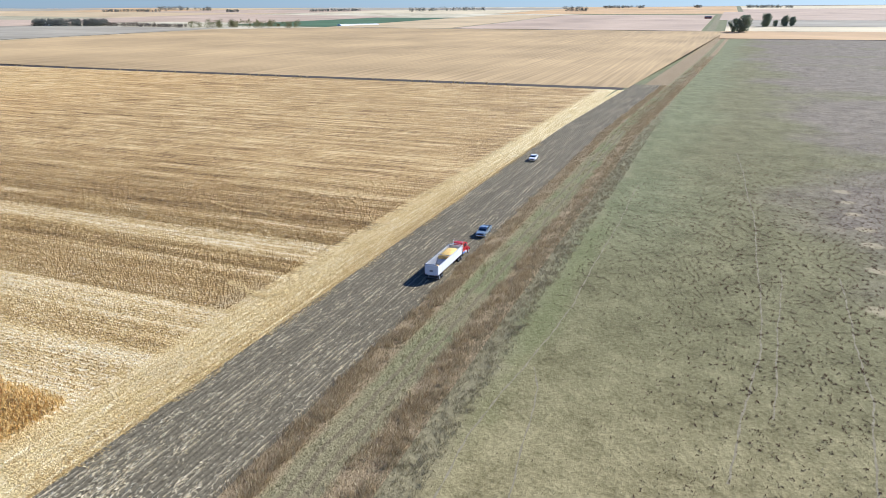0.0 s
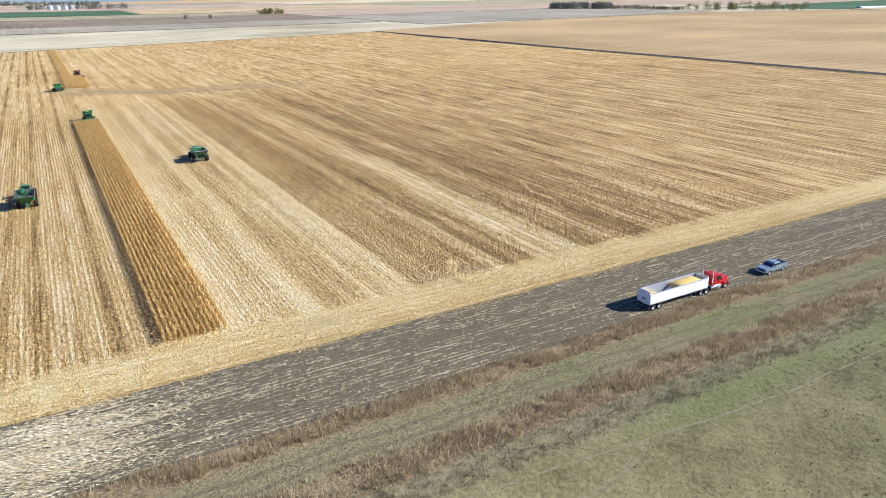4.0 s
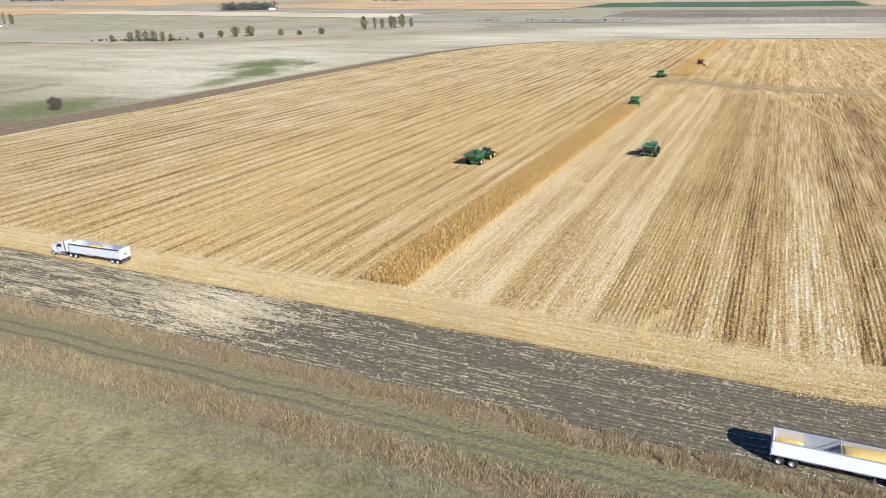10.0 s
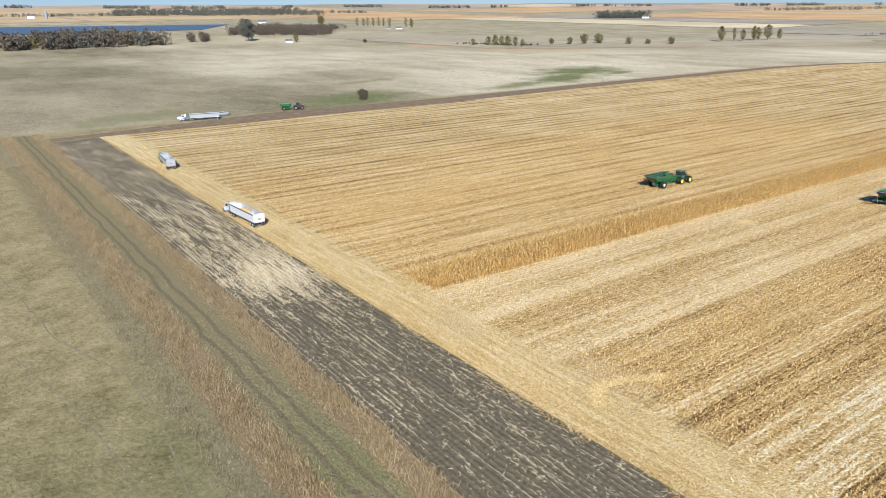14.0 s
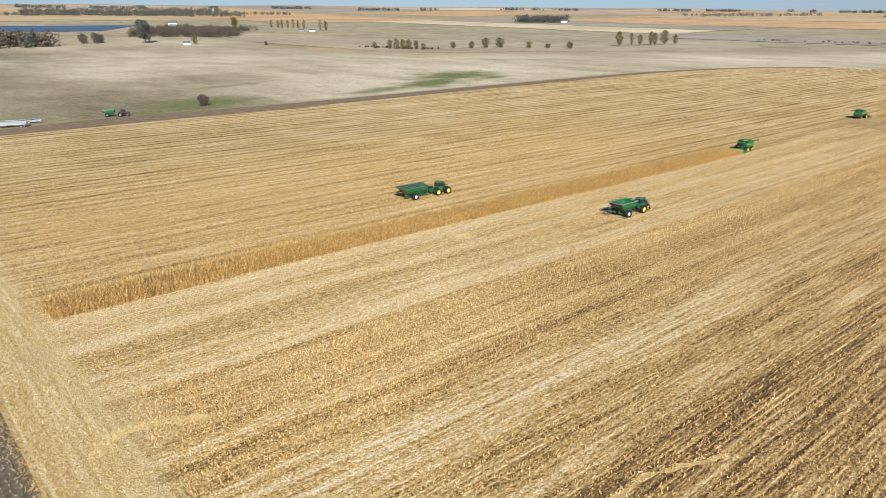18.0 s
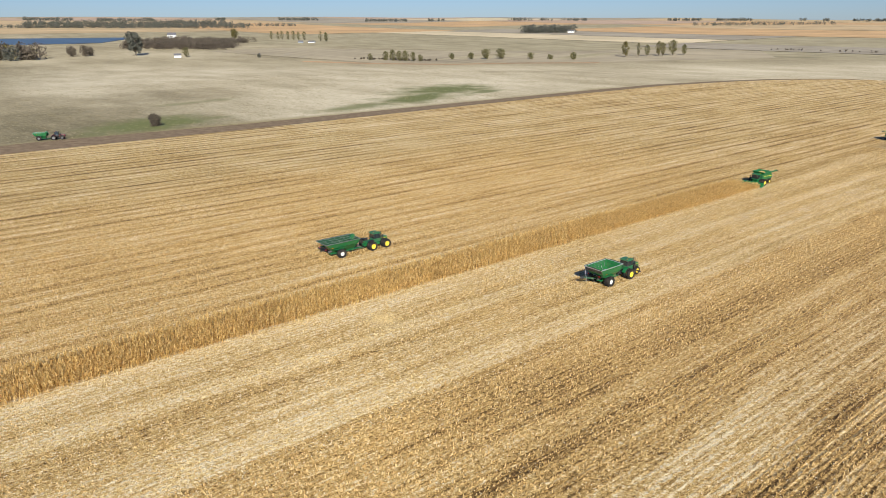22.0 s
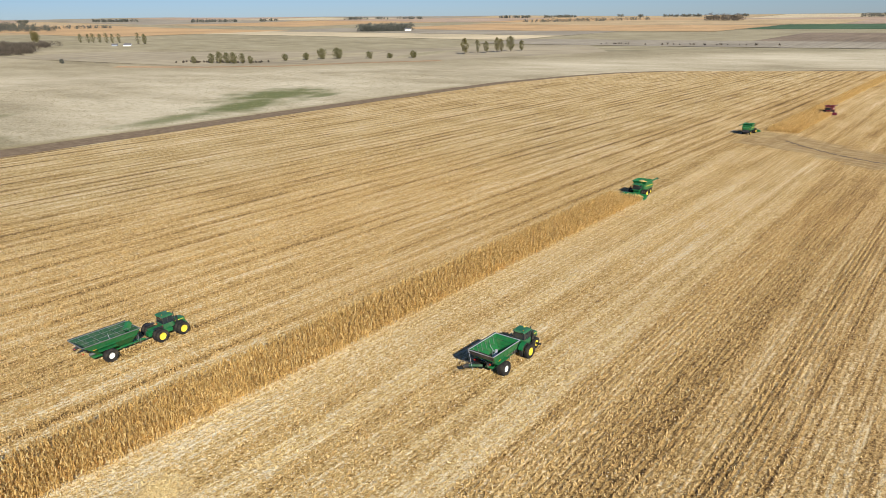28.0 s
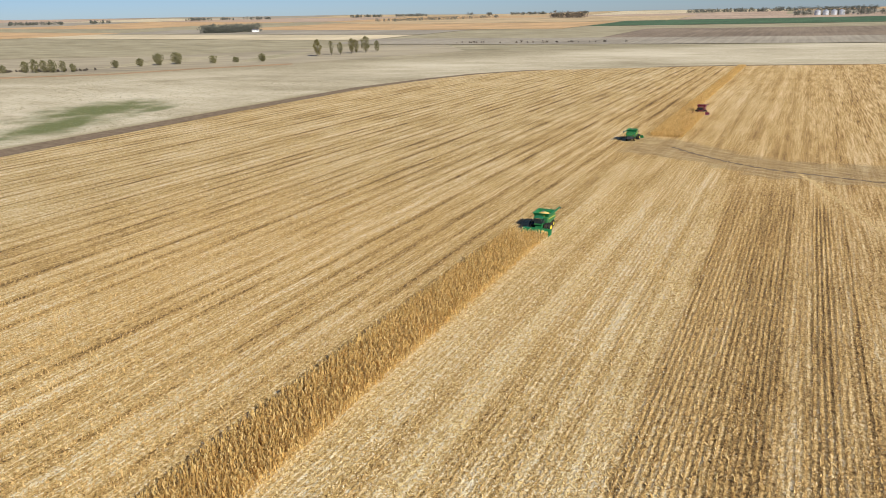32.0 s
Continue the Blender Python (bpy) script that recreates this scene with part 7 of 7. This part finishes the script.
for y0, y1, n in ((72.8, 76.4, 5200), (62.0, 66.6, 5000)):
    xx, yy = clumped(-234, 420, y0, y1, int(n * 1.4), 26, 0.38)
    thick = np.sin(xx * 0.21 + y0) * np.sin(xx * 0.083 + yy * 0.9) + 0.6 * np.sin(xx * 0.57 + yy)
    k = nrng.random(len(xx)) < np.clip(0.66 + 0.55 * thick, 0.06, 1) * np.clip((130 - xx) / 70, 0.3, 1)
    stuff("ditch_weeds", blades(xx[k], yy[k] + bend(xx[k]), 0.72, 0.032, 0.42), MAT["weed"], "tall dry brown weeds along the ditch", "weeds", 3)
xx, yy = clumped(-170, 290, 57.5, 63.5, 5600, 14, 0.4)
k = nrng.random(len(xx)) < np.clip((290 - xx) / 150, 0, 1)
xx, yy = xx[k], yy[k]
stuff("rough_grass", blades(xx, yy + bend(xx), 0.36, 0.035, 0.5), MAT["dry_grass"], "rough grass at the pasture's edge", "grass", 3)
xx, yy = clumped(230, 1280, 61.5, 71, 3000, 16, 0.8)
stuff("ditch_weeds", blades(xx, yy + bend(xx), 0.55, 0.06), MAT["weed"], "tall dry weeds further along the ditch", "weeds", 3)
xx, yy = clumped(-230, 420, 62.0, 76.0, 6500, 12, 0.5)
k = (np.abs(yy - 68.0) > 0.4) & (np.abs(yy - 70.2) > 0.4)
xx, yy = xx[k], yy[k]
stuff("ditch_grass", blades(xx, yy + bend(xx), 0.22, 0.05, 0.6), MAT["low_grass"], "short olive grass between the weeds", "grass", 3)
xx, yy = clumped(-80, 190, -90, 56, 16000, 7, 0.2)
k = nrng.random(len(xx)) < np.clip((190 - xx) / 90, 0, 1) * np.maximum(np.clip((xx - 35) / 45, 0.02, 0.7), 0.7 * np.clip((xx + 25) / 45, 0, 1) * np.clip((42 - yy) / 25, 0, 1))
xx, yy = xx[k], yy[k]
stuff("pasture_tufts", blades(xx, yy, 0.18, 0.07, 0.6), MAT["tuft"], "dark dead tufts in the grazed pasture", "grass", 3)
xx, yy = clumped(-60, 230, -80, 46, 7500, 9, 0.2)
k = nrng.random(len(xx)) < np.clip((xx + 20) / 50, 0, 1) * np.clip((46 - yy) / 20, 0, 1) * np.clip((230 - xx) / 110, 0, 1)
stuff("pasture_tufts", blades(xx[k], yy[k], 0.22, 0.068, 0.5), MAT["dark_tuft"], "dark brown clumps of dead weeds in the pasture", "grass", 3)
xx, yy = scatter(-110, 260, -40, 62, 50000)
stuff("pasture_grass", blades(xx, yy, 0.16, 0.06, 0.9), MAT["low_grass"], "short thin pasture grass", "grass", 3)
xx, yy = clumped(-520, -226, 62, 640, 13000, 7, 0.7)
k = xx < -226 - 12 * np.clip((yy - 93) / 90, 0, 1)
stuff("dry_grass", blades(xx[k], yy[k], 0.24, 0.10, 0.8), MAT["dry_grass"], "dry straw-coloured tussocks in the western pasture", "grass", 3)
xx, yy = clumped(-226, -60, 30, 62, 900, 12, 0.5)
stuff("ditch_weeds", blades(xx, yy, 0.4, 0.04, 0.5), MAT["weed"], "scattered dry weeds in the pasture's corner", "weeds", 3)
